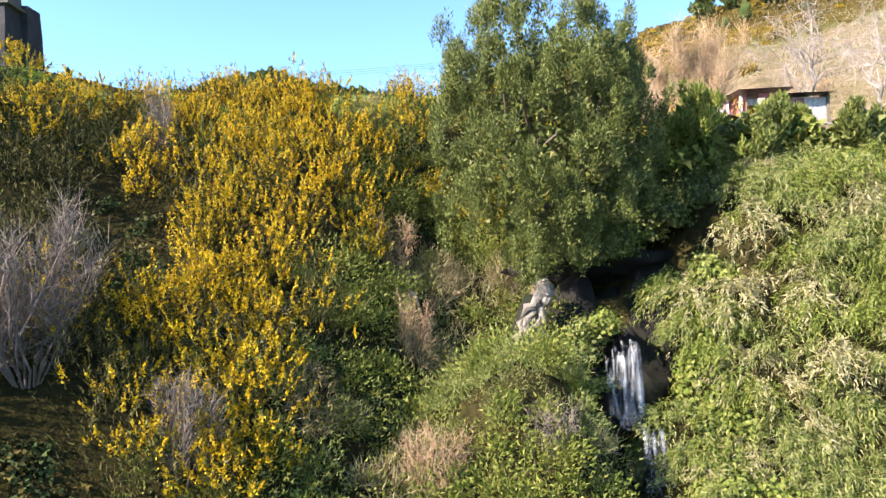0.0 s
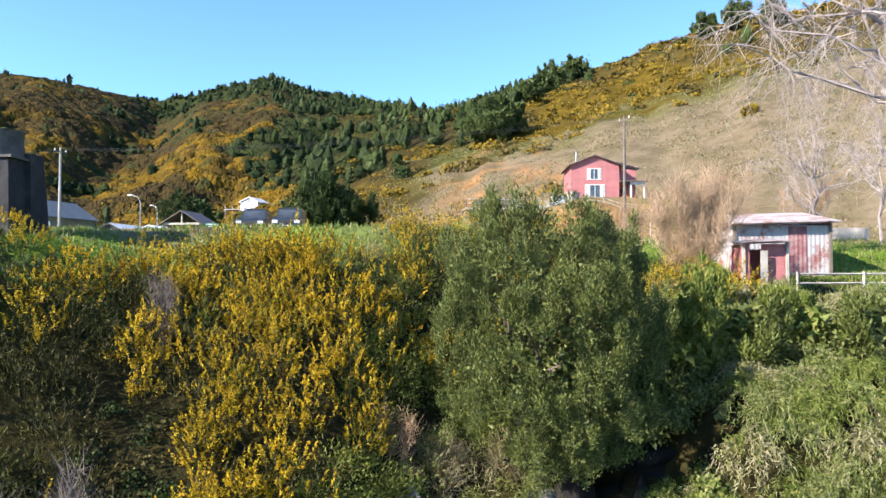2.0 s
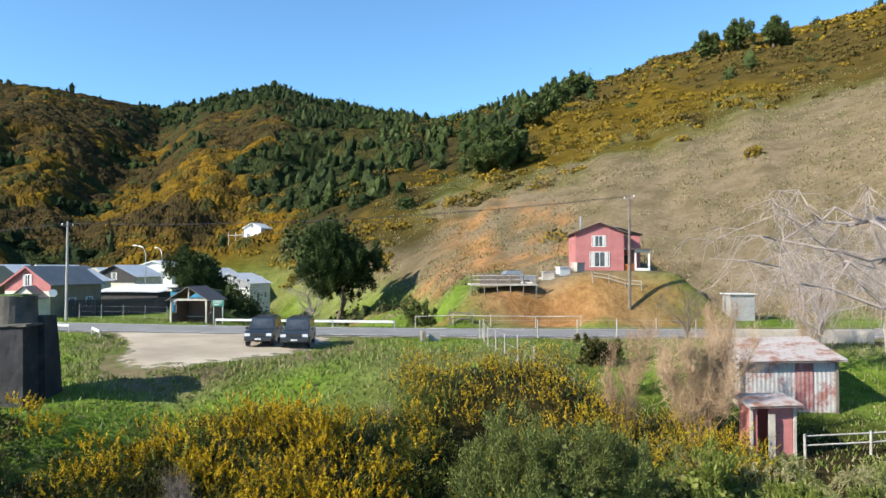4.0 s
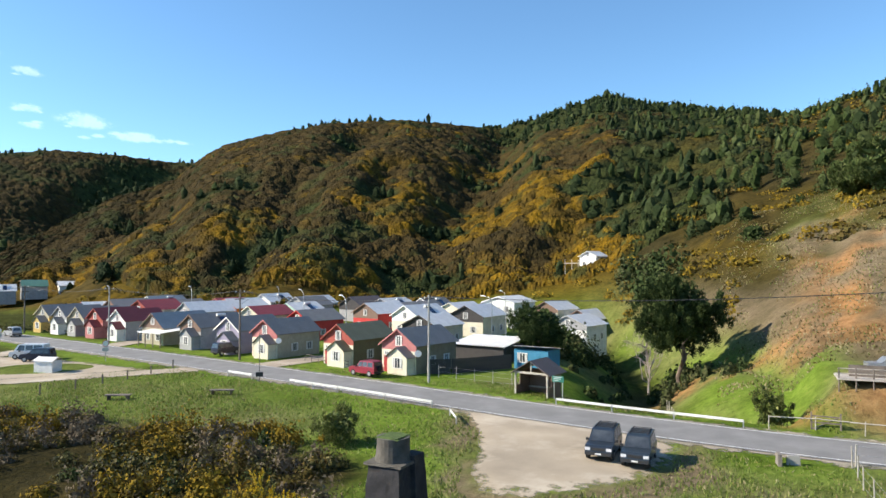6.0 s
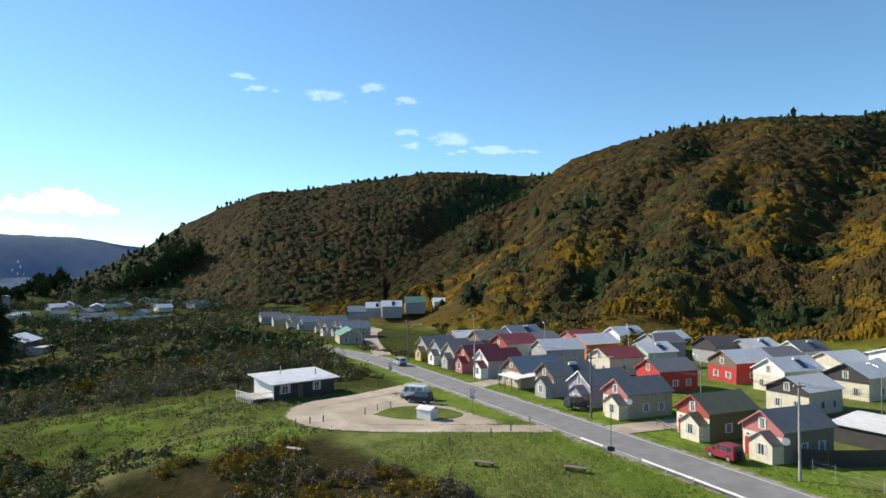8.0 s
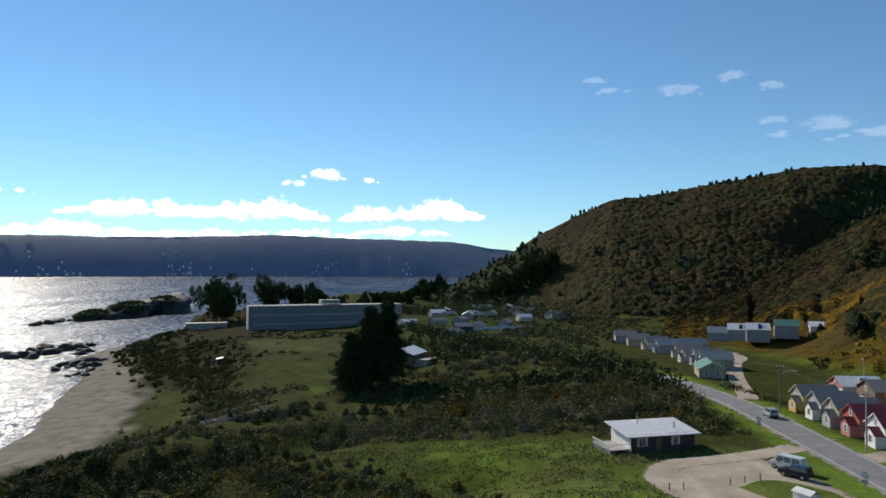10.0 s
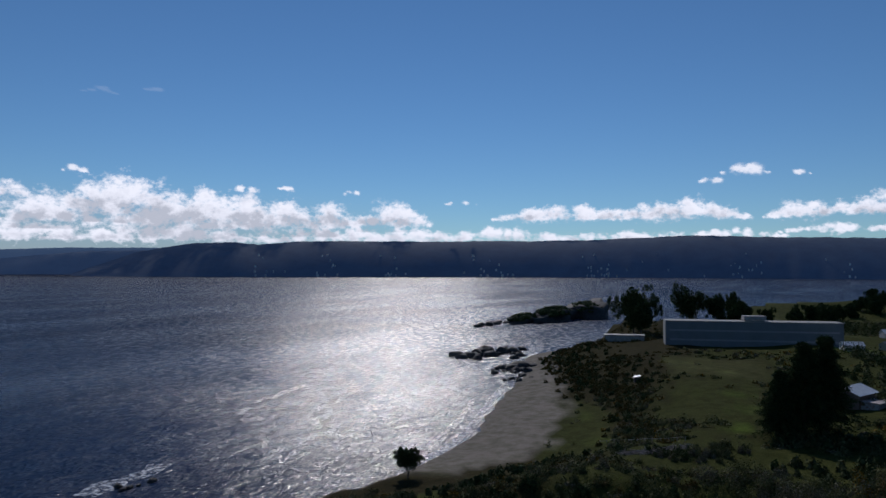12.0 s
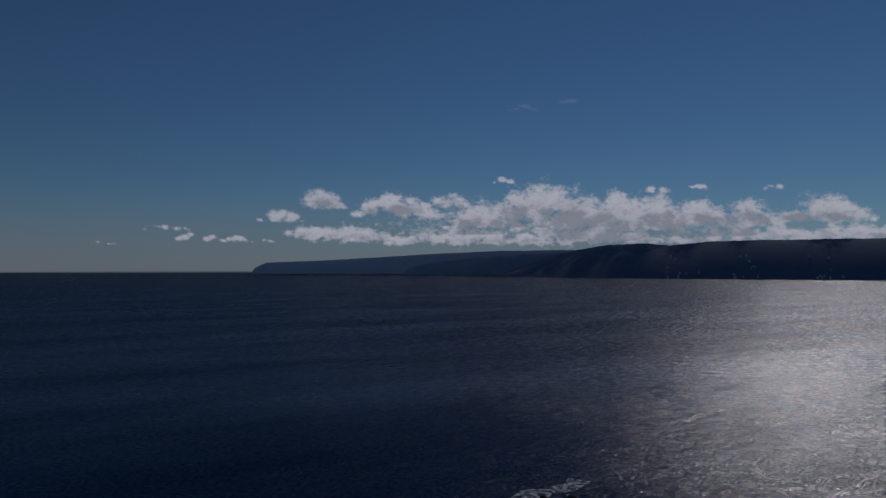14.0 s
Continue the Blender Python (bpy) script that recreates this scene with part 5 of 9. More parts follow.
def limb_points(a, b, rng, n=6, bend=0.15):
    a, b = np.asarray(a, float), np.asarray(b, float)
    t = np.linspace(0, 1, n)[:, None]
    length = np.linalg.norm(b - a)
    return a + (b - a) * t + rng.normal(size=(n, 3)) * bend * length * 0.3 * np.sin(t * math.pi)


def empty(name, x, y, z, turn=0.0):
    e = new(name)
    e.matrix_world = pose(x, y, z, 0, 0, turn)
    return e


def under(ob, parent):
    ob.parent = parent
    ob.matrix_parent_inverse = parent.matrix_world.inverted()
    return ob


def tree_wood(parent, base, crown_at, radii, thick, rng, bark, limbs=9, twigs=0, droop=0.0, low=2):
    """A trunk, and limbs reaching into the crown, each a part with its own twigs."""
    base, crown_at, radii = np.asarray(base, float), np.asarray(crown_at, float), np.asarray(radii, float)
    trunk = limb_points(base - np.array([0, 0, 0.3]), crown_at + np.array([0, 0, radii[2] * 0.3]), rng, 9, 0.1)
    h = Heap()
    h.add(tube(trunk, np.linspace(thick, thick * 0.25, 9)))
    under(h.mesh("trunk", [bark]), parent)
    for i in range(limbs):
        h = Heap()
        d = in_ball(1, rng, 0.75)[0] * radii
        d[2] = abs(d[2]) * 0.9 - radii[2] * 0.15
        pts = limb_points(trunk[rng.integers(low, low + 5 if low < 4 else 9)], crown_at + d, rng, 7, 0.25)
        h.add(tube(pts, np.linspace(thick * 0.4, thick * 0.07, 7), 5))
        for j in range(twigs):
            q = pts[rng.integers(2, 7)]
            e = q + in_ball(1, rng, 0.6)[0] * radii * 0.4 + np.array([0, 0, 0.1 - droop])
            tw = limb_points(q, e, rng, 4, 0.3)
            h.add(tube(tw, np.linspace(thick * 0.1, thick * 0.02, 4), 4))
            for fine in range(3):
                p0 = tw[rng.integers(1, 4)]
                p1 = p0 + in_ball(1, rng, 0.6)[0] * radii * 0.16 - np.array([0, 0, droop * 0.6])
                h.add(tube([p0, (p0 + p1) / 2 + rng.normal(size=3) * 0.03, p1], [thick * 0.03, thick * 0.025, thick * 0.012], 4))
        under(h.mesh("branch", [bark]), parent)


def broad_tree(name, base, centre, radii, clumps, per, leaf, thick, label, leaf_mat, bark, seed, limbs=10, category="tree"):
    r = np.random.default_rng(seed)
    t = empty(name, *base)
    bpy.context.view_layer.update()
    tree_wood(t, base, centre, radii, thick, r, bark, limbs)
    under(tufted_crown("crown", centre, radii, r, leaf_mat, max(9, clumps // 8), 7, max(20, int(per * 0.9)), leaf, clumps * 16), t)
    return tagged(t, label, category)


def tufted_crown(name, centre, radii, rng, mat, boughs=62, tufts=11, per=250, leaf=0.1, filling=4000):
    """A crown of boughs, each with upright tufts of leaves, with dark gaps between."""
    c, radii = np.asarray(centre, float), np.asarray(radii, float)
    b = in_ball(boughs, rng, 0.8)
    b[:, 2] = np.clip(b[:, 2], -0.85, 1)
    reach = 0.86 * (1 + 0.5 * fbm(b[:, 0] * 1.5 + 2 * b[:, 2], b[:, 1] * 1.5 + 7, 2, 140))
    mid = c + b * radii * reach[:, None]
    k = radii.mean() / 3.4
    size = rng.uniform(0.75, 1.25, boughs) * k * (50 / boughs) ** 0.3
    g = in_ball(boughs * tufts, rng, 0.7) + np.repeat(b, tufts, 0) * 0.5
    tip = np.repeat(mid, tufts, 0) + g * np.repeat(size, tufts)[:, None] * np.array([0.85, 0.85, 0.75])
    n = len(tip)
    q = in_ball(n * per, rng, 0.3)
    ts = rng.uniform(0.20, 0.38, n) * k * (600 / n) ** 0.3
    at = np.repeat(tip, per, 0) + q * np.repeat(ts, per)[:, None] * np.array([0.8, 0.8, 1.5])
    dirs = q * 0.7 + np.repeat(b, tufts * per, 0) * 0.3 + np.array([0, 0, 0.8]) + rng.normal(size=q.shape) * 0.3
    s = leaf * rng.uniform(0.6, 1.3, len(at))
    h = Heap()
    h.add(blades(at, dirs, s, s * 0.38, rng, False))
    core = in_ball(filling, rng, 0.2) * radii * 0.8 + c
    h.add(blades(core, rng.normal(size=core.shape), leaf * 2.0, leaf * 1.4, rng, False))
    return h.mesh(name, [mat])


def great_tree():
    r = np.random.default_rng(31)
    base, centre, radii = (3.9, 25.6, on_land(3.9, 25.6) - 0.3), (3.75, 23.4, 15.9), (3.45, 3.1, 5.3)
    t = empty("evergreen_tree", *base)
    bpy.context.view_layer.update()
    tree_wood(t, base, centre, radii, 0.3, r, BARK, 14)
    under(tufted_crown("crown", centre, radii, r, TREE_LEAF, 76), t)
    tagged(t, "large dense evergreen tree overhanging the waterfall", "tree")


great_tree()


def bare_tree(name, base, top, radii, thick, label, seed, limbs=16, twigs=12, bark=None, droop=0.0, low=2):
    r = np.random.default_rng(seed)
    t = empty(name, *base)
    bpy.context.view_layer.update()
    tree_wood(t, base, top, radii, thick, r, bark or PALE_BARK, limbs, twigs, droop, low)
    return tagged(t, label, "tree")


def twig_shrub(x, y, height, spread_m, seed, label, bark, stems=9, fine=900):
    """A leafless shrub: leaning stems in a haze of fine twigs."""
    r = np.random.default_rng(seed)
    z = on_land(x, y)
    t = empty("leafless_shrub", x, y, z)
    bpy.context.view_layer.update()
    twigs = Heap()
    for i in range(stems):
        a, e = r.uniform(0, 2 * math.pi), r.uniform(0.3, 1.0) * spread_m
        tip = np.array([x + math.cos(a) * e, y + math.sin(a) * e, z + height * r.uniform(0.7, 1.0)])
        pts = limb_points((x + 0.2 * math.cos(a), y + 0.2 * math.sin(a), z - 0.2), tip, r, 7, 0.2)
        h = Heap()
        h.add(tube(pts, np.linspace(0.028, 0.006, 7) * height ** 0.7 / 2.2, 5))
        under(h.mesh("stem", [bark]), t)
        n = int(1.3 * fine) // stems
        u = r.uniform(1.5, 6, n)
        at = np.stack([np.interp(u, np.arange(7), pts[:, j]) for j in range(3)], 1) + r.normal(size=(n, 3)) * 0.12
        twigs.add(blades(at, r.normal(size=(n, 3)) * 0.55 + np.array([0, 0, 0.8]), r.uniform(0.3, 0.8, n) * height / 3, 0.012 + 0.0015 * height, r))
    under(twigs.mesh("brushwood", [bark]), t)
    return tagged(t, label, "shrub")


GREY_TWIG = surface("grey_twig", (0.17, 0.135, 0.11), 0.3, 1.0, 12.0, 0.9, relief=0.1)
TAN_TWIG = surface("tan_twig", (0.42, 0.29, 0.18), 0.3, 1.0, 12.0, 0.9, relief=0.1)
BROWN_TWIG = surface("brown_twig", (0.34, 0.22, 0.13), 0.3, 1.0, 12.0, 0.9, relief=0.1)
twig_shrub(-9.5, 17.5, 4.3, 2.0, 201, "grey leafless shrub standing among the gorse", GREY_TWIG, 18, 2400)
twig_shrub(-9.6, 26.0, 3.0, 0.8, 203, "thin grey leafless shrub at the top of the bank", GREY_TWIG, 9, 800)
twig_shrub(-5.3, 16.7, 2.6, 0.9, 204, "pale dry shrub low on the bank", GREY_TWIG, 9, 900)
twig_shrub(0.2, 18.0, 2.0, 0.9, 205, "rust-brown dry shrub low on the bank", BROWN_TWIG, 10, 1100)
twig_shrub(-1.2, 25.4, 2.0, 0.8, 206, "rust-brown dry shrub beside the tree", BROWN_TWIG, 8, 900)
twig_shrub(-0.4, 22.6, 2.2, 0.8, 207, "dry straw-coloured shrub below the tree", BROWN_TWIG, 8, 800)
twig_shrub(3.0, 18.0, 1.5, 0.8, 208, "pale dry shrub beside the fall", GREY_TWIG, 8, 700)


# ---------------------------------------------------------------- wet rock round the fall
def rock_lump(c, r, seed, squash=(1, 1, 1), n=2):
    """One weathered boulder."""
    bm = bmesh.new()
    bmesh.ops.create_icosphere(bm, subdivisions=n, radius=1.0)
    rr = np.random.default_rng(seed)
    off = rr.uniform(0, 50, 3)
    for v in bm.verts:
        k = 1 + 0.6 * noise.noise(v.co * 1.2 + Vector(off)) + 0.35 * noise.noise(v.co * 2.7 + Vector(off)) - 0.3 * abs(noise.noise(v.co * 4.5 + Vector(off)))
        v.co = Vector([c[i] + v.co[i] * k * r * squash[i] for i in range(3)])
    pts, fcs = [tuple(v.co) for v in bm.verts], [tuple(v.index for v in f.verts) for f in bm.faces]
    bm.free()
    return pts, fcs


def rock(name, c, r, seed, squash, label, mat=None, n=2, group=""):
    pts, fcs = rock_lump((0, 0, 0), r, seed, squash, n)
    ob = mesh_object(name, pts, fcs, [mat or ROCK], smooth_faces=mat is not None)
    ob.location = c
    return tagged(ob, label, "rock", group)


# wet rock coloured near black to carry the cave's shade
SHADED_WET_ROCK = surface("shaded_wet_rock", (0.018, 0.016, 0.014), 0.5, 0.9, 7.0, 0.8, relief=0.8, stain=(0.012, 0.018, 0.008), spec=0.15)
PALE_ROCK = surface("pale_weathered_rock", (0.24, 0.21, 0.18), 0.4, 1.5, 9.0, 0.85, relief=0.8, stain=(0.14, 0.12, 0.09))
for k, (c, r, q) in enumerate([((5.0, 24.6, 8.2), 1.95, (1.2, 0.8, 1.5)), ((7.6, 24.2, 8.6), 1.79, (0.8, 0.9, 1.7)), ((3.9, 24.2, 7.2), 1.30, (1, 0.9, 1.2)), ((6.2, 26.0, 11.6), 2.0, (1.3, 1.0, 0.5)), ((7.3, 21.2, 5.6), 0.73, (1, 1, 1.1)), ((5.0, 21.6, 6.0), 0.7, (1, 1, 1.3)), ((6.2, 22.6, 7.4), 1.4, (1.0, 0.6, 1.4))]):
    rock("boulder", c, r, 40 + k, q, "wet rock coloured black for the shade behind the waterfall", SHADED_WET_ROCK, 3, "rocks at the fall")


def bare_roots(name, top, feet, girth, seed, label):
    """Twisted pale roots running down the bank from one crown."""
    r = np.random.default_rng(seed)
    t = empty(name, *top)
    bpy.context.view_layer.update()
    for k, foot in enumerate(feet):
        pts = limb_points(np.array(top) + r.normal(size=3) * 0.1, np.array(foot, float), r, 9, 0.16)
        h = Heap()
        h.add(tube(pts, girth * r.uniform(0.6, 1.2) * np.linspace(1.0, 0.3, 9) * (1 + 0.3 * r.normal(size=9).clip(-1, 1)), 8))
        under(h.mesh("root", [PALE_ROCK]), t)
    return tagged(t, label, "roots")


bare_roots("tree_roots", (3.75, 23.2, 10.9), [(3.3, 22.9, 9.5), (2.9, 22.8, 9.1), (2.7, 22.7, 8.9), (3.5, 22.9, 9.2), (2.5, 22.8, 8.7), (3.1, 22.7, 8.8)], 0.17, 91, "pale gnarled roots hanging below the evergreen tree")
bare_roots("tree_roots", (-0.6, 24.2, 10.6), [(-1.3, 23.9, 10.0), (-0.2, 23.8, 9.8), (-0.9, 23.8, 9.7), (-1.6, 24.0, 9.9)], 0.08, 92, "pale dry roots and sticks sticking out of the bank")
rock("boulder", (-0.9, 24.6, on_land(-0.9, 24.6) + 0.1), 0.5, 53, (1.0, 0.6, 0.8), "pale rock with dry roots in the bank", PALE_ROCK, 3)

# ---------------------------------------------------------------- waterfall
def fall_material():
    m, nt, b = material("falling_water", 0.25, 0, 0.5)
    tc = nt.nodes.new("ShaderNodeTexCoord")
    mp = nt.nodes.new("ShaderNodeMapping")
    mp.inputs["Scale"].default_value = (9, 9, 0.7)
    nt.links.new(tc.outputs["Object"], mp.inputs["Vector"])
    n = nt.nodes.new("ShaderNodeTexNoise")
    n.inputs["Scale"].default_value, n.inputs["Detail"].default_value = 1.2, 5
    nt.links.new(mp.outputs[0], n.inputs["Vector"])
    nt.links.new(ramp_node(nt, n.outputs["Fac"], [(0.35, (0.12, 0.14, 0.17)), (0.65, (0.40, 0.43, 0.48))]), b.inputs["Base Color"])
    a = nt.nodes.new("ShaderNodeMapRange")
    a.inputs[1].default_value, a.inputs[2].default_value, a.inputs[3].default_value, a.inputs[4].default_value = 0.42, 0.72, 0.0, 0.45
    nt.links.new(n.outputs["Fac"], a.inputs[0])
    nt.links.new(a.outputs[0], b.inputs["Alpha"])
    return m


FALL = fall_material()


def waterfall():
    r = np.random.default_rng(5)
    h = Heap()
    for k in range(40):
        upper = k < 22
        x0 = 5.3 + 1.0 * r.random() if upper else 6.1 + 0.7 * r.random()
        top, low = (9.3 - 0.5 * r.random(), 7.2 - 0.5 * r.random()) if upper else (7.0 - 0.6 * r.random(), 5.0)
        zz = np.linspace(top, low, 9)
        u = (top - zz) / (top - low)
        yy = (21.3 if upper else 20.8) - 0.35 * np.sqrt(u) - 0.3 * r.random()
        xx = x0 + (0.2 * u * r.random() if upper else 0.4 * u * r.random())
        w = 0.03 + 0.09 * r.random()
        v = np.stack([np.stack([xx - w, yy, zz], 1), np.stack([xx, yy - 0.05, zz], 1), np.stack([xx + w, yy, zz], 1)], 1).reshape(-1, 3)
        h.add((v, grid_faces(9, 3)))
    for k in range(90):
        c = np.array([6.85 + r.normal() * 0.28, 20.1 + r.normal() * 0.2, 5.2 + abs(r.normal()) * 0.25])
        h.add(tube([c, c + r.normal(size=3) * 0.12 + [0, 0, 0.1], c + r.normal(size=3) * 0.15 + [0, 0, 0.12]], [0.06, 0.05, 0.01], 5))
    return tagged(h.mesh("waterfall", [FALL]), "thin white waterfall dropping into a shaded pool", "waterfall", kind="structure")


waterfall()

# ---------------------------------------------------------------- building blocks


def box(x0, x1, y0, y1, z0, z1):
    v = [(x, y, z) for z in (z0, z1) for x, y in ((x0, y0), (x1, y0), (x1, y1), (x0, y1))]
    return v, [(3, 2, 1, 0), (4, 5, 6, 7), (0, 1, 5, 4), (1, 2, 6, 5), (2, 3, 7, 6), (3, 0, 4, 7)]


def prism(x0, x1, y0, y1, z0, rise):
    """A gable with its ridge along y."""
    m = (x0 + x1) / 2
    v = [(x0, y0, z0), (x1, y0, z0), (m, y0, z0 + rise), (x0, y1, z0), (x1, y1, z0), (m, y1, z0 + rise)]
    return v, [(0, 1, 2), (5, 4, 3), (0, 3, 4, 1), (1, 4, 5, 2), (2, 5, 3, 0)]


def loft(profile, y0, y1, inset=0.0):
    """A side outline (x, z) pulled across from y0 to y1."""
    n = len(profile)
    cx = sum(p[0] for p in profile) / n
    v = [(x, y0, z) for x, z in profile] + [(x, y1, z) for x, z in profile]
    f = [tuple(reversed(range(n))), tuple(range(n, 2 * n))] + [(i, (i + 1) % n, n + (i + 1) % n, n + i) for i in range(n)]
    return v, f


def rod(a, b, r, sides=6, r1=None):
    v, f = tube([a, b], [r, r if r1 is None else r1], sides)
    v, f = [tuple(p) for p in v], [tuple(int(i) for i in q) for q in f]
    return v, f + [tuple(reversed(range(sides))), tuple(range(sides, 2 * sides))]


def roof_pair(x0, x1, y0, y1, z, rise, over=0.35, thick=0.07):
    """Two sloping slabs that meet on a ridge along y."""
    m, half = (x0 + x1) / 2, (x1 - x0) / 2
    k = rise / half
    out = []
    for s in (-1, 1):
        e, ze = m + s * (half + over), z - over * k
        pts = [(m, z + rise), (e, ze), (e, ze + thick), (m, z + rise + thick)]
        out.append(loft(pts if s < 0 else pts[::-1], y0 - over, y1 + over))
    return out


def part(name, pieces, mat, parent, label="", shade=False):
    """Pieces joined into ONE mesh under a thing or a part."""
    v, f = [], []
    for pv, pf in pieces:
        f += [tuple(i + len(v) for i in q) for q in pf]
        v += pv
    me = bpy.data.meshes.new(name)
    me.from_pydata(v, [], f)
    me.materials.append(mat)
    if shade:
        me.polygons.foreach_set("use_smooth", np.full(len(me.polygons), True))
    me.update()
    ob = new(name, me)
    ob.parent = parent
    return tagged(ob, label)


def boards(name, color, pitch=0.14, vertical=False, rough=0.75, vary=0.2):
    """Lapped siding or ribbed sheet: fine regular relief and weathering."""
    m, nt, b = material(name, rough, 0, 0.3)
    tc = nt.nodes.new("ShaderNodeTexCoord")
    w = nt.nodes.new("ShaderNodeTexWave")
    w.wave_type, w.bands_direction, w.wave_profile = "BANDS", "X" if vertical else "Z", "SAW"
    w.inputs["Scale"].default_value, w.inputs["Distortion"].default_value = 0.314 / pitch, 0.0
    nt.links.new(tc.outputs["Object"], w.inputs["Vector"])
    dark, light = tuple(c * (1 - vary) for c in color), tuple(min(1, c * (1 + vary * 0.6)) for c in color)
    col = ramp_node(nt, noise_node(nt, 1.1, 5, 0.65), [(0.3, dark), (0.7, light)])
    line = ramp_node(nt, w.outputs["Fac"], [(0.0, (0.66, 0.66, 0.66)), (0.12, (1, 1, 1))])
    nt.links.new(mix_node(nt, col, line, 0.8, "MULTIPLY"), b.inputs["Base Color"])
    bump(nt, b, w.outputs["Fac"], 0.5, 0.03)
    return m


def sheet_metal(name, color, rough=0.45, metal=0.35, rust=None, vary=0.18, along="Y"):
    """Ribbed roofing: ribs run down the slope."""
    m, nt, b = material(name, rough, metal, 0.5)
    tc = nt.nodes.new("ShaderNodeTexCoord")
    w = nt.nodes.new("ShaderNodeTexWave")
    w.wave_type, w.bands_direction = "BANDS", along
    w.inputs["Scale"].default_value = 1.4
    nt.links.new(tc.outputs["Object"], w.inputs["Vector"])
    dark, light = tuple(c * (1 - vary) for c in color), tuple(min(1, c * (1 + vary * 0.5)) for c in color)
    col = ramp_node(nt, noise_node(nt, 0.8, 6, 0.7), [(0.3, dark), (0.7, light)])
    if rust:
        sep = nt.nodes.new("ShaderNodeRGBToBW")
        nt.links.new(ramp_node(nt, noise_node(nt, 0.9, 6, 0.75), [(0.48, (0, 0, 0)), (0.6, (1, 1, 1))]), sep.inputs[0])
        col = mix_node(nt, col, rust, sep.outputs[0])
    nt.links.new(col, b.inputs["Base Color"])
    bump(nt, b, w.outputs["Fac"], 0.5, 0.03)
    return m


WALLS = {
    "cream": boards("cream_siding", (0.67, 0.61, 0.48)), "beige": boards("beige_siding", (0.40, 0.355, 0.265)), "red": boards("red_siding", (0.36, 0.085, 0.065)),
    "pink": boards("faded_red_siding", (0.43, 0.165, 0.16)), "white": boards("white_siding", (0.74, 0.73, 0.70)), "purple": boards("purple_grey_siding", (0.30, 0.27, 0.36)),
    "brown": boards("brown_siding", (0.20, 0.13, 0.10)), "grey": boards("grey_siding", (0.34, 0.34, 0.34)), "orange": boards("orange_siding", (0.72, 0.20, 0.04)),
    "mint": boards("mint_siding", (0.42, 0.58, 0.48)), "blue": boards("blue_siding", (0.05, 0.22, 0.36)), "yellow": boards("ochre_siding", (0.55, 0.38, 0.13)), "dark": boards("dark_boards", (0.06, 0.055, 0.055)),
    # olive, tan and beige: boards' own colour, lowered to hold the side walls' shade
    "brightred": boards("bright_red_siding", (0.50, 0.05, 0.045)), "olive": boards("olive_siding", (0.17, 0.145, 0.075)), "tan": boards("tan_siding", (0.24, 0.205, 0.14)),
}
ROOFS = {
    "grey": sheet_metal("grey_roof", (0.185, 0.18, 0.175), 0.6, 0.1), "zinc": sheet_metal("zinc_roof", (0.72, 0.715, 0.70), 0.5, 0.25), "white": sheet_metal("pale_roof", (0.70, 0.69, 0.67), 0.5, 0.15),
    "red": sheet_metal("red_roof", (0.30, 0.05, 0.055), 0.6, 0.05), "olive": sheet_metal("olive_roof", (0.17, 0.16, 0.09), 0.65, 0.05), "bluegrey": sheet_metal("blue_grey_roof", (0.20, 0.235, 0.255), 0.5, 0.15),
    "rust": sheet_metal("rusted_roof", (0.45, 0.40, 0.38), 0.7, 0.2, rust=(0.26, 0.12, 0.08)), "green": sheet_metal("green_roof", (0.075, 0.20, 0.15), 0.6, 0.05), "darkred": sheet_metal("dark_red_roof", (0.16, 0.025, 0.03), 0.6, 0.05),
    "brown": sheet_metal("brown_roof", (0.12, 0.09, 0.08), 0.6, 0.05),
}
TRIM = surface("white_trim", (0.76, 0.75, 0.72), 0.1, 2.0, 30.0, 0.5)
WOOD_POST = surface("weathered_wood", (0.17, 0.14, 0.115), 0.35, 1.5, 25.0, 0.9, relief=0.4)
PALE_WOOD = surface("pale_weathered_wood", (0.42, 0.38, 0.33), 0.3, 1.5, 25.0, 0.9, relief=0.4)
CONCRETE = surface("concrete", (0.36, 0.345, 0.32), 0.2, 0.6, 18.0, 0.9, relief=0.3)
STEEL = surface("galvanised_steel", (0.45, 0.46, 0.47), 0.15, 1.5, 30.0, 0.4, 0.7)
RUBBER = surface("tyre_rubber", (0.02, 0.02, 0.02), 0.2, 3, 40, 0.85)
BLACK_PLASTIC = surface("black_plastic", (0.03, 0.03, 0.032), 0.2, 3, 40, 0.6)
RED_DOOR = surface("red_door_paint", (0.38, 0.03, 0.03), 0.15, 2, 30, 0.5)
CURTAIN = surface("pale_curtain", (0.55, 0.54, 0.52), 0.2, 3, 20, 0.9)
SOLAR = surface("solar_panel", (0.015, 0.03, 0.08), 0.2, 2, 20, 0.15, spec=0.8)


def glass_material():
    m, nt, b = material("window_glass", 0.06, 0, 0.8)
    nt.links.new(ramp_node(nt, noise_node(nt, 1.5, 2), [(0.3, (0.02, 0.024, 0.03)), (0.7, (0.07, 0.08, 0.09))]), b.inputs["Base Color"])
    return m


GLASS = glass_material()


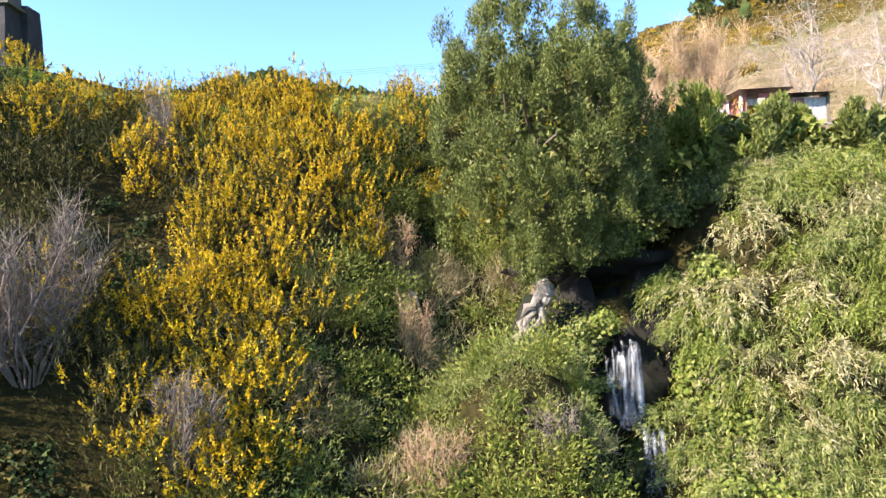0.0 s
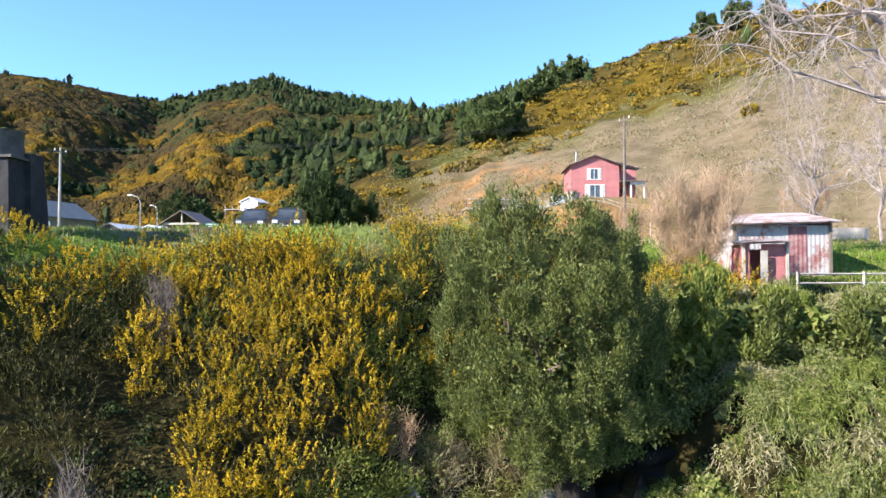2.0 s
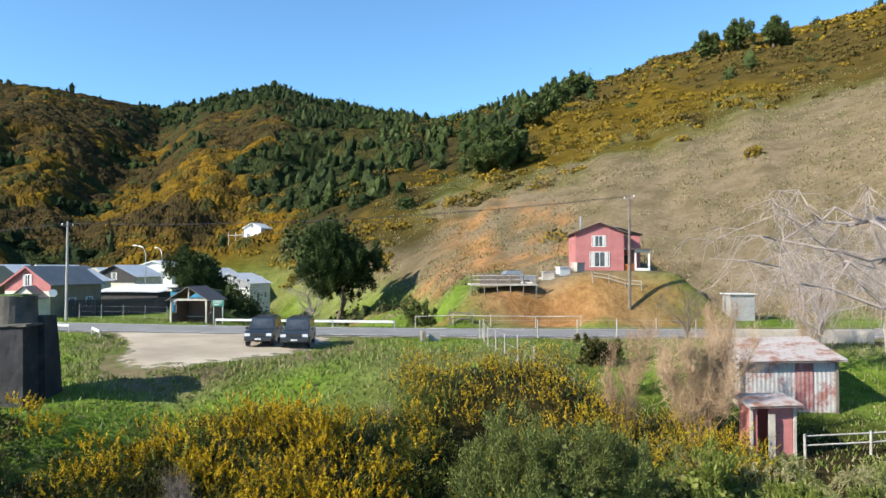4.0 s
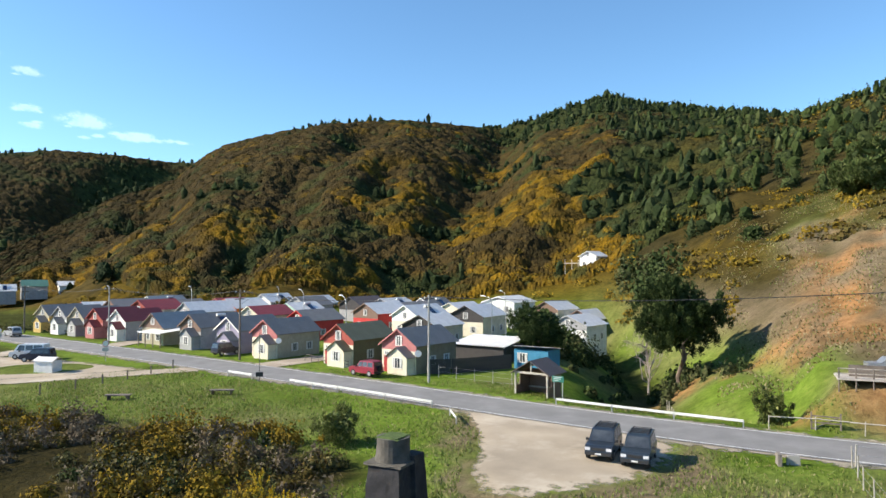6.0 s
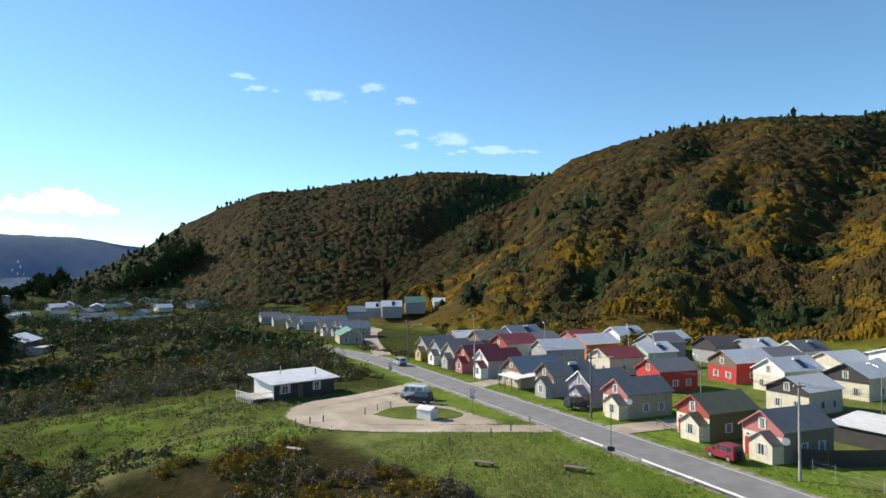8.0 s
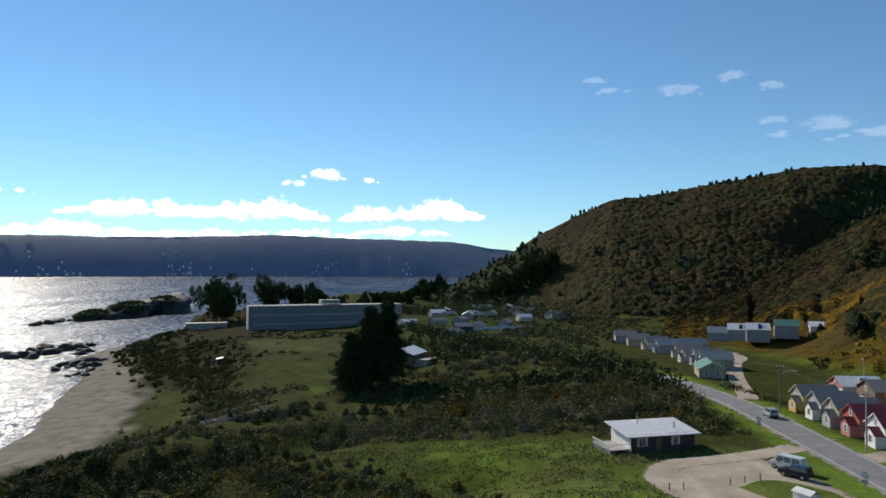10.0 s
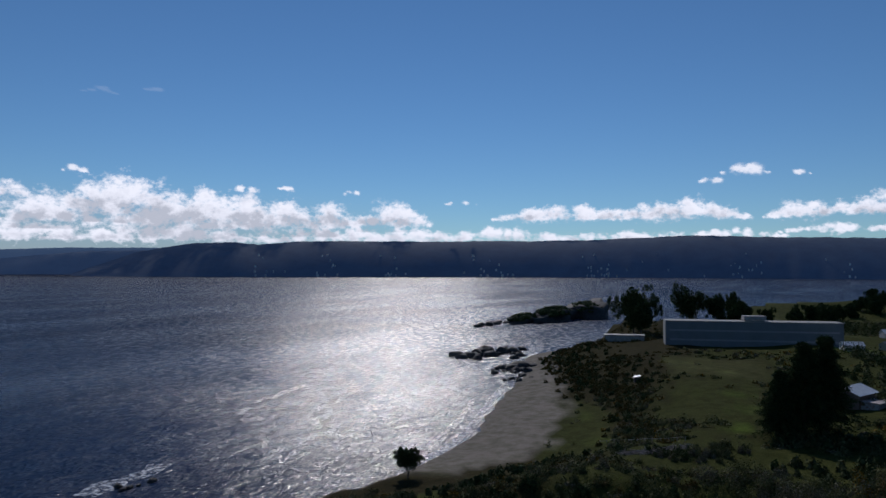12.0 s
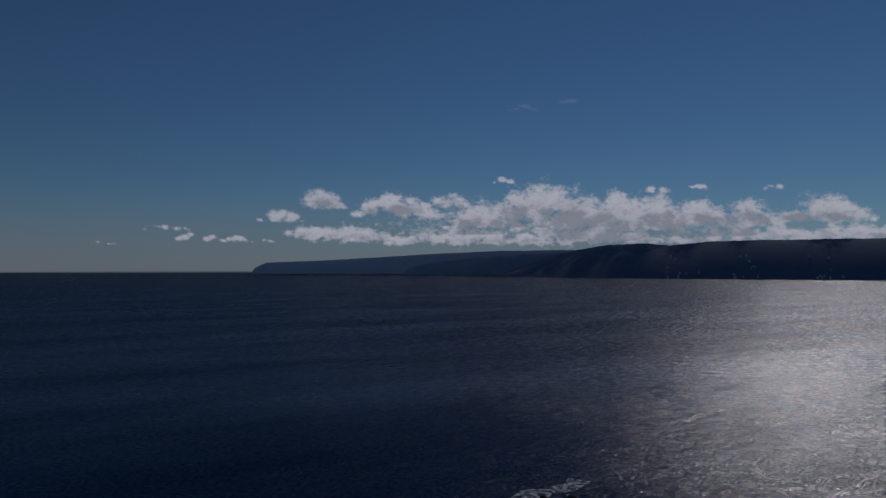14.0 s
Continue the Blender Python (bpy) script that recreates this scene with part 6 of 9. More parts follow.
def window(parent, x, z, w, h, y, face=-1, curtain=True, axis="y"):
    """A framed window on a wall whose face lies at y (or at x, for a side wall)."""
    def turned(p):
        return p if axis == "y" else ([(vy, vx, vz) for vx, vy, vz in p[0]], [tuple(reversed(q)) for q in p[1]])
    d, t = 0.05 * face, 0.07
    bars = [box(x - w / 2 - t, x + w / 2 + t, *sorted((y, y + d)), z - t, z), box(x - w / 2 - t, x + w / 2 + t, *sorted((y, y + d)), z + h, z + h + t),
            box(x - w / 2 - t, x - w / 2, *sorted((y, y + d)), z, z + h), box(x + w / 2, x + w / 2 + t, *sorted((y, y + d)), z, z + h),
            box(x - 0.03, x + 0.03, *sorted((y, y + d * 0.9)), z, z + h)]
    fr = part("window", [turned(b) for b in bars], TRIM, parent, "white window frame")
    for s in (-1, 1):
        part("pane", [turned(box(x + s * w / 4 - w / 4 + 0.015, x + s * w / 4 + w / 4 - 0.015, *sorted((y + d * 0.1, y + d * 0.45)), z + 0.01, z + h - 0.01))], GLASS, fr)
    if curtain:
        for s in (-1, 1):
            part("curtain", [turned(box(x + s * w * 0.36 - w * 0.1, x + s * w * 0.36 + w * 0.1, *sorted((y + d * 0.46, y + d * 0.6)), z + 0.02, z + h - 0.02))], CURTAIN, fr)
    return fr


def gable_house(x, y, turn, wall="cream", gable="pink", roof="grey", w=6.0, depth=9.0, eave=2.7, rise=2.3, porch=1, z=None, solar=False, label="", side=None, dish=False, group="village houses", detail=True):
    """A small house, its gable to the front (-y), with a little gabled porch."""
    zz = on_land(x, y) if z is None else z
    t = empty("house", x, y, zz, turn)
    # side walls may take their own darker boards, with their shade painted in
    part("wall", [box(-w / 2, w / 2, 0, depth, -2.2, eave)], WALLS[side or wall], t)
    if side:
        part("front_wall", [box(-w / 2 - 0.015, w / 2 + 0.015, -0.025, 0.0, -0.8, 2.75)], WALLS[wall], t, wall + " painted boarding")
    part("gable", [prism(-w / 2, w / 2, 0, depth, eave, rise), box(-w / 2 - 0.02, w / 2 + 0.02, -0.03, 0.02, min(2.75, eave - 0.25), eave)], WALLS[gable], t, gable + " painted boarding")
    part("roof", roof_pair(-w / 2, w / 2, 0, depth, eave, rise), ROOFS[roof], t, roof + " ribbed metal sheets")
    k = rise / (w / 2)
    for s in (-1, 1):
        pts = [(0, eave + rise - 0.16), (s * (w / 2 + 0.36), eave - 0.36 * k - 0.16), (s * (w / 2 + 0.36), eave - 0.36 * k + 0.05), (0, eave + rise + 0.05)]
        part("bargeboard", [loft(pts if s > 0 else pts[::-1], -0.40, -0.35)], TRIM if gable in ("purple", "white", "blue") else WALLS[gable], t)
    if detail:
        window(t, 0, eave + 0.35 if eave < 3.2 else 3.35, 0.9, 1.1, -0.03)
    if porch:
        px = porch * w * 0.18
        part("porch_wall", [box(px - 1.55, px + 1.55, -1.5, 0.05, -0.8, 2.2), prism(px - 1.55, px + 1.55, -1.5, 0.05, 2.2, 1.1)], WALLS["cream" if wall in ("cream", "beige") else wall], t)
        part("porch_roof", roof_pair(px - 1.55, px + 1.55, -1.5, 0.2, 2.2, 1.1, 0.25, 0.06), ROOFS[roof], t)
        window(t, px + 0.1, 0.85, 1.4, 1.15, -1.5)
        dx = -porch * w * 0.36
        part("door", [box(dx - 0.45, dx + 0.45, -0.06, 0.0, -0.1, 2.0)], RED_DOOR if gable in ("pink", "red") else TRIM, t)
        window(t, dx - porch * 0.02, 2.15, 0.5, 0.3, -0.03, curtain=False)
    elif detail:
        window(t, w * 0.22, 0.8, 1.2, 1.1, 0.0)
        window(t, -w * 0.22, 0.8, 1.2, 1.1, 0.0)
    if detail:
        window(t, depth * 0.4, 0.9, 1.1, 1.0, w / 2, face=1, axis="x")
        window(t, depth * 0.75, 0.9, 1.0, 1.0, w / 2, face=1, axis="x")
    if solar:
        sl = math.degrees(math.atan(k))
        e = part("solar_heater", [rod((w * 0.16, depth * 0.5, eave + rise - 0.25), (w * 0.16, depth * 0.5 + 1.6, eave + rise - 0.25), 0.24, 10)], TRIM, t, "white solar water tank")
        part("collector", [([(w * 0.2, depth * 0.5 + 0.1, eave + rise - 0.45), (w * 0.2, depth * 0.5 + 1.5, eave + rise - 0.45), (w * 0.47, depth * 0.5 + 1.5, eave + 0.22), (w * 0.47, depth * 0.5 + 0.1, eave + 0.22)], [(0, 1, 2, 3), (3, 2, 1, 0)][:1])], SOLAR, e)
    if dish:
        part("satellite_dish", [rod((w / 2, 0.2, 2.4), (w / 2 + 0.35, -0.05, 2.5), 0.03), rod((w / 2 + 0.33, -0.05, 2.5), (w / 2 + 0.45, -0.16, 2.56), 0.12, 12, 0.42)], TRIM, t, "white satellite dish")
    names = {"zinc": "silver", "white": "pale", "darkred": "dark red", "bluegrey": "blue-grey", "rust": "rusty"}
    return tagged(t, label or f"house with {WALLS[wall].name.replace('_', ' ')} and {names.get(roof, roof)} metal roof", "house", group)


# ---------------------------------------------------------------- front row along the road
def road_y(x):
    return float(np.interp(-x, -road_path[:, 0], road_path[:, 1]))


def road_turn(x):
    return math.degrees(math.atan2(road_y(x + 4) - road_y(x - 4), 8))


FRONT = [(-44.2, "cream", "pink", "grey", 1, 8.4), (-54.6, "cream", "red", "olive", 1, 8.4), (-68.6, "cream", "pink", "grey", 1, 8.4), (-77.0, "purple", "purple", "grey", 1, 8.5), (-86.5, "grey", "brown", "grey", 1, 9.0),
         (-108.0, "white", "white", "darkred", 1, 8.0), (-115.8, "pink", "red", "darkred", 1, 8.0), (-122.6, "grey", "beige", "grey", 1, 8.0), (-129.6, "white", "grey", "grey", 1, 8.0), (-136.8, "yellow", "beige", "grey", 1, 8.0)]
for k, (hx, wall, gab, roof, porch, dep) in enumerate(FRONT):
    gable_house(hx, road_y(hx) + 10.3 - (0.8 if hx < -60 else 0), road_turn(hx), wall, gab, roof, 5.5, dep * 0.95, 3.55, 1.8, porch, dish=k in (0, 2), group="houses along the road", solar=k in (4,),
                side=("tan", "olive", "beige", None, None, "grey", None, None, "beige", None)[k])

# the shop with its awning
shop = gable_house(-96.5, road_y(-96.5) + 9.2, road_turn(-96.5), "beige", "brown", "bluegrey", 6.4, 9.5, 3.0, 2.2, 0, label="brown village shop with a white awning and painted boards", group="houses along the road")
part("awning", [([(-0.2, -2.6, 2.35), (6.4, -2.6, 2.35), (6.4, 2.5, 2.75), (-0.2, 2.5, 2.75)], [(0, 1, 2, 3)]), box(-0.2, 6.4, -2.64, -2.58, 2.2, 2.36)], TRIM, shop, "white sheet awning")
for px in (0, 2.1, 4.2, 6.3):
    part("awning_post", [box(px - 0.06, px + 0.06, -2.6, -2.48, -0.5, 2.34)], WOOD_POST, shop)

# rows behind
BACK = [(-81, 100, "brightred", "brightred", "grey", 0), (-79, 119, "brightred", "brown", "zinc", 0), (-80, 133, "pink", "brown", "grey", 0), (-82, 148, "white", "white", "grey", 1), (-100, 120, "mint", "mint", "white", 1),
        (-117, 119, "orange", "orange", "white", 0), (-98, 106, "cream", "cream", "red", 0), (-126, 103, "cream", "red", "red", 0), (-131, 116, "grey", "white", "grey", 0), (-113.5, 104, "grey", "grey", "zinc", 0)]
BACK2 = [(-150, 107, "white", "pink", "white", 1), (-139, 106, "brown", "brown", "grey", 0), (-130, 129, "white", "pink", "red", 0), (-96, 138, "grey", "dark", "brown", 0), (-91, 144, "grey", "grey", "white", 1), (-124, 139, "white", "white", "zinc", 1)]
BACK3 = [(-57, 102, "cream", "dark", "white", 0), (-57, 120, "cream", "dark", "zinc", 0), (-52.5, 153, "cream", "brown", "white", 0), (-45, 154, "cream", "brown", "white", 0), (-38, 123, "white", "grey", "white", 0),
         (-68, 116, "cream", "white", "white", 1), (-69, 137, "white", "cream", "zinc", 0), (-108, 133, "grey", "grey", "grey", 0), (-113, 143, "white", "white", "zinc", 0), (-146, 122, "grey", "blue", "bluegrey", 1), (-66, 150, "white", "grey", "white", 0)]
for k, (hx, hy, wall, gab, roof, sol) in enumerate(BACK + BACK2 + BACK3):
    gable_house(hx, hy, road_turn(-70) + (k * 37 % 9) - 4, wall, gab, roof, 6.6 + (k % 3) * 0.5, 8.0 + (k * 3 % 4) * 0.5, 3.6 + 0.3 * (k % 2), 1.7 + (k % 2) * 0.2, 0, z=min(on_land(hx, hy), 20.4), solar=bool(sol), detail=hy < 125)
two = gable_house(-59, 141, road_turn(-70), "white", "white", "zinc", 8.0, 9.0, 5.6, 1.2, 0, label="two-storey white house with a silver metal roof")
for wx in (-2.2, 2.0):
    window(two, wx, 3.5, 1.5, 1.2, -0.02)
# the far rows of grey houses past the bend, and those on the rise
for k, (fx, fy) in enumerate([(-205, 102), (-221, 108), (-236, 111), (-250, 115), (-262, 113), (-276, 114), (-290, 112), (-305, 112), (-268, 126)]):
    gable_house(fx, fy, -14 + k % 3 * 3, ("beige", "grey", "cream")[k % 3], ("beige", "grey", "beige")[k % 3], "grey" if k % 4 else "bluegrey", 6.6, 9.0, 3.2, 2.0, 1 if k < 6 else 0, detail=k < 3, group="grey houses past the bend")
gable_house(-186, 96, 70, "beige", "beige", "green", 7.0, 12.0, 2.6, 1.8, 0, label="low beige house with a grey-green roof by the bend")
for k, (fx, fy, roof) in enumerate([(-298, 162, "zinc"), (-283, 162, "zinc"), (-280, 173, "green"), (-303, 155, "bluegrey")]):
    gable_house(fx, fy, -28, "grey", "brown", roof, 7.5, 9, 3.2, 2.4, 0, solar=k < 2, detail=False, group="houses on the rise")
gable_house(-276, 186, -26, "white", "grey", "zinc", 7, 11, 2.6, 1.7, 0, solar=True, label="lone house with a bright metal roof below the gorse hill")

# white house among the gorse
wh = gable_house(-53, 191, -15, "white", "white", "white", 5.2, 6.2, 3.5, 1.3, 0, label="small white two-storey house high among the gorse")
part("deck", [box(-8, -3.2, 0.5, 6.5, 1.4, 1.6)], PALE_WOOD, wh)
for px in (-7.8, -5.6, -3.5):
    part("deck_post", [box(px, px + 0.14, 0.6, 0.74, -2.5, 2.5)], PALE_WOOD, wh)

# ---------------------------------------------------------------- red house on its terrace
rh = empty("house", 16.6, 75.2, 24.9, -3)
rh.scale = (0.83, 0.85, 0.94)
part("wall", [box(-3.1, 3.1, 0, 7, -0.6, 4.6)], WALLS["pink"], rh)
part("gable", [prism(-3.1, 3.1, 0, 7, 4.6, 1.05)], WALLS["pink"], rh)
part("annex", [box(3.1, 5.6, 1.8, 7, -0.6, 4.3)], WALLS["pink"], rh)
part("roof", roof_pair(-3.1, 3.1, 0, 7, 4.6, 1.05, 0.45, 0.1), ROOFS["brown"], rh, "dark brown metal sheets")
part("annex_roof", [([(2.2, 1.3, 5.35), (6.0, 1.3, 4.4), (6.0, 7.4, 4.4), (2.2, 7.4, 5.35)], [(0, 1, 2, 3)]), ([(2.2, 1.3, 5.27), (6.0, 1.3, 4.32), (6.0, 7.4, 4.32), (2.2, 7.4, 5.27)], [(3, 2, 1, 0)])], ROOFS["zinc"], rh, "silver metal sheets")
window(rh, -0.1, 3.0, 1.7, 1.15, 0.0)
window(rh, 0.0, 0.7, 2.4, 1.6, 0.0)
part("porch", [box(4.4, 6.3, -0.5, 1.8, -0.6, 0.05), box(4.4, 4.6, -0.5, -0.3, 0, 2.5), box(6.1, 6.3, -0.5, -0.3, 0, 2.5), box(4.4, 6.3, -0.5, -0.3, 2.3, 2.6), box(4.4, 6.3, -0.5, -0.32, 0, 0.5)], TRIM, rh, "white painted porch")
part("porch_roof", [box(3.1, 6.6, -0.9, 1.9, 2.6, 2.72)], ROOFS["brown"], rh)
part("door", [box(3.4, 4.3, 1.72, 1.8, 0, 2.0)], WALLS["dark"], rh)
part("balustrade", [box(3.2, 4.4, -0.45, -0.38, 0.85, 0.95)] + [box(3.25 + 0.2 * i, 3.31 + 0.2 * i, -0.45, -0.39, 0, 0.9) for i in range(6)], WALLS["orange"], rh, "orange lattice balustrade")
part("flue", [rod((-2.0, 3, 5), (-2.0, 3, 6.6), 0.12, 8)], STEEL, rh)
tagged(rh, "two-storey faded red boarded house with white windows", "house")
# ---------------------------------------------------------------- bus shelter, blue shed, yard
bs = empty("bus_shelter", -24.6, 67.0, on_land(-24.6, 67.0), -8)
part("roof", roof_pair(-1.9, 1.9, 0, 3.2, 2.3, 1.15, 0.35, 0.08), ROOFS["brown"], bs, "dark shingled gable roof")
part("back_wall", [box(-1.8, 1.8, 3.0, 3.1, -0.4, 2.3)], WALLS["brown"], bs)
for s in (-1, 1):
    part("side_wall", [box(s * 1.8 - 0.05, s * 1.8 + 0.05, 0.9, 3.0, -0.4, 2.3), box(s * 1.8 - 0.05, s * 1.8 + 0.05, 0.0, 0.9, -0.4, 0.9)], WALLS["brown"], bs)
    part("post", [box(s * 1.8 - 0.08, s * 1.8 + 0.08, -0.1, 0.06, -0.4, 2.35)], PALE_WOOD, bs)
part("beam", [box(-1.9, 1.9, -0.12, 0.0, 2.15, 2.35), box(-0.05, 0.05, -0.1, 0, 2.3, 3.3)], PALE_WOOD, bs)
part("bench", [box(-1.6, 1.6, 2.4, 2.9, 0.4, 0.5)], PALE_WOOD, bs)
tagged(bs, "small wooden bus shelter with a shingled gable roof", "bus shelter")
sg = empty("road_sign", -21.6, 66.4, on_land(-21.6, 66.4), -8)
part("board", [box(-0.62, 0.62, -0.04, 0.02, 1.75, 2.35)], surface("green_sign", (0.02, 0.14, 0.11), 0.15, 1, 20, 0.5), sg, "green sign board")
part("lettering", [box(-0.45, 0.45 - 0.15 * i, -0.05, -0.045, 2.22 - 0.17 * i, 2.27 - 0.17 * i) for i in range(3)], TRIM, sg, "white unreadable lines")
for s in (-1, 1):
    part("post", [box(s * 0.45 - 0.04, s * 0.45 + 0.04, 0.02, 0.1, -0.5, 2.3)], STEEL, sg)
tagged(sg, "green road sign beside the bus shelter", "sign")
shed = empty("shed", -31.0, 84.5, on_land(-31, 84.5), -6)
part("wall", [box(-2.4, 2.4, 0, 3.6, -0.8, 2.6)], WALLS["blue"], shed)
part("roof", [([(-2.8, -0.5, 3.1), (2.8, -0.5, 3.1), (2.8, 4.0, 2.6), (-2.8, 4.0, 2.6)], [(0, 1, 2, 3)]), ([(-2.8, -0.5, 3.02), (2.8, -0.5, 3.02), (2.8, 4.0, 2.52), (-2.8, 4.0, 2.52)], [(3, 2, 1, 0)])], ROOFS["zinc"], shed)
part("door", [box(0.2, 1.2, -0.06, 0, 0, 2.0)], WALLS["blue"], shed)
window(shed, -1.2, 1.0, 1.3, 1.1, 0.0)
tagged(shed, "bright blue wooden shed with a sloping metal roof", "shed")
lean = empty("shed", -40.0, 88.0, on_land(-40, 88), -6)
part("wall", [box(-4, 4, 0, 6, -0.8, 2.2)], WALLS["dark"], lean)
part("roof", [([(-4.4, -0.4, 2.3), (4.4, -0.4, 2.3), (4.4, 6.4, 3.1), (-4.4, 6.4, 3.1)], [(0, 1, 2, 3)]), ([(-4.4, -0.4, 2.22), (4.4, -0.4, 2.22), (4.4, 6.4, 3.02), (-4.4, 6.4, 3.02)], [(3, 2, 1, 0)])], ROOFS["white"], lean)
tagged(lean, "low dark shed with a pale sheet roof", "shed")


def board_fence(name, a, b, h, mat, label, step=0.22, gap=0.02, rail=True, category="fence"):
    """A fence of upright boards from a to b on the ground."""
    (ax, ay), (bx, by) = a, b
    n = max(2, int(math.hypot(bx - ax, by - ay) / step))
    t = empty(name, ax, ay, on_land(ax, ay))
    za = on_land(ax, ay)
    ln = math.hypot(bx - ax, by - ay)
    ux, uy = (bx - ax) / ln, (by - ay) / ln
    me = None
    for i in range(n):
        x, y = ux * i * step, uy * i * step
        z = on_land(ax + x, ay + y) - za
        if me is None:
            ob = part("board", [box(-step / 2 + gap / 2, step / 2 - gap / 2, -0.012, 0.012, -0.2, h)], mat, t)
            me = ob.data
        else:
            ob = new("board", me)
            ob.parent = t
        ob.matrix_basis = Matrix.Translation((x, y, z)) @ Matrix.Rotation(math.atan2(uy, ux), 4, "Z")
    return tagged(t, label, category)


def post_fence(name, pts, h, gap, mat, label, rails=2, r=0.05, wire=True, rail_mat=None, group=""):
    """Posts with rails or wires along a line on the ground."""
    line = resample(pts, gap)
    t = empty(name, line[0][0], line[0][1], on_land(*line[0]))
    base = np.array([line[0][0], line[0][1], on_land(*line[0])])
    pr = np.random.default_rng(int(abs(line[0][0] * 31 + line[0][1] * 7)) + 1)
    tops = []
    for x, y in line:
        p = np.array([x, y, on_land(x, y)]) - base
        lean_by = pr.normal(size=2) * 0.05
        hh = h * pr.uniform(0.9, 1.08)
        part("post", [rod(tuple(p - [0, 0, 0.3]), (p[0] + lean_by[0], p[1] + lean_by[1], p[2] + hh), r, 6, r * 0.85)], mat, t)
        tops.append(p)
    for k in range(rails):
        z = h * (0.9 - 0.38 * k)
        pieces = [rod(tuple(a + [0, 0, z]), tuple(b + [0, 0, z]), 0.008 if wire else 0.045, 4) for a, b in zip(tops, tops[1:])]
        part("wire" if wire else "rail", pieces, STEEL if wire else (rail_mat or mat), t)
    return tagged(t, label, "fence", group)


board_fence("fence", (-38.2, 76.5), (-33.5, 84.5), 1.8, WALLS["dark"], "dark board fence round a back yard")
board_fence("fence", (-40.2, 74.6), (-38.2, 76.5), 1.8, WALLS["dark"], "dark board fence beside the cream house")
post_fence("fence", [(-38, 72.5), (-28.5, 71.6), (-28.0, 82)], 1.4, 2.2, PALE_WOOD, "wire mesh fence on pale posts round a green yard", 3, 0.04)
post_fence("fence", [(-61, 76.8), (-51.5, 73.6)], 1.0, 1.5, WOOD_POST, "low stick fence before a front garden", 2, 0.04, False)

# ---------------------------------------------------------------- guard rails


def guard_rail(pts, label):
    """A white corrugated beam on short posts."""
    line = resample(pts, 3.6)
    base = np.array([line[0][0], line[0][1], on_land(*line[0])])
    t = empty("guard_rail", *base)
    p = np.array([[x, y, on_land(x, y)] for x, y in line]) - base
    s = sideways(p[:, :2])
    prof = [(0.0, 0.46), (0.04, 0.49), (0.04, 0.53), (0.0, 0.57), (0.04, 0.61), (0.04, 0.65), (0.0, 0.68), (-0.02, 0.68), (-0.02, 0.46)]
    for i in range(len(p) - 1):
        v = []
        for q, n in ((p[i], s[i]), (p[i + 1], s[i + 1])):
            v += [(q[0] + n[0] * o, q[1] + n[1] * o, q[2] + z) for o, z in prof]
        m = len(prof)
        part("beam", [(v, [(j, (j + 1) % m, m + (j + 1) % m, m + j) for j in range(m)])], WHITE_RAIL, t)
    for q, n in zip(p, s):
        part("post", [box(q[0] - 0.05, q[0] + 0.05, q[1] - 0.05, q[1] + 0.05, q[2] - 0.4, q[2] + 0.66)], STEEL, t)
    return tagged(t, label, "guard rail")


def beside_road(x0, x1, off, step=4.0):
    s = sideways(road_path)
    keep = (road_path[:, 0] <= max(x0, x1)) & (road_path[:, 0] >= min(x0, x1))
    q = road_path[keep] + s[keep] * off
    return [tuple(a) for a in q[:: max(1, int(step / 2))]]


guard_rail(beside_road(-3.6, -22.8, -4.0), "white corrugated guard rail on the outer bend")
guard_rail(beside_road(-28.0, -52.0, 4.1), "white guard rail along the grassy verge")
guard_rail(beside_road(-55.5, -61.0, 4.3), "short length of white guard rail on the verge")
guard_rail([(-27.4, 54.2), (-25.4, 51.4)], "bent end of the white guard rail")

# ---------------------------------------------------------------- poles, lamps and cables


def power_pole(x, y, h, label, arms=2, mat=None, lamp=False, turn=0):
    t = empty("power_pole", x, y, on_land(x, y), turn)
    part("pole", [rod((0, 0, -0.5), (0, 0, h), 0.16, 8, 0.10)], mat or CONCRETE, t)
    for k in range(arms):
        part("crossarm", [box(-0.9, 0.9, -0.06, 0.06, h - 0.5 - 0.9 * k, h - 0.38 - 0.9 * k)], WOOD_POST, t)
    for k in range(3):
        part("insulator", [rod((-0.75 + 0.75 * k, 0, h - 0.38), (-0.75 + 0.75 * k, 0, h - 0.18), 0.05, 6)], TRIM, t)
    if lamp:
        a = part("lamp_arm", [rod((0, 0, h - 2.2), (0.9, -0.9, h - 1.2), 0.04), rod((0.9, -0.9, h - 1.2), (1.9, -1.9, h - 1.1), 0.04)], STEEL, t)
        part("lamp_head", [box(1.6, 2.3, -2.1, -1.8, h - 1.16, h - 1.02)], STEEL, a)
    return tagged(t, label, "power pole", "power poles")


POLES = [(-37.4, 68.9, 9.8), (-69.5, 73.3, 9.8), (-104.0, 79.0, 9.6), (-137.0, 85.2, 9.5), (-172, 91.5, 9.5), (-170, 60, 9.0), (17.0, 64.5, 10.6)]
for k, (px, py, ph) in enumerate(POLES):
    power_pole(px, py, ph, "weathered power pole with crossarms beside the road", 1 + k % 2, WOOD_POST if k % 2 or k == 6 else CONCRETE, lamp=k in (1, 3), turn=80 + 5 * k)


def cable(a, b, sag, r=0.012):
    a, b = np.array(a), np.array(b)
    t = np.linspace(0, 1, 10)[:, None]
    p = a + (b - a) * t - np.array([0, 0, sag]) * (4 * t * (1 - t))
    v, f = tube(p, np.full(10, r), 4)
    return [tuple(q) for q in v], [tuple(int(i) for i in q) for q in f]


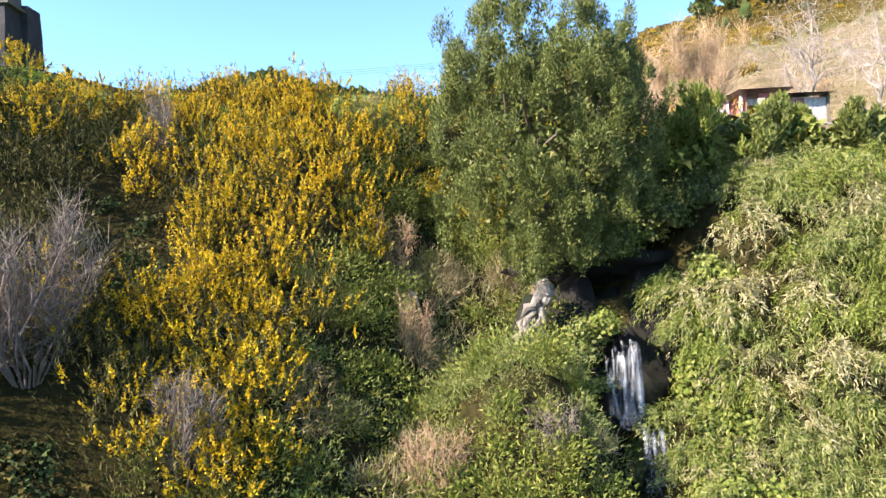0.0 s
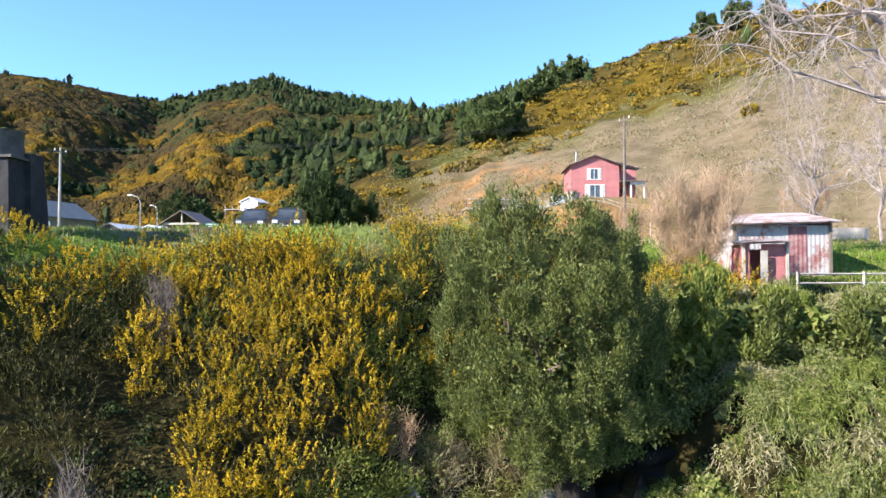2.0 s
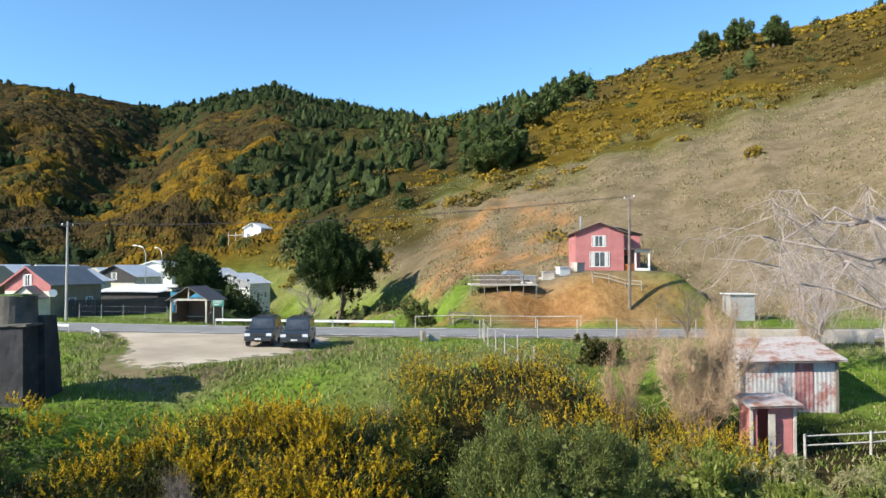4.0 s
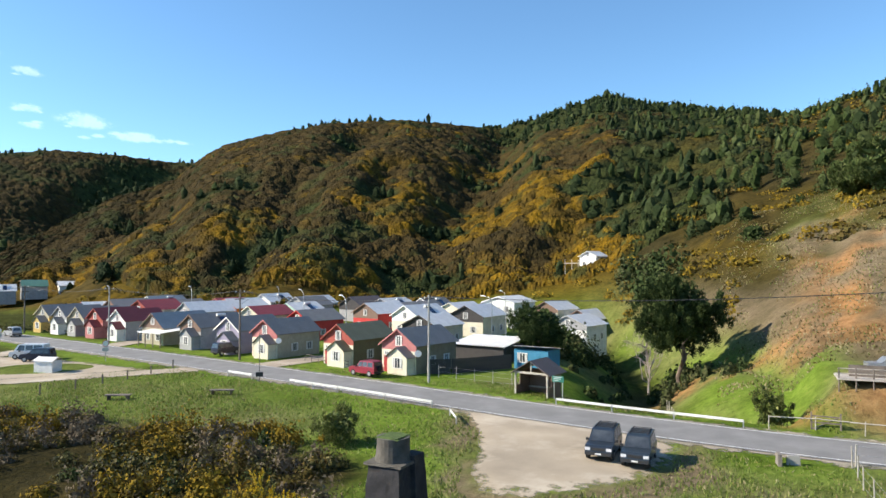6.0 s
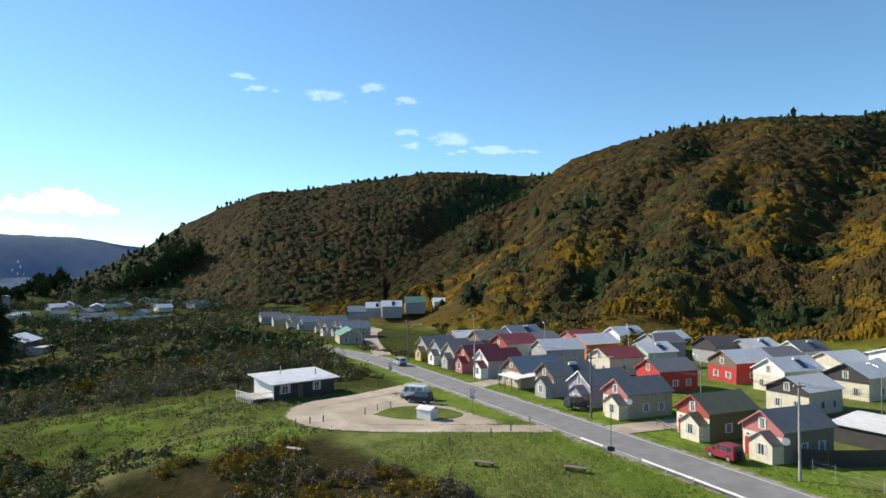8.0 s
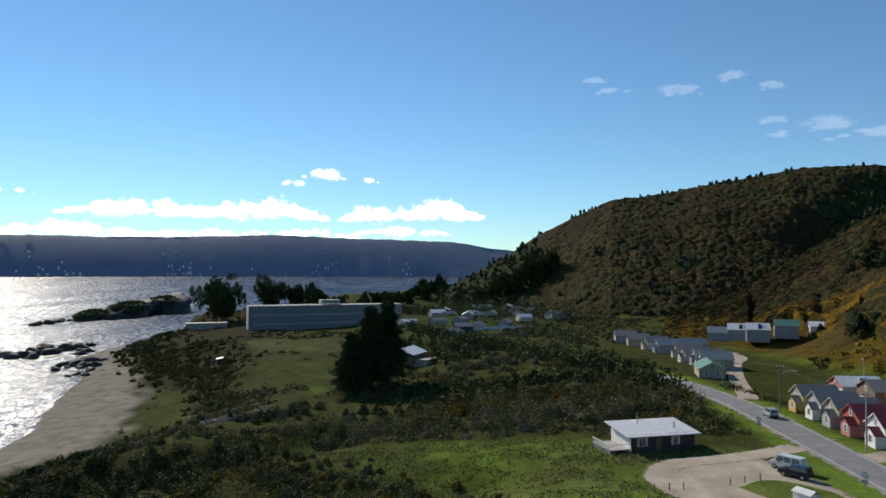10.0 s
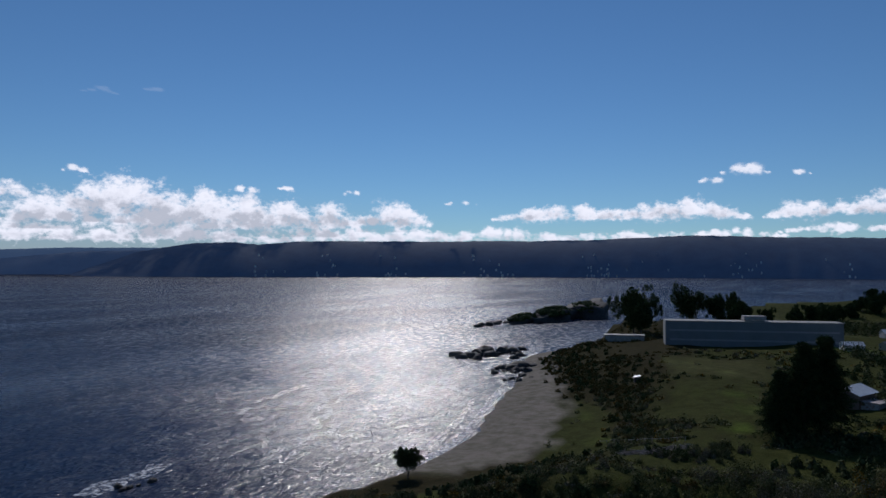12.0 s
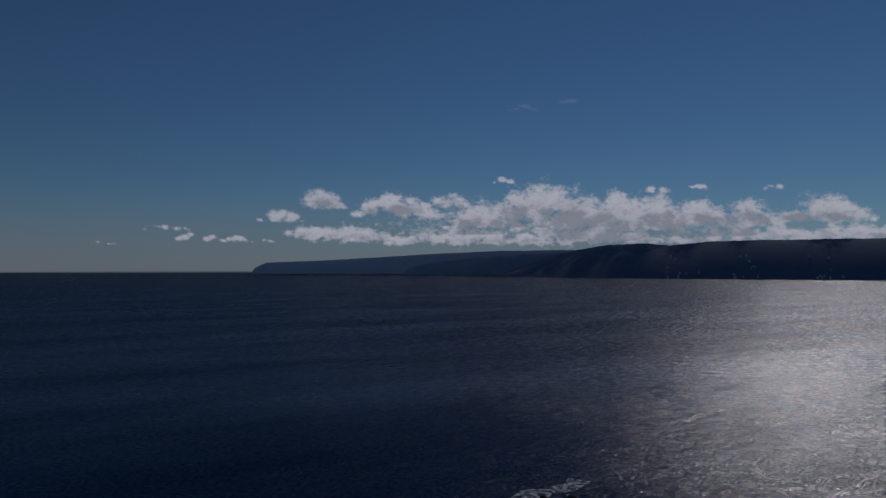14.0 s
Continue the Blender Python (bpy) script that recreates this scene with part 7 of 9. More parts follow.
order = [6, 0, 1, 2, 3, 4]
for a, b in zip(order, order[1:]):
    (ax, ay, ah), (bx, by, bh) = POLES[a], POLES[b]
    t = empty("power_cables", ax, ay, on_land(ax, ay) + ah)
    zb = on_land(bx, by) + bh - on_land(ax, ay) - ah
    for k in range(3):
        part("cable", [cable((0, -0.7 + 0.7 * k, -0.2), (bx - ax, by - ay - 0.7 + 0.7 * k, zb - 0.2), 0.9)], BLACK_PLASTIC, t)
    tagged(t, "black sagging power cables between two poles", "cable")


def street_lamp(x, y, h, turn):
    t = empty("street_lamp", x, y, on_land(x, y), turn)
    part("pole", [rod((0, 0, -0.4), (0, 0, h), 0.09, 8, 0.06)], STEEL, t)
    arm = part("arm", [rod((0, 0, h), (0.5, 0, h + 0.9), 0.05), rod((0.5, 0, h + 0.9), (1.8, 0, h + 1.2), 0.045)], STEEL, t)
    part("lamp_head", [box(1.6, 2.3, -0.14, 0.14, h + 1.14, h + 1.28)], TRIM, arm)
    return tagged(t, "tall galvanised street lamp with a curved arm", "street lamp", "street lamps")


for lx, ly, tr in [(-62, 88, 150), (-86, 108, 150), (-43, 100, 160), (-118, 110, 150), (-48, 118, 140), (-104, 122, 140), (-150, 114, 150)]:
    street_lamp(lx, ly, 7.5, tr)


def traffic_sign(x, y, h, label, round_plate=True, mast=0.0):
    t = empty("traffic_sign", x, y, on_land(x, y), 35)
    part("post", [rod((0, 0, -0.4), (0, 0, h + mast), 0.04, 6)], BLACK_PLASTIC if mast else STEEL, t)
    if round_plate:
        part("plate", [rod((0, -0.05, h - 0.2), (0, -0.08, h - 0.2), 0.38, 16)], TRIM, t, "round white plate with a red rim")
        part("rim", [rod((0, -0.045, h - 0.2), (0, -0.06, h - 0.2), 0.44, 16)], RED_DOOR, t)
    part("lower_plate", [box(-0.4, 0.4, -0.07, -0.04, h - 1.25, h - 0.75)], BLACK_PLASTIC if mast else STEEL, t)
    return tagged(t, label, "sign")


traffic_sign(-85.2, 64.2, 2.6, "round traffic sign on a post by the lay-by")
traffic_sign(-54.2, 60.2, 1.9, "thin dark post with a small bent plate", False, 3.6)
traffic_sign(-118.5, 69.5, 2.6, "traffic sign on a post at the far bend")

# ---------------------------------------------------------------- vehicles
PAINTS = {k: surface(k + "_car_paint", c, 0.08, 1.0, 12.0, 0.28, 0.2, relief=0.0, spec=0.6) for k, c in
          {"dark blue": (0.025, 0.035, 0.05), "maroon": (0.30, 0.03, 0.05), "white": (0.72, 0.73, 0.74), "black blue": (0.012, 0.02, 0.045), "silver": (0.38, 0.39, 0.41), "slate": (0.03, 0.042, 0.055)}.items()}
HEADLIGHT = surface("headlight_lens", (0.7, 0.7, 0.72), 0.1, 5, 30, 0.1, spec=0.8)
PLATE = surface("number_plate", (0.7, 0.7, 0.68), 0.1, 5, 30, 0.4)


def car(x, y, turn, paint, label, length=4.3, width=1.75, kind="suv", spare=False, rack=False, z=None, category="car"):
    """A vehicle that points along +x before its turn."""
    t = empty("car", x, y, (on_land(x, y) + 0.12) if z is None else z, turn)
    L, W = length / 2, width / 2
    hood, roof_z = (1.02, 1.78) if kind == "suv" else (1.15, 2.05)
    if kind == "suv":
        low = [(-L, 0.42), (-L + 0.04, 0.98), (-L + 0.1, 1.03), (L * 0.38, 1.06), (L - 0.25, hood), (L - 0.06, 0.9), (L, 0.62), (L - 0.03, 0.40), (L * 0.88, 0.34), (-L * 0.9, 0.34)]
        top = [(-L + 0.06, 1.03), (-L + 0.22, roof_z - 0.06), (-L + 0.4, roof_z), (L * 0.05, roof_z), (L * 0.17, roof_z - 0.05), (L * 0.44, 1.05)]
    else:
        low = [(-L, 0.45), (-L + 0.03, 1.12), (L * 0.66, 1.14), (L - 0.12, 1.0), (L, 0.7), (L - 0.03, 0.42), (L * 0.88, 0.34), (-L * 0.9, 0.34)]
        top = [(-L + 0.03, 1.12), (-L + 0.12, roof_z - 0.08), (-L + 0.3, roof_z), (L * 0.4, roof_z), (L * 0.5, roof_z - 0.06), (L * 0.72, 1.13)]
    body = part("body", [loft(low[::-1], -W, W)], PAINTS[paint], t)
    tw = W * 0.86
    v, f = loft(top[::-1], -W + 0.03, W - 0.03)
    zt = 1.04 if kind == "suv" else 1.13
    v = [(a, b * (1 - 0.14 * min(1, max(0, (c - zt) / (roof_z - zt)))), c) for a, b, c in v]
    part("cabin", [(v, f)], PAINTS[paint], t)
    # glass
    def lean_y(zz):
        return (W - 0.03) * (1 - 0.14 * (zz - zt) / (roof_z - zt))
    x0, x1 = (-L + 0.28, L * 0.3) if kind == "suv" else (-L + 0.3, L * 0.55)
    spans = [(x0, x0 + (x1 - x0) * 0.34), (x0 + (x1 - x0) * 0.38, x0 + (x1 - x0) * 0.66), (x0 + (x1 - x0) * 0.70, x1)]
    za, zb = zt + 0.08, roof_z - 0.14
    for s in (-1, 1):
        for k, (a, b) in enumerate(spans):
            b2 = b - (0.28 if k == 2 else 0)
            q = [(a, s * (lean_y(za) + 0.012), za), (b + (0.08 if k == 2 else 0), s * (lean_y(za) + 0.012), za), (b2, s * (lean_y(zb) + 0.012), zb), (a + (0.05 if k == 0 else 0), s * (lean_y(zb) + 0.012), zb)]
            part("side_window", [(q, [(0, 1, 2, 3) if s < 0 else (3, 2, 1, 0)])], GLASS, t)
    fx0, fx1 = (L * 0.44, L * 0.17) if kind == "suv" else (L * 0.72, L * 0.5)
    part("windscreen", [([(fx0 - 0.02, -W * 0.84, za - 0.02), (fx0 - 0.02, W * 0.84, za - 0.02), (fx1 + 0.06, W * 0.72, zb + 0.04), (fx1 + 0.06, -W * 0.72, zb + 0.04)], [(0, 1, 2, 3)])], GLASS, t)
    part("rear_window", [([(-L + 0.06, W * 0.75, za), (-L + 0.06, -W * 0.75, za), (-L + 0.17, -W * 0.66, zb), (-L + 0.17, W * 0.66, zb)], [(0, 1, 2, 3)])], GLASS, t)
    for s in (-1, 1):
        part("headlight", [box(L - 0.07, L + 0.012, s * W * 0.78 - 0.17, s * W * 0.78 + 0.17, 0.72, 0.9)], HEADLIGHT, t)
        part("mirror", [box(L * 0.33, L * 0.4, s * (W + 0.02) - 0.02 + (0.0 if s > 0 else -0.14), s * (W + 0.02) + 0.16 - (0.0 if s > 0 else 0.14), 1.05, 1.22)], BLACK_PLASTIC, t)
        for wx in (-L * 0.62, L * 0.64):
            tyre = part("wheel", [rod((wx, s * (W - 0.2), 0.35), (wx, s * (W + 0.015), 0.35), 0.36, 18)], RUBBER, t, "black tyre")
            part("rim", [rod((wx, s * (W - 0.02), 0.35), (wx, s * (W + 0.03), 0.35), 0.22, 12)], STEEL, tyre)
    part("bumper", [box(L - 0.02, L + 0.08, -W * 0.96, W * 0.96, 0.42, 0.62)], BLACK_PLASTIC, t)
    part("grille", [box(L - 0.03, L + 0.02, -W * 0.5, W * 0.5, 0.7, 0.9)], BLACK_PLASTIC, t)
    part("number_plate", [box(L + 0.08, L + 0.095, -0.2, 0.2, 0.48, 0.58)], PLATE, t)
    part("rear_bumper", [box(-L - 0.06, -L + 0.02, -W * 0.96, W * 0.96, 0.42, 0.62)], BLACK_PLASTIC, t)
    if spare:
        part("spare_wheel", [rod((-L - 0.2, 0, 0.95), (-L, 0, 0.95), 0.34, 16)], RUBBER, t)
    if rack:
        for s in (-1, 1):
            part("roof_rail", [box(-L + 0.4, L * 0.05, s * W * 0.66 - 0.02, s * W * 0.66 + 0.02, roof_z + 0.02, roof_z + 0.07)], BLACK_PLASTIC, t)
        part("roof_rack", [box(-L + 0.5 + 0.4 * k, -L + 0.54 + 0.4 * k, -W * 0.66, W * 0.66, roof_z + 0.06, roof_z + 0.1) for k in range(5)], BLACK_PLASTIC, t)
    return tagged(t, label, category)

# ---------------------------------------------------------------- gravel lots and drives


def patch(name, ring, lift, mat, label, step=0.8, category="lot"):
    """A surface that follows the land inside a rounded outline, its rim ragged."""
    ring = rounded(ring + ring[:1], 2)
    c = ring.mean(0)
    ring = resample([tuple(p) for p in ring], step)
    ring = c + (ring - c) * (1 + 0.10 * fbm(ring[:, 0] / 2.2, ring[:, 1] / 2.2, 3, 160))[:, None]
    k = 14
    t = np.linspace(0, 1, k)
    xy = c[None, None] + (ring - c)[:, None] * t[None, :, None]
    z = land_height(xy[..., 0], xy[..., 1]) + lift * (1 - t[None, :] ** 6) - 0.05 * t[None, :] ** 6
    v = np.concatenate([xy, z[..., None]], -1)
    ob = mesh_object(name, v.reshape(-1, 3), grid_faces(len(ring), k), [mat], smooth_faces=True)
    rim = ob.data.attributes.new("rim", "FLOAT", "POINT")
    rim.data.foreach_set("value", np.tile(np.clip(t * 1.6 - 0.6, 0, 1), len(ring)).astype(np.float32))
    return tagged(ob, label, category, kind="structure")


patch("gravel_lot", [(-29, 58.5), (-15, 57), (-7.6, 54), (-7.0, 49), (-8.2, 43.5), (-10.5, 39), (-15.5, 34.8), (-18.5, 38), (-20.5, 44), (-23, 50)], 0.09, WORN_GRAVEL, "pale worn gravel parking bay beside the road")
loop = rounded([(-68, 64), (-74, 55), (-80, 47), (-87, 41), (-96, 40), (-102, 46), (-103, 55), (-105, 63), (-108, 70)], 3)
tagged(ribbon("gravel_track", resample([tuple(p) for p in loop], 1.5), -2.6, 2.6, 0.08, WORN_GRAVEL, 5), "pale gravel track looping off the road", "track", kind="structure")
patch("gravel_patch", [(-106, 61), (-105, 48), (-101, 39.5), (-93, 37.5), (-83, 43), (-76.5, 50), (-71, 60), (-73.5, 62.6), (-84, 62.4), (-97, 63.4)], 0.10, WORN_GRAVEL, "worn gravel yard between road and cabin")
green = patch("grass_patch", [(-90, 48.5), (-93, 53), (-92.8, 56.6), (-89, 59.5), (-86, 61), (-81, 61), (-78.5, 58.5), (-80, 53), (-85, 49.5)], 0.2, GROUND, "patch of rough grass left in the gravel yard", 0.5, "grass")
for layer in ("cover", "heath"):
    a = green.data.attributes.new(layer, "FLOAT_COLOR", "POINT")
    a.data.foreach_set("color", np.tile(np.array([0.25, 0.15, 0.0, 0.0] if layer == "cover" else [0.0, 0.0, 0.0, 1.0], np.float32), len(green.data.vertices)))
drive = rounded([(-63, 68), (-62, 74), (-60, 82), (-60, 90)], 2)
tagged(ribbon("side_street", resample([tuple(p) for p in drive], 1.5), -2.4, 2.4, 0.08, GRAVEL, 5), "grey side street between the houses", "street", kind="structure")
drive = rounded([(-99, 72), (-101, 79), (-104, 90)], 2)
tagged(ribbon("side_street", resample([tuple(p) for p in drive], 1.5), -2.2, 2.2, 0.08, GRAVEL, 5), "pale side street beside the shop", "street", kind="structure")
far_drive = rounded([(-150, 86), (-180, 100), (-215, 118), (-236, 134), (-260, 142)], 3)
tagged(ribbon("side_street", resample([tuple(p) for p in far_drive], 2.5), -2.2, 2.2, 0.1, GRAVEL, 5), "pale lane climbing to the far houses", "street", kind="structure")

car(-12.3, 47.6, -86, "dark blue", "dark blue off-road car with a roof rack parked on gravel", 4.35, 1.78, rack=True)
car(-9.8, 46.9, -86, "slate", "dark grey off-road car parked on gravel", 4.3, 1.78, rack=True)
car(-46.2, 69.6, 171, "maroon", "maroon off-road car with a spare wheel on its back", 4.0, 1.74, spare=True)
car(-96.2, 60.6, -150, "white", "white van with dark windows parked on gravel", 4.8, 1.9, "van", category="van")
car(-92.6, 59.4, -150, "black blue", "dark blue car beside the white van", 4.2, 1.7)
car(-131.0, 79.3, 168, "silver", "silver-grey car parked before the houses", 4.2, 1.7)
car(-75.2, 76.5, 80, "black blue", "blue car parked beside a purple-grey house", 4.0, 1.65)

# ---------------------------------------------------------------- ruined masonry chimney
SOOT_STONE = surface("dark_render", (0.028, 0.027, 0.03), 0.45, 0.9, 9.0, 0.9, relief=0.8, stain=(0.06, 0.056, 0.052))
PALE_STONE = surface("lichen_stone", (0.10, 0.09, 0.075), 0.4, 1.5, 9.0, 0.9, relief=0.8, stain=(0.09, 0.085, 0.07))
MOSS = surface("moss", (0.07, 0.11, 0.025), 0.4, 2, 20, 0.95, relief=0.8)


def rough_block(cx, cy, z0, z1, a0, b0, a1, b1, seed, nz=12, n=10, amp=0.05):
    """A tapered block with worn, uneven faces."""
    ring = []
    for k in range(4 * n):
        s, t = divmod(k, n)
        u = -1 + 2 * t / n
        ring.append([(u, -1), (1, u), (-u, 1), (-1, -u)][s])
    ring = np.array(ring)
    v = []
    for i in range(nz):
        w = i / (nz - 1)
        a, b = a0 + (a1 - a0) * w, b0 + (b1 - b0) * w
        p = ring * [a, b]
        wob = 1 + amp * 2 * fbm(ring[:, 0] * 2.5 + seed, ring[:, 1] * 2.5 + w * 6, 3, seed)
        v += [(cx + x * q, cy + y * q, z0 + (z1 - z0) * w) for (x, y), q in zip(p, wob)]
    m = 4 * n
    f = [(i * m + j, i * m + (j + 1) % m, (i + 1) * m + (j + 1) % m, (i + 1) * m + j) for i in range(nz - 1) for j in range(m)]
    f += [tuple(reversed(range(m))), tuple(range((nz - 1) * m, nz * m))]
    return v, f


ch = empty("chimney_ruin", -19.25, 31.3, 18.98, 0)
part("plinth", [rough_block(-0.3, -0.35, -2.6, 0.05, 1.6, 1.5, 1.5, 1.4, 3)], PALE_STONE, ch, "mossy stone plinth")
part("shaft", [rough_block(0, 0, 0.0, 3.85, 1.1, 1.15, 0.92, 1.0, 5)], SOOT_STONE, ch, "tapered black rendered shaft")
part("buttress", [rough_block(0.75, 0.75, 0.0, 4.2, 0.65, 0.75, 0.4, 0.5, 8)], SOOT_STONE, ch, "dark leaning side buttress")
part("ledge", [rough_block(0, 0, 3.83, 3.95, 1.12, 1.12, 1.1, 1.1, 9, 3)], PALE_STONE, ch, "thin stone ledge")
v, f = tube([(0, 0, 3.95), (0, 0, 4.3), (0, 0, 4.75), (0, 0, 5.15)], [0.95, 0.9, 0.86, 0.88], 24)
v = v * (1 + 0.05 * fbm(v[:, 0] * 2, v[:, 2] * 2 + v[:, 1], 3, 12))[:, None] * [1, 1, 0] + v * [0, 0, 1]
part("drum", [([tuple(p) for p in v], [tuple(int(i) for i in q) for q in f] + [tuple(range(72, 96))])], PALE_STONE, ch, "round lichen-covered stone drum")
part("moss", [rough_block(0, 0, 5.13, 5.21, 0.7, 0.7, 0.6, 0.6, 14, 3, 6, 0.2)], MOSS, ch, "moss growing on top")
part("moss", [rough_block(-0.6, -1.4, 0.0, 0.2, 0.8, 0.4, 0.6, 0.3, 15, 4, 6, 0.3)], MOSS, ch, "moss on the plinth")
tagged(ch, "ruined black stone chimney on a mossy plinth", "ruin")

# ---------------------------------------------------------------- rusty shack, fences and the paddock
IRON_SIDING = sheet_metal("rusty_iron_siding", (0.50, 0.48, 0.47), 0.7, 0.25, rust=(0.30, 0.13, 0.11), along="X")
MAROON_IRON = sheet_metal("maroon_iron", (0.26, 0.10, 0.10), 0.7, 0.1, rust=(0.36, 0.24, 0.22), along="X")
sk = empty("shack", 18.3, 37.4, 18.3, -3)
part("wall", [box(-2.5, 2.6, 0.0, 0.06, -1.0, 2.1), box(-2.5, -2.44, 0, 3.6, -1.0, 2.4), box(2.54, 2.6, 0, 3.6, -1.0, 2.4), box(-2.5, 2.6, 3.54, 3.6, -1.0, 2.8)], IRON_SIDING, sk, "rusty corrugated iron")
part("red_sheet", [box(0.35, 1.3, -0.03, 0.0, -0.4, 2.05)], MAROON_IRON, sk, "faded red iron sheet")
part("roof", [([(-2.9, -0.5, 2.15), (2.9, -0.5, 2.3), (2.9, 4.0, 3.1), (-2.9, 4.0, 2.95)], [(0, 1, 2, 3)]), ([(-2.9, -0.5, 2.07), (2.9, -0.5, 2.22), (2.9, 4.0, 3.02), (-2.9, 4.0, 2.87)], [(3, 2, 1, 0)])], ROOFS["rust"], sk, "rust-streaked sheet roof")
for px in (-2.45, 2.5):
    part("post", [box(px - 0.07, px + 0.07, -0.1, 0.05, -1.2, 2.2)], WOOD_POST, sk)
tagged(sk, "leaning shack of rusty corrugated iron sheets", "shack")
pv = empty("privy", 14.8, 31.6, 17.0, -3)
part("wall", [box(-0.95, -0.72, 0, 0.06, -0.5, 2.25), box(-0.2, 0.85, 0, 0.06, -0.5, 2.2), box(-0.95, -0.9, 0, 1.6, -0.5, 2.2), box(0.8, 0.85, 0, 1.6, -0.5, 2.2), box(-0.95, 0.85, 1.55, 1.6, -0.5, 2.0)], WALLS["pink"], pv, "faded red ribbed sheet")
part("door", [box(-0.35, -0.05, -0.3, -0.26, -0.3, 1.9)], PALE_WOOD, pv, "pale door standing ajar")
part("roof", [([(-1.25, -0.5, 2.25), (1.15, -0.5, 2.35), (1.15, 1.9, 2.5), (-1.25, 1.9, 2.4)], [(0, 1, 2, 3)]), ([(-1.25, -0.5, 2.17), (1.15, -0.5, 2.27), (1.15, 1.9, 2.42), (-1.25, 1.9, 2.32)], [(3, 2, 1, 0)])], ROOFS["rust"], pv)
for px in (-1.0, 0.9):
    part("post", [box(px - 0.06, px + 0.06, -0.1, 0.02, -0.8, 2.3)], PALE_WOOD, pv)
tagged(pv, "small red iron privy with an open door", "privy")
post_fence("fence", [(16.2, 31.6), (19.5, 32.2), (25, 33.4)], 1.1, 2.0, PALE_WOOD, "weathered post and rail fence beside the shack", 2, 0.07, False)
post_fence("fence", [(2.8, 52.2), (7, 52.6), (13, 53.0), (22, 53)], 1.5, 2.6, PALE_WOOD, "old post and wire fence along the road", 3, 0.06)
post_fence("fence", [(2.6, 51.8), (2.9, 47), (3.6, 42), (4.6, 36)], 1.4, 2.2, PALE_WOOD, "leaning post and wire fence down the paddock", 3, 0.05)
post_fence("fence", [(-10.5, 70.5), (-12.5, 80), (-15.5, 92)], 1.5, 2.0, PALE_WOOD, "leaning post and wire fence along the gully", 3, 0.06)
post_fence("fence", [(-2.6, 61.5), (4, 61.6), (12, 62.0)], 1.1, 3.2, PALE_WOOD, "pole fence at the foot of the earth bank", 1, 0.05, False)
gate = empty("gate", 0.4, 61.7, on_land(0.4, 61.7), 0)
part("gate_frame", [box(0, 2, -0.04, 0.04, 0.15, 0.25), box(0, 2, -0.04, 0.04, 0.65, 0.75), box(0, 2, -0.04, 0.04, 1.15, 1.25), box(-0.06, 0.06, -0.06, 0.06, -0.3, 1.5), box(1.94, 2.06, -0.06, 0.06, -0.3, 1.5)], WOOD_POST, gate)
part("brace", [rod((0.05, 0, 0.2), (1.95, 0, 1.2), 0.05)], WOOD_POST, gate)
tagged(gate, "dark wooden field gate at the roadside", "gate")
dk = empty("deck", 5.6, 66.4, 23.75, 3)
part("platform", [box(-3.2, 3.2, 0, 3.2, -0.05, 0.1)], PALE_WOOD, dk)
for i in range(6):
    part("post", [rod((-3.1 + 1.24 * i, 0.06, -2.2), (-3.1 + 1.24 * i, 0.06, 0.95), 0.06, 6)], WOOD_POST, dk)
part("rail", [rod((-3.2, 0.06, 0.9), (3.2, 0.06, 0.9), 0.045, 5)], PALE_WOOD, dk)
part("rail", [rod((-3.2, 0.06, 0.5), (3.2, 0.06, 0.5), 0.04, 5)], PALE_WOOD, dk)
part("bench", [box(-2.2, 1.8, 1.4, 2.0, 0.1, 0.55), box(-2.2, 1.8, 1.95, 2.05, 0.1, 1.0)], WOOD_POST, dk, "dark plank bench")
tagged(dk, "pale wooden deck on posts over the earth bank", "deck")
for i in range(9):
    pr = np.random.default_rng(700 + i)
    lx, ly = 8.5 + pr.uniform(-3, 2.5), 70.0 + pr.uniform(-1.5, 2.0)
    lg = empty("plank", lx, ly, on_land(lx, ly) + 0.1, float(pr.uniform(0, 180)))
    part("timber", [box(-1.1, 1.1, -0.1, 0.1, -0.05, 0.06 + 0.1 * (i % 3))], PALE_WOOD if i % 2 else WOOD_POST, lg)
    tagged(lg, "loose weathered timber lying on the terrace", "plank", "timbers on the terrace")
post_fence("fence", [(14.0, 66.2), (18.5, 66.0)], 0.9, 1.5, PALE_WOOD, "low pale fence before the red house", 2, 0.035, False)
tank = empty("pickup_shell", 7.0, 72.5, on_land(7.0, 72.5), 10)
part("body", [loft([(-2.2, 0.4), (-2.2, 1.0), (-1.2, 1.05), (-0.7, 1.5), (0.6, 1.5), (1.0, 1.05), (2.2, 0.95), (2.2, 0.4)][::-1], -0.8, 0.8)], STEEL, tank)
for wx in (-1.3, 1.3):
    part("wheel", [rod((wx, -0.85, 0.35), (wx, 0.85, 0.35), 0.34, 14)], RUBBER, tank)
tagged(tank, "old grey vehicle body standing on the terrace", "vehicle")
hut = empty("shed", 29.5, 69.5, on_land(29.5, 69.5), 0)
part("wall", [box(-1.2, 1.2, 0, 2, -0.5, 2.6)], WALLS["grey"], hut)
part("roof", [box(-1.4, 1.4, -0.2, 2.2, 2.6, 2.7)], ROOFS["zinc"], hut)
tagged(hut, "narrow grey shed beside the red house", "shed")
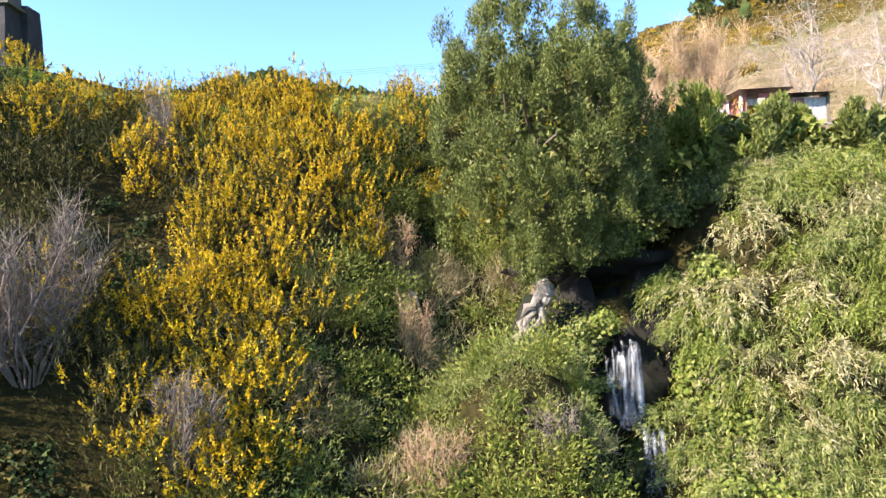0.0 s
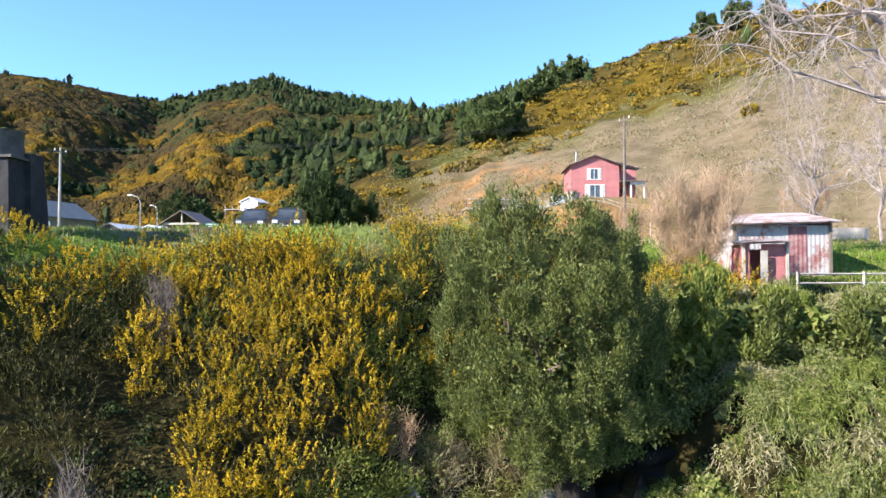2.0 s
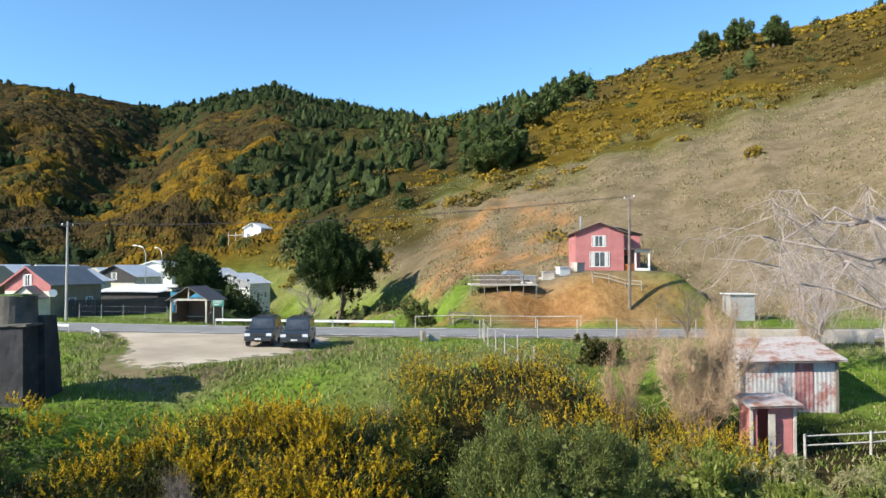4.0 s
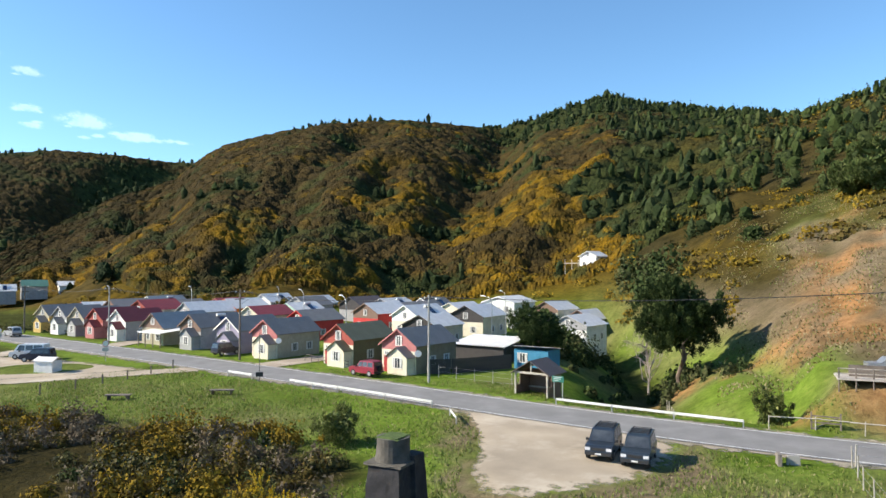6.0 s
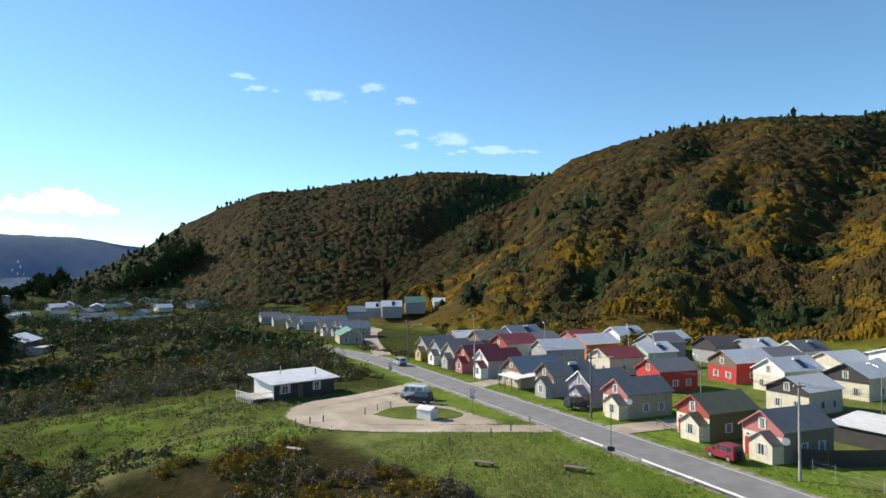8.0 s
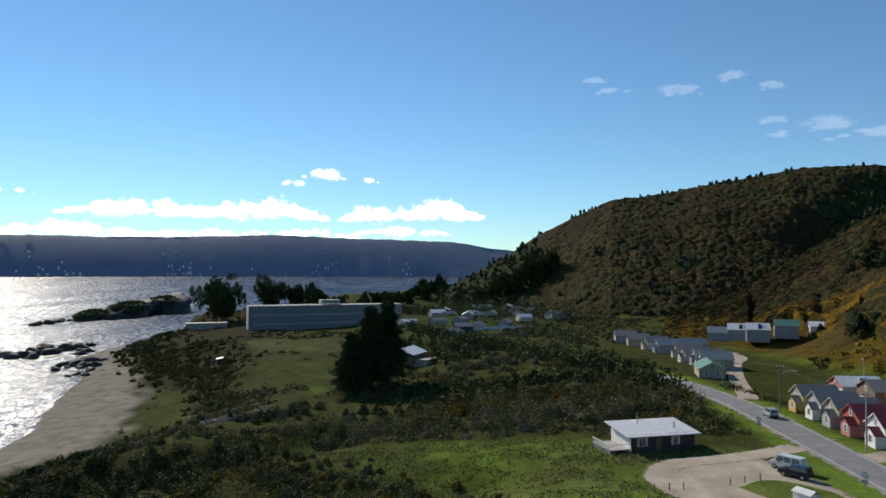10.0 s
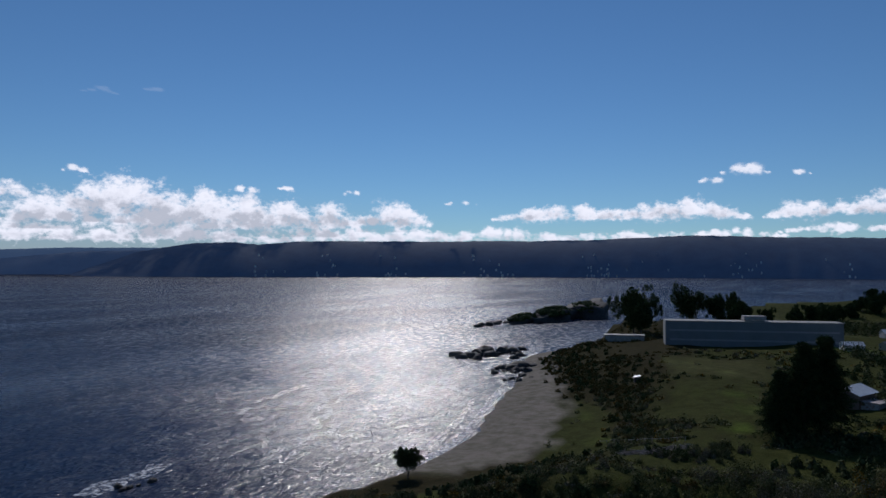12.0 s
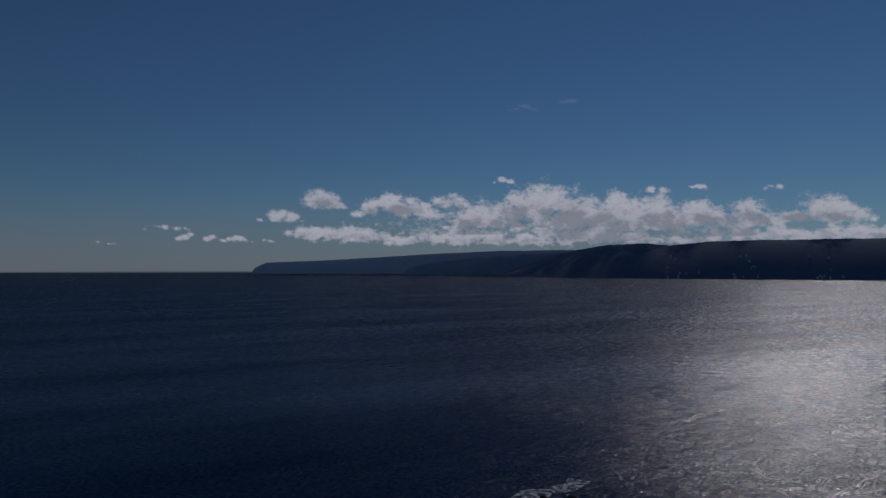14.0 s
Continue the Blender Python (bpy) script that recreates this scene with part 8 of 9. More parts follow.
for k in range(3):
    bx = empty("crate", 10.5 + 1.6 * k, 71.5 + 0.4 * k, on_land(10.5 + 1.6 * k, 71.5), 20 * k)
    part("box", [box(-0.6, 0.6, -0.4, 0.4, 0, 0.9), box(-0.66, 0.66, -0.46, 0.46, 0.86, 0.94)], TRIM if k == 1 else PALE_WOOD, bx)
    tagged(bx, "pale lidded crate on the earth terrace", "crate")
wall_low = empty("wall", 21, 47.5, on_land(21, 50.5), -6)
part("stones", [rough_block(3.5, 3, -0.6, 0.9, 5.5, 0.25, 5.4, 0.2, 22, 4, 10, 0.08)], PALE_WOOD, wall_low)
tagged(wall_low, "low pale broken wall by the road", "wall")

# ---------------------------------------------------------------- cabin and lay-by
cb = empty("cabin", -108.0, 41.6, on_land(-109.5, 47.0), 98)
part("wall", [box(0, 11.5, 0, 6.5, -0.6, 2.7)], WALLS["dark"], cb)
part("end_wall", [box(-0.04, 0.02, 0, 6.5, -0.6, 2.8)], TRIM, cb, "white end wall")
part("roof", [([(-1.0, -0.8, 2.6), (12.2, -0.8, 2.6), (12.2, 7.2, 3.5), (-1.0, 7.2, 3.5)], [(0, 1, 2, 3)]), ([(-1.0, -0.8, 2.5), (12.2, -0.8, 2.5), (12.2, 7.2, 3.4), (-1.0, 7.2, 3.4)], [(3, 2, 1, 0)]), box(-1, 12.2, -0.84, -0.78, 2.45, 2.62)], ROOFS["white"], cb, "white sheet roof")
part("deck", [box(-3.6, 0, 0.3, 6.2, 0.3, 0.45)], PALE_WOOD, cb)
part("railing", [box(-3.6, -3.5, 0.3, 6.2, 1.2, 1.3), box(-3.6, 0, 0.3, 0.4, 1.2, 1.3)] + [box(-3.6, -3.5, 0.3 + 0.6 * i, 0.4 + 0.6 * i, -0.6, 1.2) for i in range(10)], TRIM, cb, "white deck railing")
window(cb, 2.0, 0.9, 1.8, 1.2, 0.0)
window(cb, 8.0, 0.9, 1.4, 1.2, 0.0)
part("door", [box(4.4, 5.3, -0.06, 0, -0.1, 2.0)], WALLS["brown"], cb)
part("flue", [rod((4, 5, 3), (4, 5, 4.6), 0.1, 8)], STEEL, cb)
part("flue", [rod((9, 2, 3), (9, 2, 4.0), 0.12, 8)], STEEL, cb)
tagged(cb, "dark wooden cabin with a white roof and deck", "cabin")
kb = empty("kiosk_box", -82.2, 54.0, on_land(-82.2, 54.0), 20)
part("box", [box(-1.2, 1.2, -0.9, 0.9, 0.05, 1.5)], TRIM, kb)
part("lid", [([(-1.35, -1.05, 1.5), (1.35, -1.05, 1.5), (1.35, 0, 1.95), (-1.35, 0, 1.95)], [(0, 1, 2, 3)]), ([(-1.35, 0, 1.95), (1.35, 0, 1.95), (1.35, 1.05, 1.5), (-1.35, 1.05, 1.5)], [(0, 1, 2, 3)]), prism(-1.2, 1.2, -0.9, 0.9, 1.5, 0.02)], ROOFS["white"], kb)
tagged(kb, "small white painted storage box on the grass", "box")
BOLLARDS = [(-106.9, 32.3), (-105.9, 35.0), (-105.8, 38.0), (-88.8, 29.1), (-89.0, 30.8), (-90.6, 33.4), (-90.3, 35.6), (-90.1, 37.7), (-90.1, 39.8), (-89.9, 41.7), (-90.5, 48.6), (-91.4, 51.2), (-92.0, 53.8), (-69.1, 44.5), (-68.5, 48.0), (-68.5, 51.2), (-69.0, 54.8), (-69.8, 58.7), (-71.6, 63.6), (-105.2, 39.6), (-107.1, 54.0), (-107.5, 57.3), (-109.2, 61.4)]
first = empty("bollard", *BOLLARDS[0], on_land(*BOLLARDS[0]))
part("post", [rod((0, 0, -0.3), (0.03, 0, 1.05), 0.09, 8, 0.08)], WOOD_POST, first)
tagged(first, "short dark wooden bollard in the grass", "bollard", "bollards round the lay-by")
for bx, by in BOLLARDS[1:]:
    copy_thing(first, pose(bx, by, on_land(bx, by), 0, 0, bx * 40))
for tx, ty in ((-78.0, 32.4), (-59.4, 46.1), (-52.4, 52.7)):
    tb = empty("picnic_table", tx, ty, on_land(tx, ty), 30)
    part("tabletop", [box(-1.2, 1.2, -0.4, 0.4, 0.42, 0.5)], WOOD_POST if tx > -70 else PALE_WOOD, tb)
    for s in (-1, 1):
        part("leg", [box(s * 0.9 - 0.06, s * 0.9 + 0.06, -0.35, 0.35, -0.2, 0.42)], WOOD_POST, tb)
    tagged(tb, "low weathered wooden bench table on the grass", "table")

# ---------------------------------------------------------------- grass, verges and mid-distance scrub
rng = np.random.default_rng(77)


def near_road(x, y):
    return polyline_distance(x, y, ROAD_LINE)


def tufts():
    """Grass blades over the verges and the paddock."""
    n = 150000
    x, y = rng.uniform(-75, 30, n), rng.uniform(24, 72, n)
    thin = fbm(x / 6, y / 6, 3, 200)
    d = near_road(x, y)
    keep = (d > 5.2) & ~inside(-15.5 + (x + 15.5) * 1.1 + 3 * thin, 47 + (y - 47) * 1.1 + 3 * thin, LOT_RING) & (coast_distance(x, y) > 20.5) & ~((x < -24) & (y < 40)) & (rng.random(n) < 0.55 + 1.5 * thin) & ~((x > 4) & (y > 61)) & (np.hypot(x + 19.1, y - 31.3) > 1.7)
    x, y = x[keep], y[keep]
    z = land_height(x, y)
    n = len(x)
    at = np.stack([x, y, z - 0.03], 1)
    dirs = np.stack([rng.normal(size=n) * 0.4, rng.normal(size=n) * 0.4, np.ones(n)], 1)
    ln = rng.uniform(0.14, 0.34, n) * (1 + 0.8 * np.clip(thin[keep], 0, 1))
    h = Heap()
    dry = (rng.random(n) < 0.25 + 0.5 * (x > 3)).astype(int)
    h.add(blades(at, dirs, ln, 0.10, rng), np.where(dry & (rng.random(n) < 0.5), 1, 0))
    tagged(h.mesh("grass", [GRASS_BLADE, DRY_STALK]), "rough green grass on the verges and paddock", "grass", kind="stuff")


tufts()


GREY_BRUSH = foliage("grey_brush", [(0.10, 0.08, 0.055), (0.15, 0.12, 0.085), (0.20, 0.165, 0.12), (0.12, 0.09, 0.06)], 0.85, 0.1, 0.05)


def mid_scrub():
    """Gorse and brown scrub along the top of the headland, west of the chimney, and in the paddock."""
    n = 1500
    x, y = rng.uniform(-84, -22, n), rng.uniform(6, 46, n)
    edge = np.interp(x, [-82, -60, -40, -28, -20], [33, 39, 42, 41, 30])
    m = (y < edge + 6 * fbm(x / 6, y / 6, 2, 210)) & (coast_distance(x, y) > 2) & (np.hypot(x + 19.1, y - 31.3) > 4) & (fbm(x / 5, y / 5, 3, 216) > -0.06)
    x, y = x[m], y[m]
    k = len(x)
    h = Heap()
    patch = fbm(x / 7, y / 7, 3, 212)
    kind = np.where(rng.random(k) < smooth(-0.05, 0.1, patch) * 0.75, 3, np.where(fbm(x / 6, y / 6, 2, 218) > 0.04, rng.choice([4, 4, 1], k), rng.choice([0, 2, 2, 1], k)))
    tall = rng.uniform(0.8, 2.0, k) * np.where(rng.random(k) < 0.22, 1.7, 1.0)
    wide = (0.45 + 0.34 * tall) * rng.uniform(0.8, 1.25, k)
    for part_of, per in ((y > 22, 420), (y <= 22, 120)):
        q = int(part_of.sum())
        c = np.stack([x, y, land_height(x, y) - 0.25], 1)[part_of]
        h.add(crowns(c, wide[part_of], tall[part_of], per, np.full(q, 0.19 if per > 200 else 0.26), rng, 0.3, 0.8), np.repeat(kind[part_of], per))
    tagged(h.mesh("headland_scrub", [FOREST_LEAF, HILL_SCRUB, GORSE_GREEN, HILL_GORSE, GREY_BRUSH]), "dark brown scrub and gorse on the headland", "scrub", kind="stuff")
    x, y = rng.uniform(-15, 14, 520), rng.uniform(29, 38, 520)
    m = (fbm(x / 4, y / 4, 3, 214) > -0.1) & ~inside(x, y, LOT_RING) & (np.hypot(x + 19.1, y - 31.3) > 4) & (y < np.where(x < -2.5, 31.5, 36.0)) & ~((x < -12) & (y > 27))
    x, y = x[m], y[m]
    gorse_thicket("gorse_clumps", (x, y, land_height(x, y)), rng, 24, 14, 6, 0.85, "orange-yellow gorse clumps at the top of the bank", 0.06)


mid_scrub()


def shrubs(heap, x, y, rad, hgt, kind, per, leaf, sink=0.25):
    """Bushes of small leaves, thick to the middle, some of two or three heads."""
    x, y = x + rng.normal(size=len(x)) * 0.2, y + rng.normal(size=len(x)) * 0.2
    lean = rng.normal(size=(len(x), 2)) * rad[:, None] * 0.7
    heads = ((x, y, 1.0, per), (x + lean[:, 0], y + lean[:, 1], 0.72, per // 2))
    for hx, hy, k, n in heads:
        c = np.stack([hx, hy, land_height(hx, hy) - sink], 1)
        heap.add(crowns(c, rad * k, hgt * k, n, rng.uniform(0.7, 1.2, len(x)) * leaf, rng, 0.42, 0.6), np.repeat(kind, n))


def lowland_growth():
    """Bushes over the low ground towards the bay, in drifts between the meadows."""
    n = 15500
    x, y = rng.uniform(-680, -86, n), rng.uniform(-140, 215, n)
    x = np.where(rng.random(n) < 0.35, rng.uniform(-260, -86, n), x)
    d, rd, r = coast_distance(x, y), near_road(x, y), np.hypot(x, y)
    n1, n2 = fbm(x / 26, y / 26, 3, 220), fbm(x / 11, y / 11, 2, 224)
    yaw = np.degrees(np.arctan2(-x, y))
    flat = np.where(yaw > 65.5, table(REAR_FOOT, yaw), table(FOOT, yaw))
    m = (d > 9) & ((y < 92) | ((r < flat) & (x < -300))) & (rd > 8.5) & (rng.random(n) > meadow(x, y) * 0.985) & (n1 + 0.6 * n2 > np.where(x < -300, -0.10, -0.09)) & ~((x < -172) & (d < 30) & (x > -350))
    m &= ~((x < -410) & (x > -530) & (y > -80) & (y < 60)) & ~((np.abs(x + 246) < 17) & (np.abs(y - 18) < 14)) & ~((x > -118) & (y > 36)) & (ring_depth(x, y, MEADOWS[0]) < -1)
    x, y, n2, r = x[m], y[m], n2[m], r[m]
    k = len(x)
    h = Heap()
    rust = (x < -300) & (y < -58)
    kind = np.where(rng.random(k) < 0.02 + 0.10 * (n2 > 0.12), 3, rng.choice([0, 1, 2, 2, 4, 4, 5], k))
    kind = np.where(rust & (rng.random(k) < 0.75), 1, kind)
    tall = np.where(rng.random(k) < 0.25, 1.7, 1.0) * np.where(rust, 0.8, 1.0)
    for sel, per, leaf in ((r < 190, 104, 0.36), ((r >= 190) & (r < 330), 44, 0.58), (r >= 330, 18, 1.05)):
        q = int(sel.sum())
        shrubs(h, x[sel], y[sel], rng.uniform(1.0, 2.4, q) * np.sqrt(tall[sel]), rng.uniform(0.9, 2.3, q) * tall[sel], kind[sel], per, leaf)
    # hedges and clumps: line, breadth, count, heights, tones
    for line, width, count, hmin, hmax, tones in (([(-160, -14), (-148, 6), (-140, 24), (-138, 42), (-144, 62)], 10, 120, 3.0, 5.6, [2, 4, 4, 5, 5]), ([(-158, 10), (-156, 36), (-158, 60), (-152, 72)], 12, 130, 2.6, 5.2, [2, 4, 1, 1, 5, 3]),
                                                  ([(-218, 28), (-228, 44), (-250, 62), (-280, 74)], 14, 90, 2.4, 5.0, [4, 5, 5, 2]), ([(-176, -44), (-172, -22), (-186, -14)], 6, 45, 1.6, 3.4, [2, 4, 5, 0]), ([(-196, -40), (-236, -50), (-300, -62)], 9, 90, 1.4, 3.0, [0, 1, 1, 2]),
                                                  ([(-290, -64), (-340, -88), (-400, -124), (-455, -118)], 26, 420, 1.6, 3.4, [1, 1, 1, 0, 0]), ([(-268, -58), (-300, -72), (-340, -98)], 12, 150, 1.2, 2.6, [1, 1, 0, 2]), ([(-92, 14), (-104, 8), (-118, -6), (-132, -20)], 9, 90, 0.9, 2.2, [1, 4, 2, 3, 5]), ([(-295, 96), (-340, 90), (-400, 96)], 16, 90, 2.0, 4.5, [2, 4, 5, 0])):
        line = resample(line, 2.0)
        p = line[rng.integers(0, len(line), count)] + rng.normal(size=(count, 2)) * width * 0.4
        p = p[(near_road(p[:, 0], p[:, 1]) > 7) & (coast_distance(p[:, 0], p[:, 1]) > 9)]
        hh = rng.uniform(hmin, hmax, len(p))
        near = np.hypot(p[:, 0], p[:, 1]) < 200
        tone = rng.choice(tones, len(p))
        for sel, per, leaf in ((near, 260, 0.34), (~near, 90, 0.6)):
            shrubs(h, p[sel, 0], p[sel, 1], hh[sel] * rng.uniform(0.38, 0.6, int(sel.sum())), hh[sel], tone[sel], per, leaf)
    tagged(h.mesh("lowland_scrub", [FOREST_LEAF, HILL_SCRUB, LOW_SCRUB, LOW_GORSE, OLIVE_SCRUB, GREY_SCRUB]), "dark scrub and brambles over the coastal lowland", "scrub", kind="stuff")
    # grass hummocks and tufts on the meadows
    n = 60000
    x, y = rng.uniform(-160, -84, n), rng.uniform(-34, 52, n)
    keep = (rng.random(n) < 0.25 + 0.75 * meadow(x, y)) & (fbm(x / 3, y / 3, 3, 230) > -0.06) & (near_road(x, y) > 6) & ~inside(x, y, YARD_RING)
    x, y = x[keep], y[keep]
    at = np.stack([x, y, land_height(x, y) - 0.03], 1)
    dirs = np.stack([rng.normal(size=len(x)) * 0.5, rng.normal(size=len(x)) * 0.5, np.ones(len(x))], 1)
    h = Heap()
    h.add(blades(at, dirs, rng.uniform(0.15, 0.45, len(x)), 0.2, rng), rng.choice([0, 1, 2, 2, 2], len(x)))
    tagged(h.mesh("meadow_tufts", [GRASS_BLADE, DRY_STALK, LOW_SCRUB]), "uneven tufts of grass on the meadow", "grass", kind="stuff")


LOW_GORSE = foliage("low_gorse", [(0.10, 0.07, 0.012), (0.14, 0.09, 0.012), (0.18, 0.11, 0.012), (0.22, 0.13, 0.012)], 0.85, 0.08, 0.05)
LOW_SCRUB = foliage("low_scrub", [(0.05, 0.062, 0.026), (0.072, 0.085, 0.033), (0.10, 0.11, 0.044), (0.13, 0.128, 0.06)], 0.85, 0.08, 0.05)
OLIVE_SCRUB = foliage("olive_scrub", [(0.075, 0.082, 0.032), (0.11, 0.118, 0.045), (0.15, 0.152, 0.062), (0.19, 0.185, 0.085)], 0.85, 0.1, 0.05)
GREY_SCRUB = foliage("grey_scrub", [(0.09, 0.08, 0.05), (0.13, 0.12, 0.075), (0.17, 0.155, 0.10), (0.2, 0.18, 0.12)], 0.85, 0.1, 0.05)
YARD_RING = [(-106, 61), (-105, 48), (-101, 39.5), (-93, 37.5), (-83, 43), (-76.5, 50), (-71, 60), (-73.5, 62.6), (-84, 62.4), (-97, 63.4)]
lowland_growth()


def wood_belt():
    """The dark thickets: the gully behind the shelter, the hollow by the cabin, the wood below the far hill, and a row
    standing in for the conifers' shadow.
    """
    pts = []
    # the line from (-200, -2) is added as a stand-in for the conifers' shadow
    for line, width, count, hmin, hmax in (([(-18, 80), (-23, 94), (-28, 108)], 4.0, 26, 0.8, 2.0), ([(-29, 100), (-38, 124), (-45, 142)], 6.0, 60, 3.0, 6.0), ([(-12, 99), (-16, 102), (-18, 112)], 4.0, 26, 1.2, 3.0), ([(-30, 150), (-28, 166), (-38, 176)], 7.0, 36, 4, 8), ([(-170, 0), (-168, 30), (-168, 58)], 8, 70, 1.8, 3.6), ([(-200, -2), (-192, 30), (-184, 62)], 7, 130, 2.0, 4.2), ([(-122, -68), (-134, -54), (-134, -36), (-139, -20)], 9, 130, 2.0, 4.2), ([(-120, -84), (-140, -74), (-160, -62), (-185, -52)], 9, 80, 1.2, 2.8),
                                          ([(-610, 80), (-545, 92), (-500, 115), (-430, 150)], 22, 130, 13, 25), ([(-620, 30), (-560, 60)], 30, 60, 5, 11), ([(-162, 73), (-190, 76), (-255, 64), (-340, 40), (-415, 26)], 5, 230, 5, 9), ([(-240, 30), (-290, 45), (-330, 30)], 14, 90, 3, 6), ([(-36, 98), (-38, 116)], 4, 20, 3, 6)):
        line = resample(line, 2.0)
        p = line[rng.integers(0, len(line), count)] + rng.normal(size=(count, 2)) * width * 0.5
        pts.append(np.column_stack([p, rng.uniform(hmin, hmax, count)]))
    p = np.concatenate(pts)
    p = p[near_road(p[:, 0], p[:, 1]) > 5.8]
    z = land_height(p[:, 0], p[:, 1]) - 0.3
    near = np.hypot(p[:, 0], p[:, 1]) < 160
    h = Heap()
    for sel, per, sz in ((near, 260, 0.40), (~near, 110, 0.75)):
        q = int(sel.sum())
        h.add(crowns(np.column_stack([p[sel, :2], z[sel]]), p[sel, 2] * rng.uniform(0.35, 0.5, q), p[sel, 2], per, rng.uniform(0.8, 1.2, q) * sz, rng, 0.45, 0.5), np.repeat((rng.random(q) < 0.45).astype(int), per))
    tagged(h.mesh("thicket", [FOREST_LEAF, LOW_SCRUB]), "dense dark evergreen thickets in gully and hollow, one row added as conifer shadow", "thicket", kind="stuff")


wood_belt()

# ---------------------------------------------------------------- single trees
broad_tree("broadleaf_tree", (-15.8, 104, on_land(-15.8, 104)), (-15.8, 104, 26.0), (5.7, 5.2, 5.6), 300, 130, 0.4, 0.35, "broad dark evergreen tree at the gully's edge", FOREST_LEAF, BARK, 61)
broad_tree("broadleaf_tree", (-33, 93, on_land(-33, 93)), (-33, 93, on_land(-33, 93) + 4.8), (3.6, 3.4, 3.6), 140, 110, 0.34, 0.25, "dark bushy tree behind the blue shed", FOREST_LEAF, BARK, 62)
broad_tree("shrub", (-2.5, 66.0, on_land(-2.5, 66)), (-2.5, 66, on_land(-2.5, 66) + 1.9), (1.3, 1.2, 1.9), 60, 90, 0.2, 0.1, "dark upright shrub beside the guard rail", TREE_LEAF, BARK, 63, 6, "shrub")
broad_tree("shrub", (9.5, 44.0, on_land(9.5, 44)), (9.5, 44, on_land(9.5, 44) + 0.8), (1.3, 1.2, 0.9), 50, 90, 0.14, 0.06, "dark low bush in the paddock", GORSE_GREEN, BARK, 64, 6, "shrub")
broad_tree("shrub", (-30.5, 42.0, on_land(-30.5, 42)), (-30.5, 42, on_land(-30.5, 42) + 1.3), (1.6, 1.5, 1.5), 60, 90, 0.16, 0.06, "dark rounded bush beside the chimney", TREE_LEAF, BARK, 65, 6, "shrub")
broad_tree("beach_tree", (-163, -92.5, on_land(-163, -92.5)), (-163, -92.5, on_land(-163, -92.5) + 5.0), (3.1, 3.1, 2.9), 150, 110, 0.32, 0.28, "lone round dark tree above the beach", FOREST_LEAF, BARK, 66)
bare_tree("leafless_shrub", (12.4, 32.8, on_land(12.4, 32.8)), (12.4, 32.8, on_land(12.4, 32.8) + 4.0), (2.4, 2.0, 2.4), 0.085, "tall leafless reddish-brown shrub beside the shack", 211, 18, 14, BROWN_TWIG, 0.0, 1)
for k, (hx, hy, hr) in enumerate([(9.5, 172, 3.6), (13.5, 168, 4.4), (17.0, 174, 3.6), (27.0, 215, 3.8), (36.0, 245, 4.2), (44.0, 270, 4.0), (56.0, 302, 4.2), (92.0, 245, 3.8), (101.0, 241, 4.4), (108.0, 229, 4.0)]):
    broad_tree("broadleaf_tree", (hx, hy, on_land(hx, hy)), (hx, hy, on_land(hx, hy) + hr * 1.25), (hr, hr, hr * 1.2), 90, 80, 0.7, 0.4, "dark evergreen tree on the shoulder of the hill", WOOD_LEAF, BARK, 301 + k)
for k, (bx, by, bh) in enumerate([(9.2, 25.0, 3.4), (11.2, 25.2, 2.5), (13.0, 25.4, 2.3), (14.9, 24.6, 2.2), (10.4, 27.6, 2.4), (16.6, 25.6, 1.9)]):
    g = on_land(bx, by)
    broad_tree("shrub", (bx, by, g), (bx, by, g + bh * 0.55), (1.35, 1.2, bh * 0.5), 60, 100, 0.17, 0.06, "leafy green bush on the brow above the bamboo", SCRUB_GREEN if k % 2 == 0 else TREE_LEAF, BARK, 330 + k, 6, "shrub")
twig_shrub(12.0, 33.6, 5.4, 2.8, 220, "tall spreading tan leafless shrub beside the shack", TAN_TWIG, 18, 5200)
twig_shrub(8.6, 33.5, 3.6, 1.3, 212, "leafless brown shrub on the bank's top", BROWN_TWIG, 10, 1200)
bare_tree("leafless_shrub", (13.0, 45.0, on_land(13, 45)), (13.0, 45.0, on_land(13, 45) + 2.4), (1.9, 1.7, 1.8), 0.06, "leafless brown shrub in the paddock", 213, 14, 12, BROWN_TWIG, 0.0, 1)
bare_tree("leafless_shrub", (17.5, 50.5, on_land(17.5, 50.5)), (17.5, 50.5, on_land(17.5, 50.5) + 3.0), (2.8, 2.3, 2.3), 0.09, "dark leafless brown shrub by the roadside wall", 214, 18, 14, BARK, 0.0, 1)
twig_shrub(24.5, 47.0, 4.5, 2.0, 215, "leafless brown shrub behind the shack", BROWN_TWIG, 12, 1600)
bare_tree("bare_tree", (22.5, 42.0, on_land(22.5, 42)), (22.5, 42.0, 25.0), (4.2, 3.4, 4.4), 0.10, "pale grey leafless tree behind the shack", 216, 22, 18, None, 0.2)
bare_tree("bare_tree", (29.0, 46.0, on_land(29, 46)), (29.0, 46.0, 26.5), (4.8, 3.6, 4.8), 0.11, "pale grey leafless tree above the paddock", 217, 22, 18, None, 0.2)
twig_shrub(16.5, 42.5, 4.5, 1.8, 218, "leafless brown shrub behind the shack", BROWN_TWIG, 12, 1400)
twig_shrub(10.5, 39.5, 3.6, 1.6, 219, "leafless brown shrub in the paddock", BROWN_TWIG, 10, 1200)
bare_tree("bare_tree", (20.8, 25.0, on_land(20.8, 25.0)), (15.0, 24.6, 26.0), (6.5, 4.0, 3.6), 0.15, "tall pale leafless tree with fine hanging twigs", 75, 20, 22, None, 1.3, 6)
